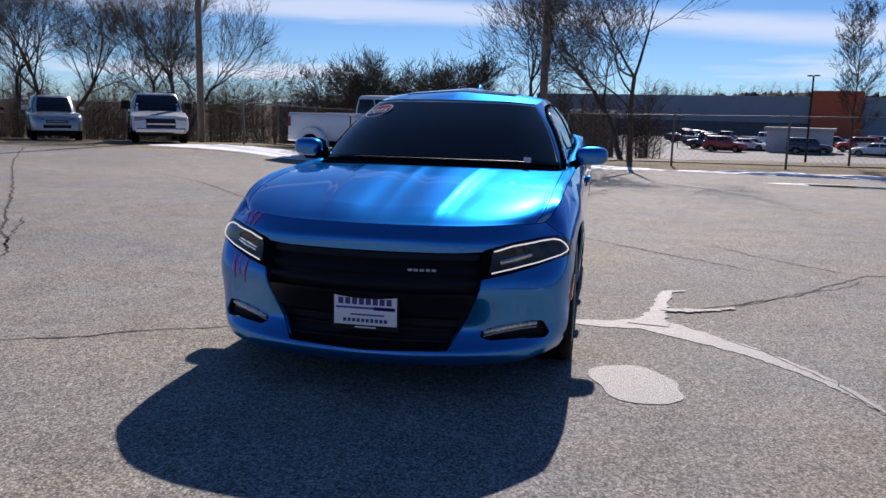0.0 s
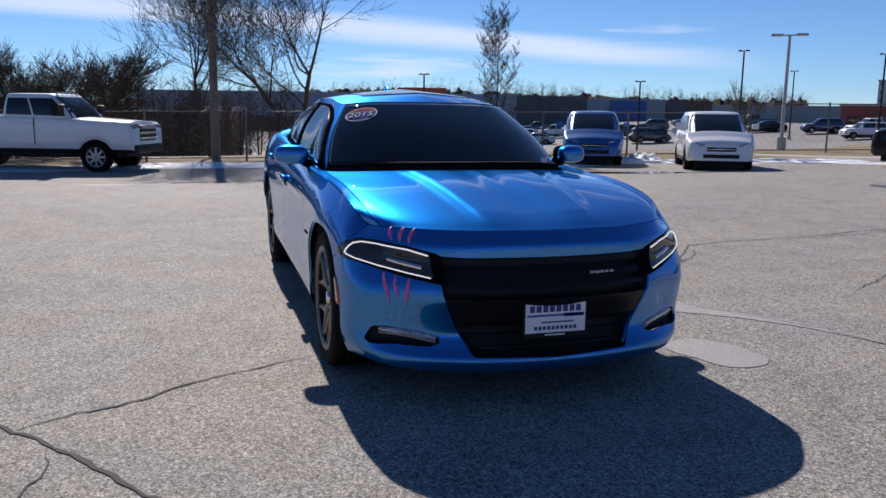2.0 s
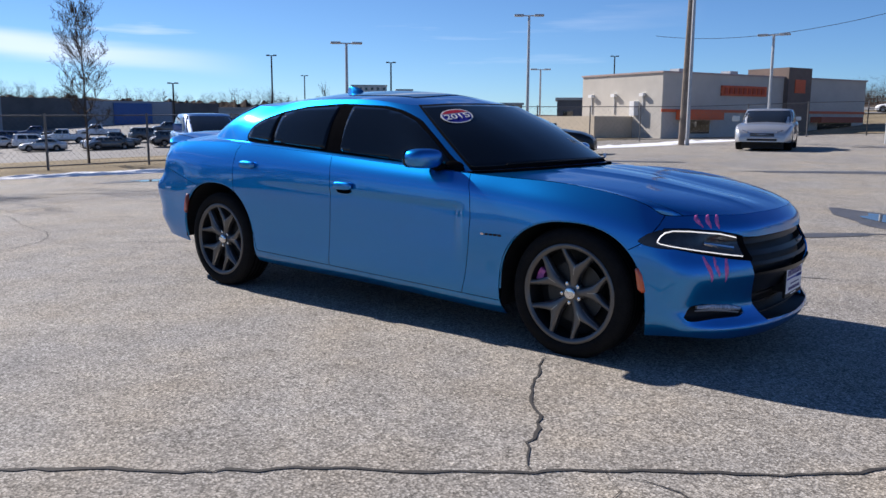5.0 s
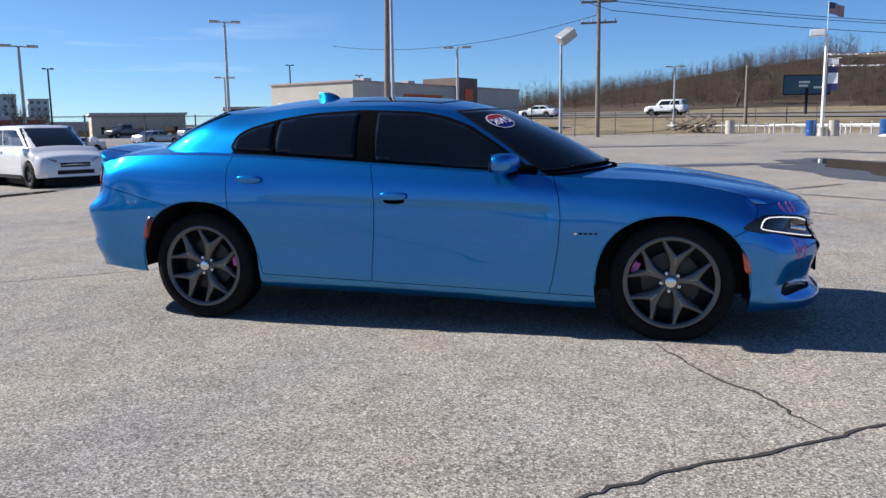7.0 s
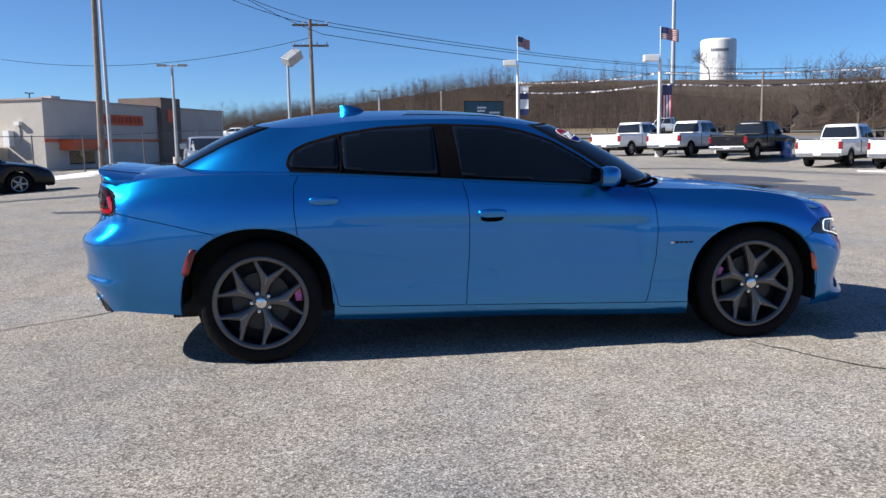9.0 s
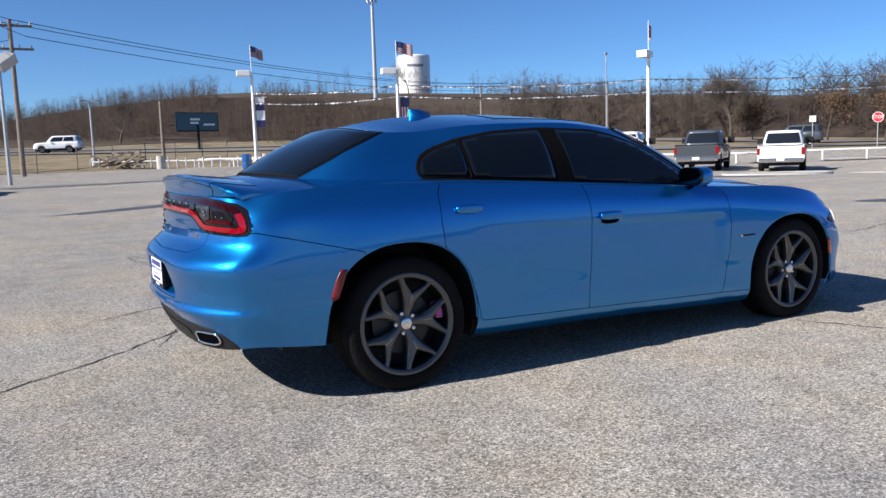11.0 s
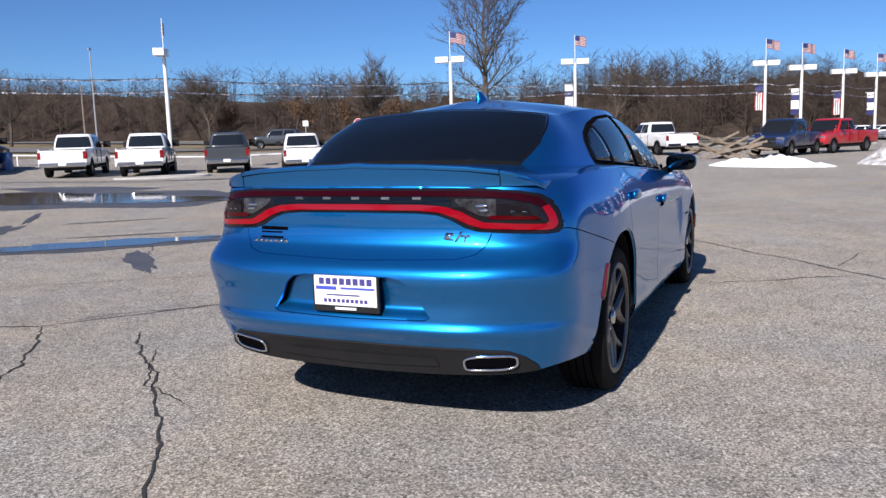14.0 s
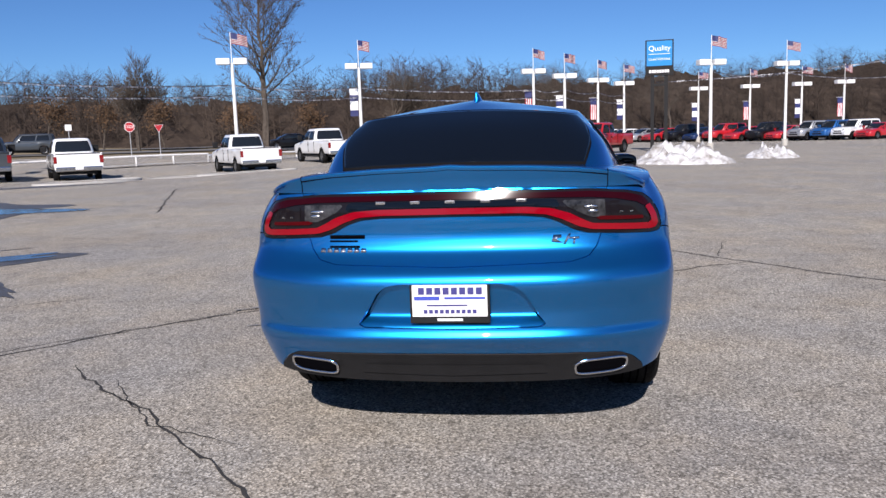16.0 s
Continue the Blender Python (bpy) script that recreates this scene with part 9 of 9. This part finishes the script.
# ---- cracks and paint on the lot ----
CRACKS = {
    0.014: [[(1.44, -1.0), (1.56, -1.3), (1.68, -1.56), (1.90, -1.82), (2.03, -2.07), (2.17, -2.29)],
            [(-4.3, -0.45), (-3.96, -0.05), (-3.66, 0.2), (-3.36, 0.47), (-3.09, 0.66), (-2.92, 0.82), (-2.69, 1.02), (-2.42, 1.26), (-2.15, 1.50), (-1.98, 1.74), (-1.71, 2.06), (-1.32, 2.44)],
            [(-1.95, 6.6), (-1.91, 5.94), (-1.74, 5.15), (-1.64, 4.48), (-1.6, 3.89), (-1.43, 3.28), (-1.18, 3.08), (-0.78, 2.79), (-0.39, 2.47), (-0.05, 2.09), (0.31, 1.64)],
            [(-1.43, 3.26), (-2.07, 2.64), (-2.49, 2.33), (-2.85, 2.10)]],
    0.019: [[(-2.2, -5.4), (-0.6, -4.35), (0.5, -3.60), (1.18, -3.09), (1.52, -2.79), (1.81, -2.54), (2.17, -2.29), (2.39, -2.12), (2.63, -1.95), (3.05, -1.64), (3.7, -1.08), (4.6, -0.32), (5.3, 0.30), (7.2, 1.7)]],
    0.009: [[(2.39, -2.12), (2.60, -2.10), (2.95, -2.22), (3.7, -2.42)], [(2.39, -2.13), (2.5, -2.24), (2.6, -2.5)],
            [(-2.53, 0.89), (-2.29, 1.46), (-1.6, 2.0)], 
            [(0.85, 1.72), (1.2, 1.99), (1.51, 2.16), (1.83, 2.29), (2.25, 2.40), (3.4, 2.75), (5.2, 3.1)],
            [(-1.47, 7.33), (-1.03, 7.89), (-0.22, 8.48), (0.59, 9.03)], [(3.4, 5.0), (4.5, 4.3), (6.0, 3.9)],
            [(-1.62, 4.08), (-1.59, 4.84), (-1.73, 5.88), (-1.89, 6.86)],
            [(-1.89, 6.86), (-0.9, 5.9), (-0.27, 5.0), (0.3, 4.1), (0.8, 3.33)], [(0.93, 4.42), (1.6, 5.12), (2.6, 5.9)],
            [(0.31, 1.53), (0.14, 2.0), (-0.42, 2.49), (-0.93, 3.03), (-1.31, 3.29)],
            [(-7.68, 0.12), (-6.19, -0.26), (-5.35, -0.39), (-4.84, -0.77), (-4.51, -1.32)]],
    0.018: [[(-10.6, -8.8), (-8.0, -6.4), (-5.2, -4.2), (-4.57, -3.54)], [(-12, 0.5), (-9, 1.8), (-6, 4.2)], [(6.5, 2.0), (9, 2.6), (12.5, 2.2)]],
    0.030: [[(-17, -17), (-11, -12.6), (-5, -7.8), (-1.5, -5.1), (-0.3, -4.15)], [(8, 6.5), (14, 9), (20, 9.5)], [(-8, 13), (0, 14.5), (9, 13.2), (18, 15)]],
}
_seed = 0
for _w, _runs in CRACKS.items():
    for _run in _runs:
        _seed += 1
        crack(_run, _w * 0.85, _seed)


def paint_run(pts, widths, seed, label):
    """Smooth pale sealer that ran along a crack."""
    rnd = random.Random(seed)
    c = curve([(x, y, 0) for x, y in pts], 90)
    t = np.linspace(0, 1, 90)
    w = np.interp(t, np.linspace(0, 1, len(widths)), widths)
    verts, faces = [], []
    a = b = 0.0
    for i in range(90):
        d = c[min(i + 1, 89)] - c[max(i - 1, 0)]
        d /= np.linalg.norm(d)
        a, b = 0.7 * a + rnd.gauss(0, 0.007), 0.7 * b + rnd.gauss(0, 0.007)
        for s, o in ((1, a), (0.3, 0), (-0.3, 0), (-1, b)):
            verts.append((c[i][0] - d[1] * (w[i] * s / 2 + o), c[i][1] + d[0] * (w[i] * s / 2 + o), 0.0035 + 0.004 * (seed - 1)))
    for i in range(89):
        for k in range(3):
            faces.append((4 * i + k, 4 * i + k + 1, 4 * i + 5 + k, 4 * i + 4 + k))
    tagged(from_arrays("spilt_sealer", verts, faces, SEALER), label, "sealer mark", "sealer on the lot", "structure")


paint_run([(0.79, 0.72), (0.80, 0.98), (0.79, 1.18), (0.74, 1.36), (0.86, 1.55), (0.99, 1.71), (1.21, 1.93), (1.43, 2.09), (1.68, 2.23), (2.08, 2.36)], [0.08, 0.14, 0.20, 0.28, 0.24, 0.17, 0.13, 0.10, 0.07, 0.05], 1, "branching pale sealer spilt along a crack")
paint_run([(0.76, 1.38), (0.52, 1.42), (0.24, 1.48), (-0.07, 1.54), (-0.28, 1.59), (-0.36, 1.72)], [0.24, 0.16, 0.10, 0.09, 0.08, 0.03], 2, "pale sealer branch spilt on the asphalt")
paint_run([(0.32, 1.48), (0.29, 1.70), (0.14, 2.0)], [0.08, 0.06, 0.02], 3, "thin pale sealer branch on the asphalt")
blotch("spilt_sealer", 1.93, 1.25, 0.30, 0.21, 25, SEALER, "round pale sealer spot on the asphalt", "sealer mark", 4, 0.0035, 0.14)
blotch("stall_line", -12.2, -3.2, 0.9, 0.10, 70, ROADWHITE, "worn white stall line", "paint mark", 5, 0.0035, 0.1)
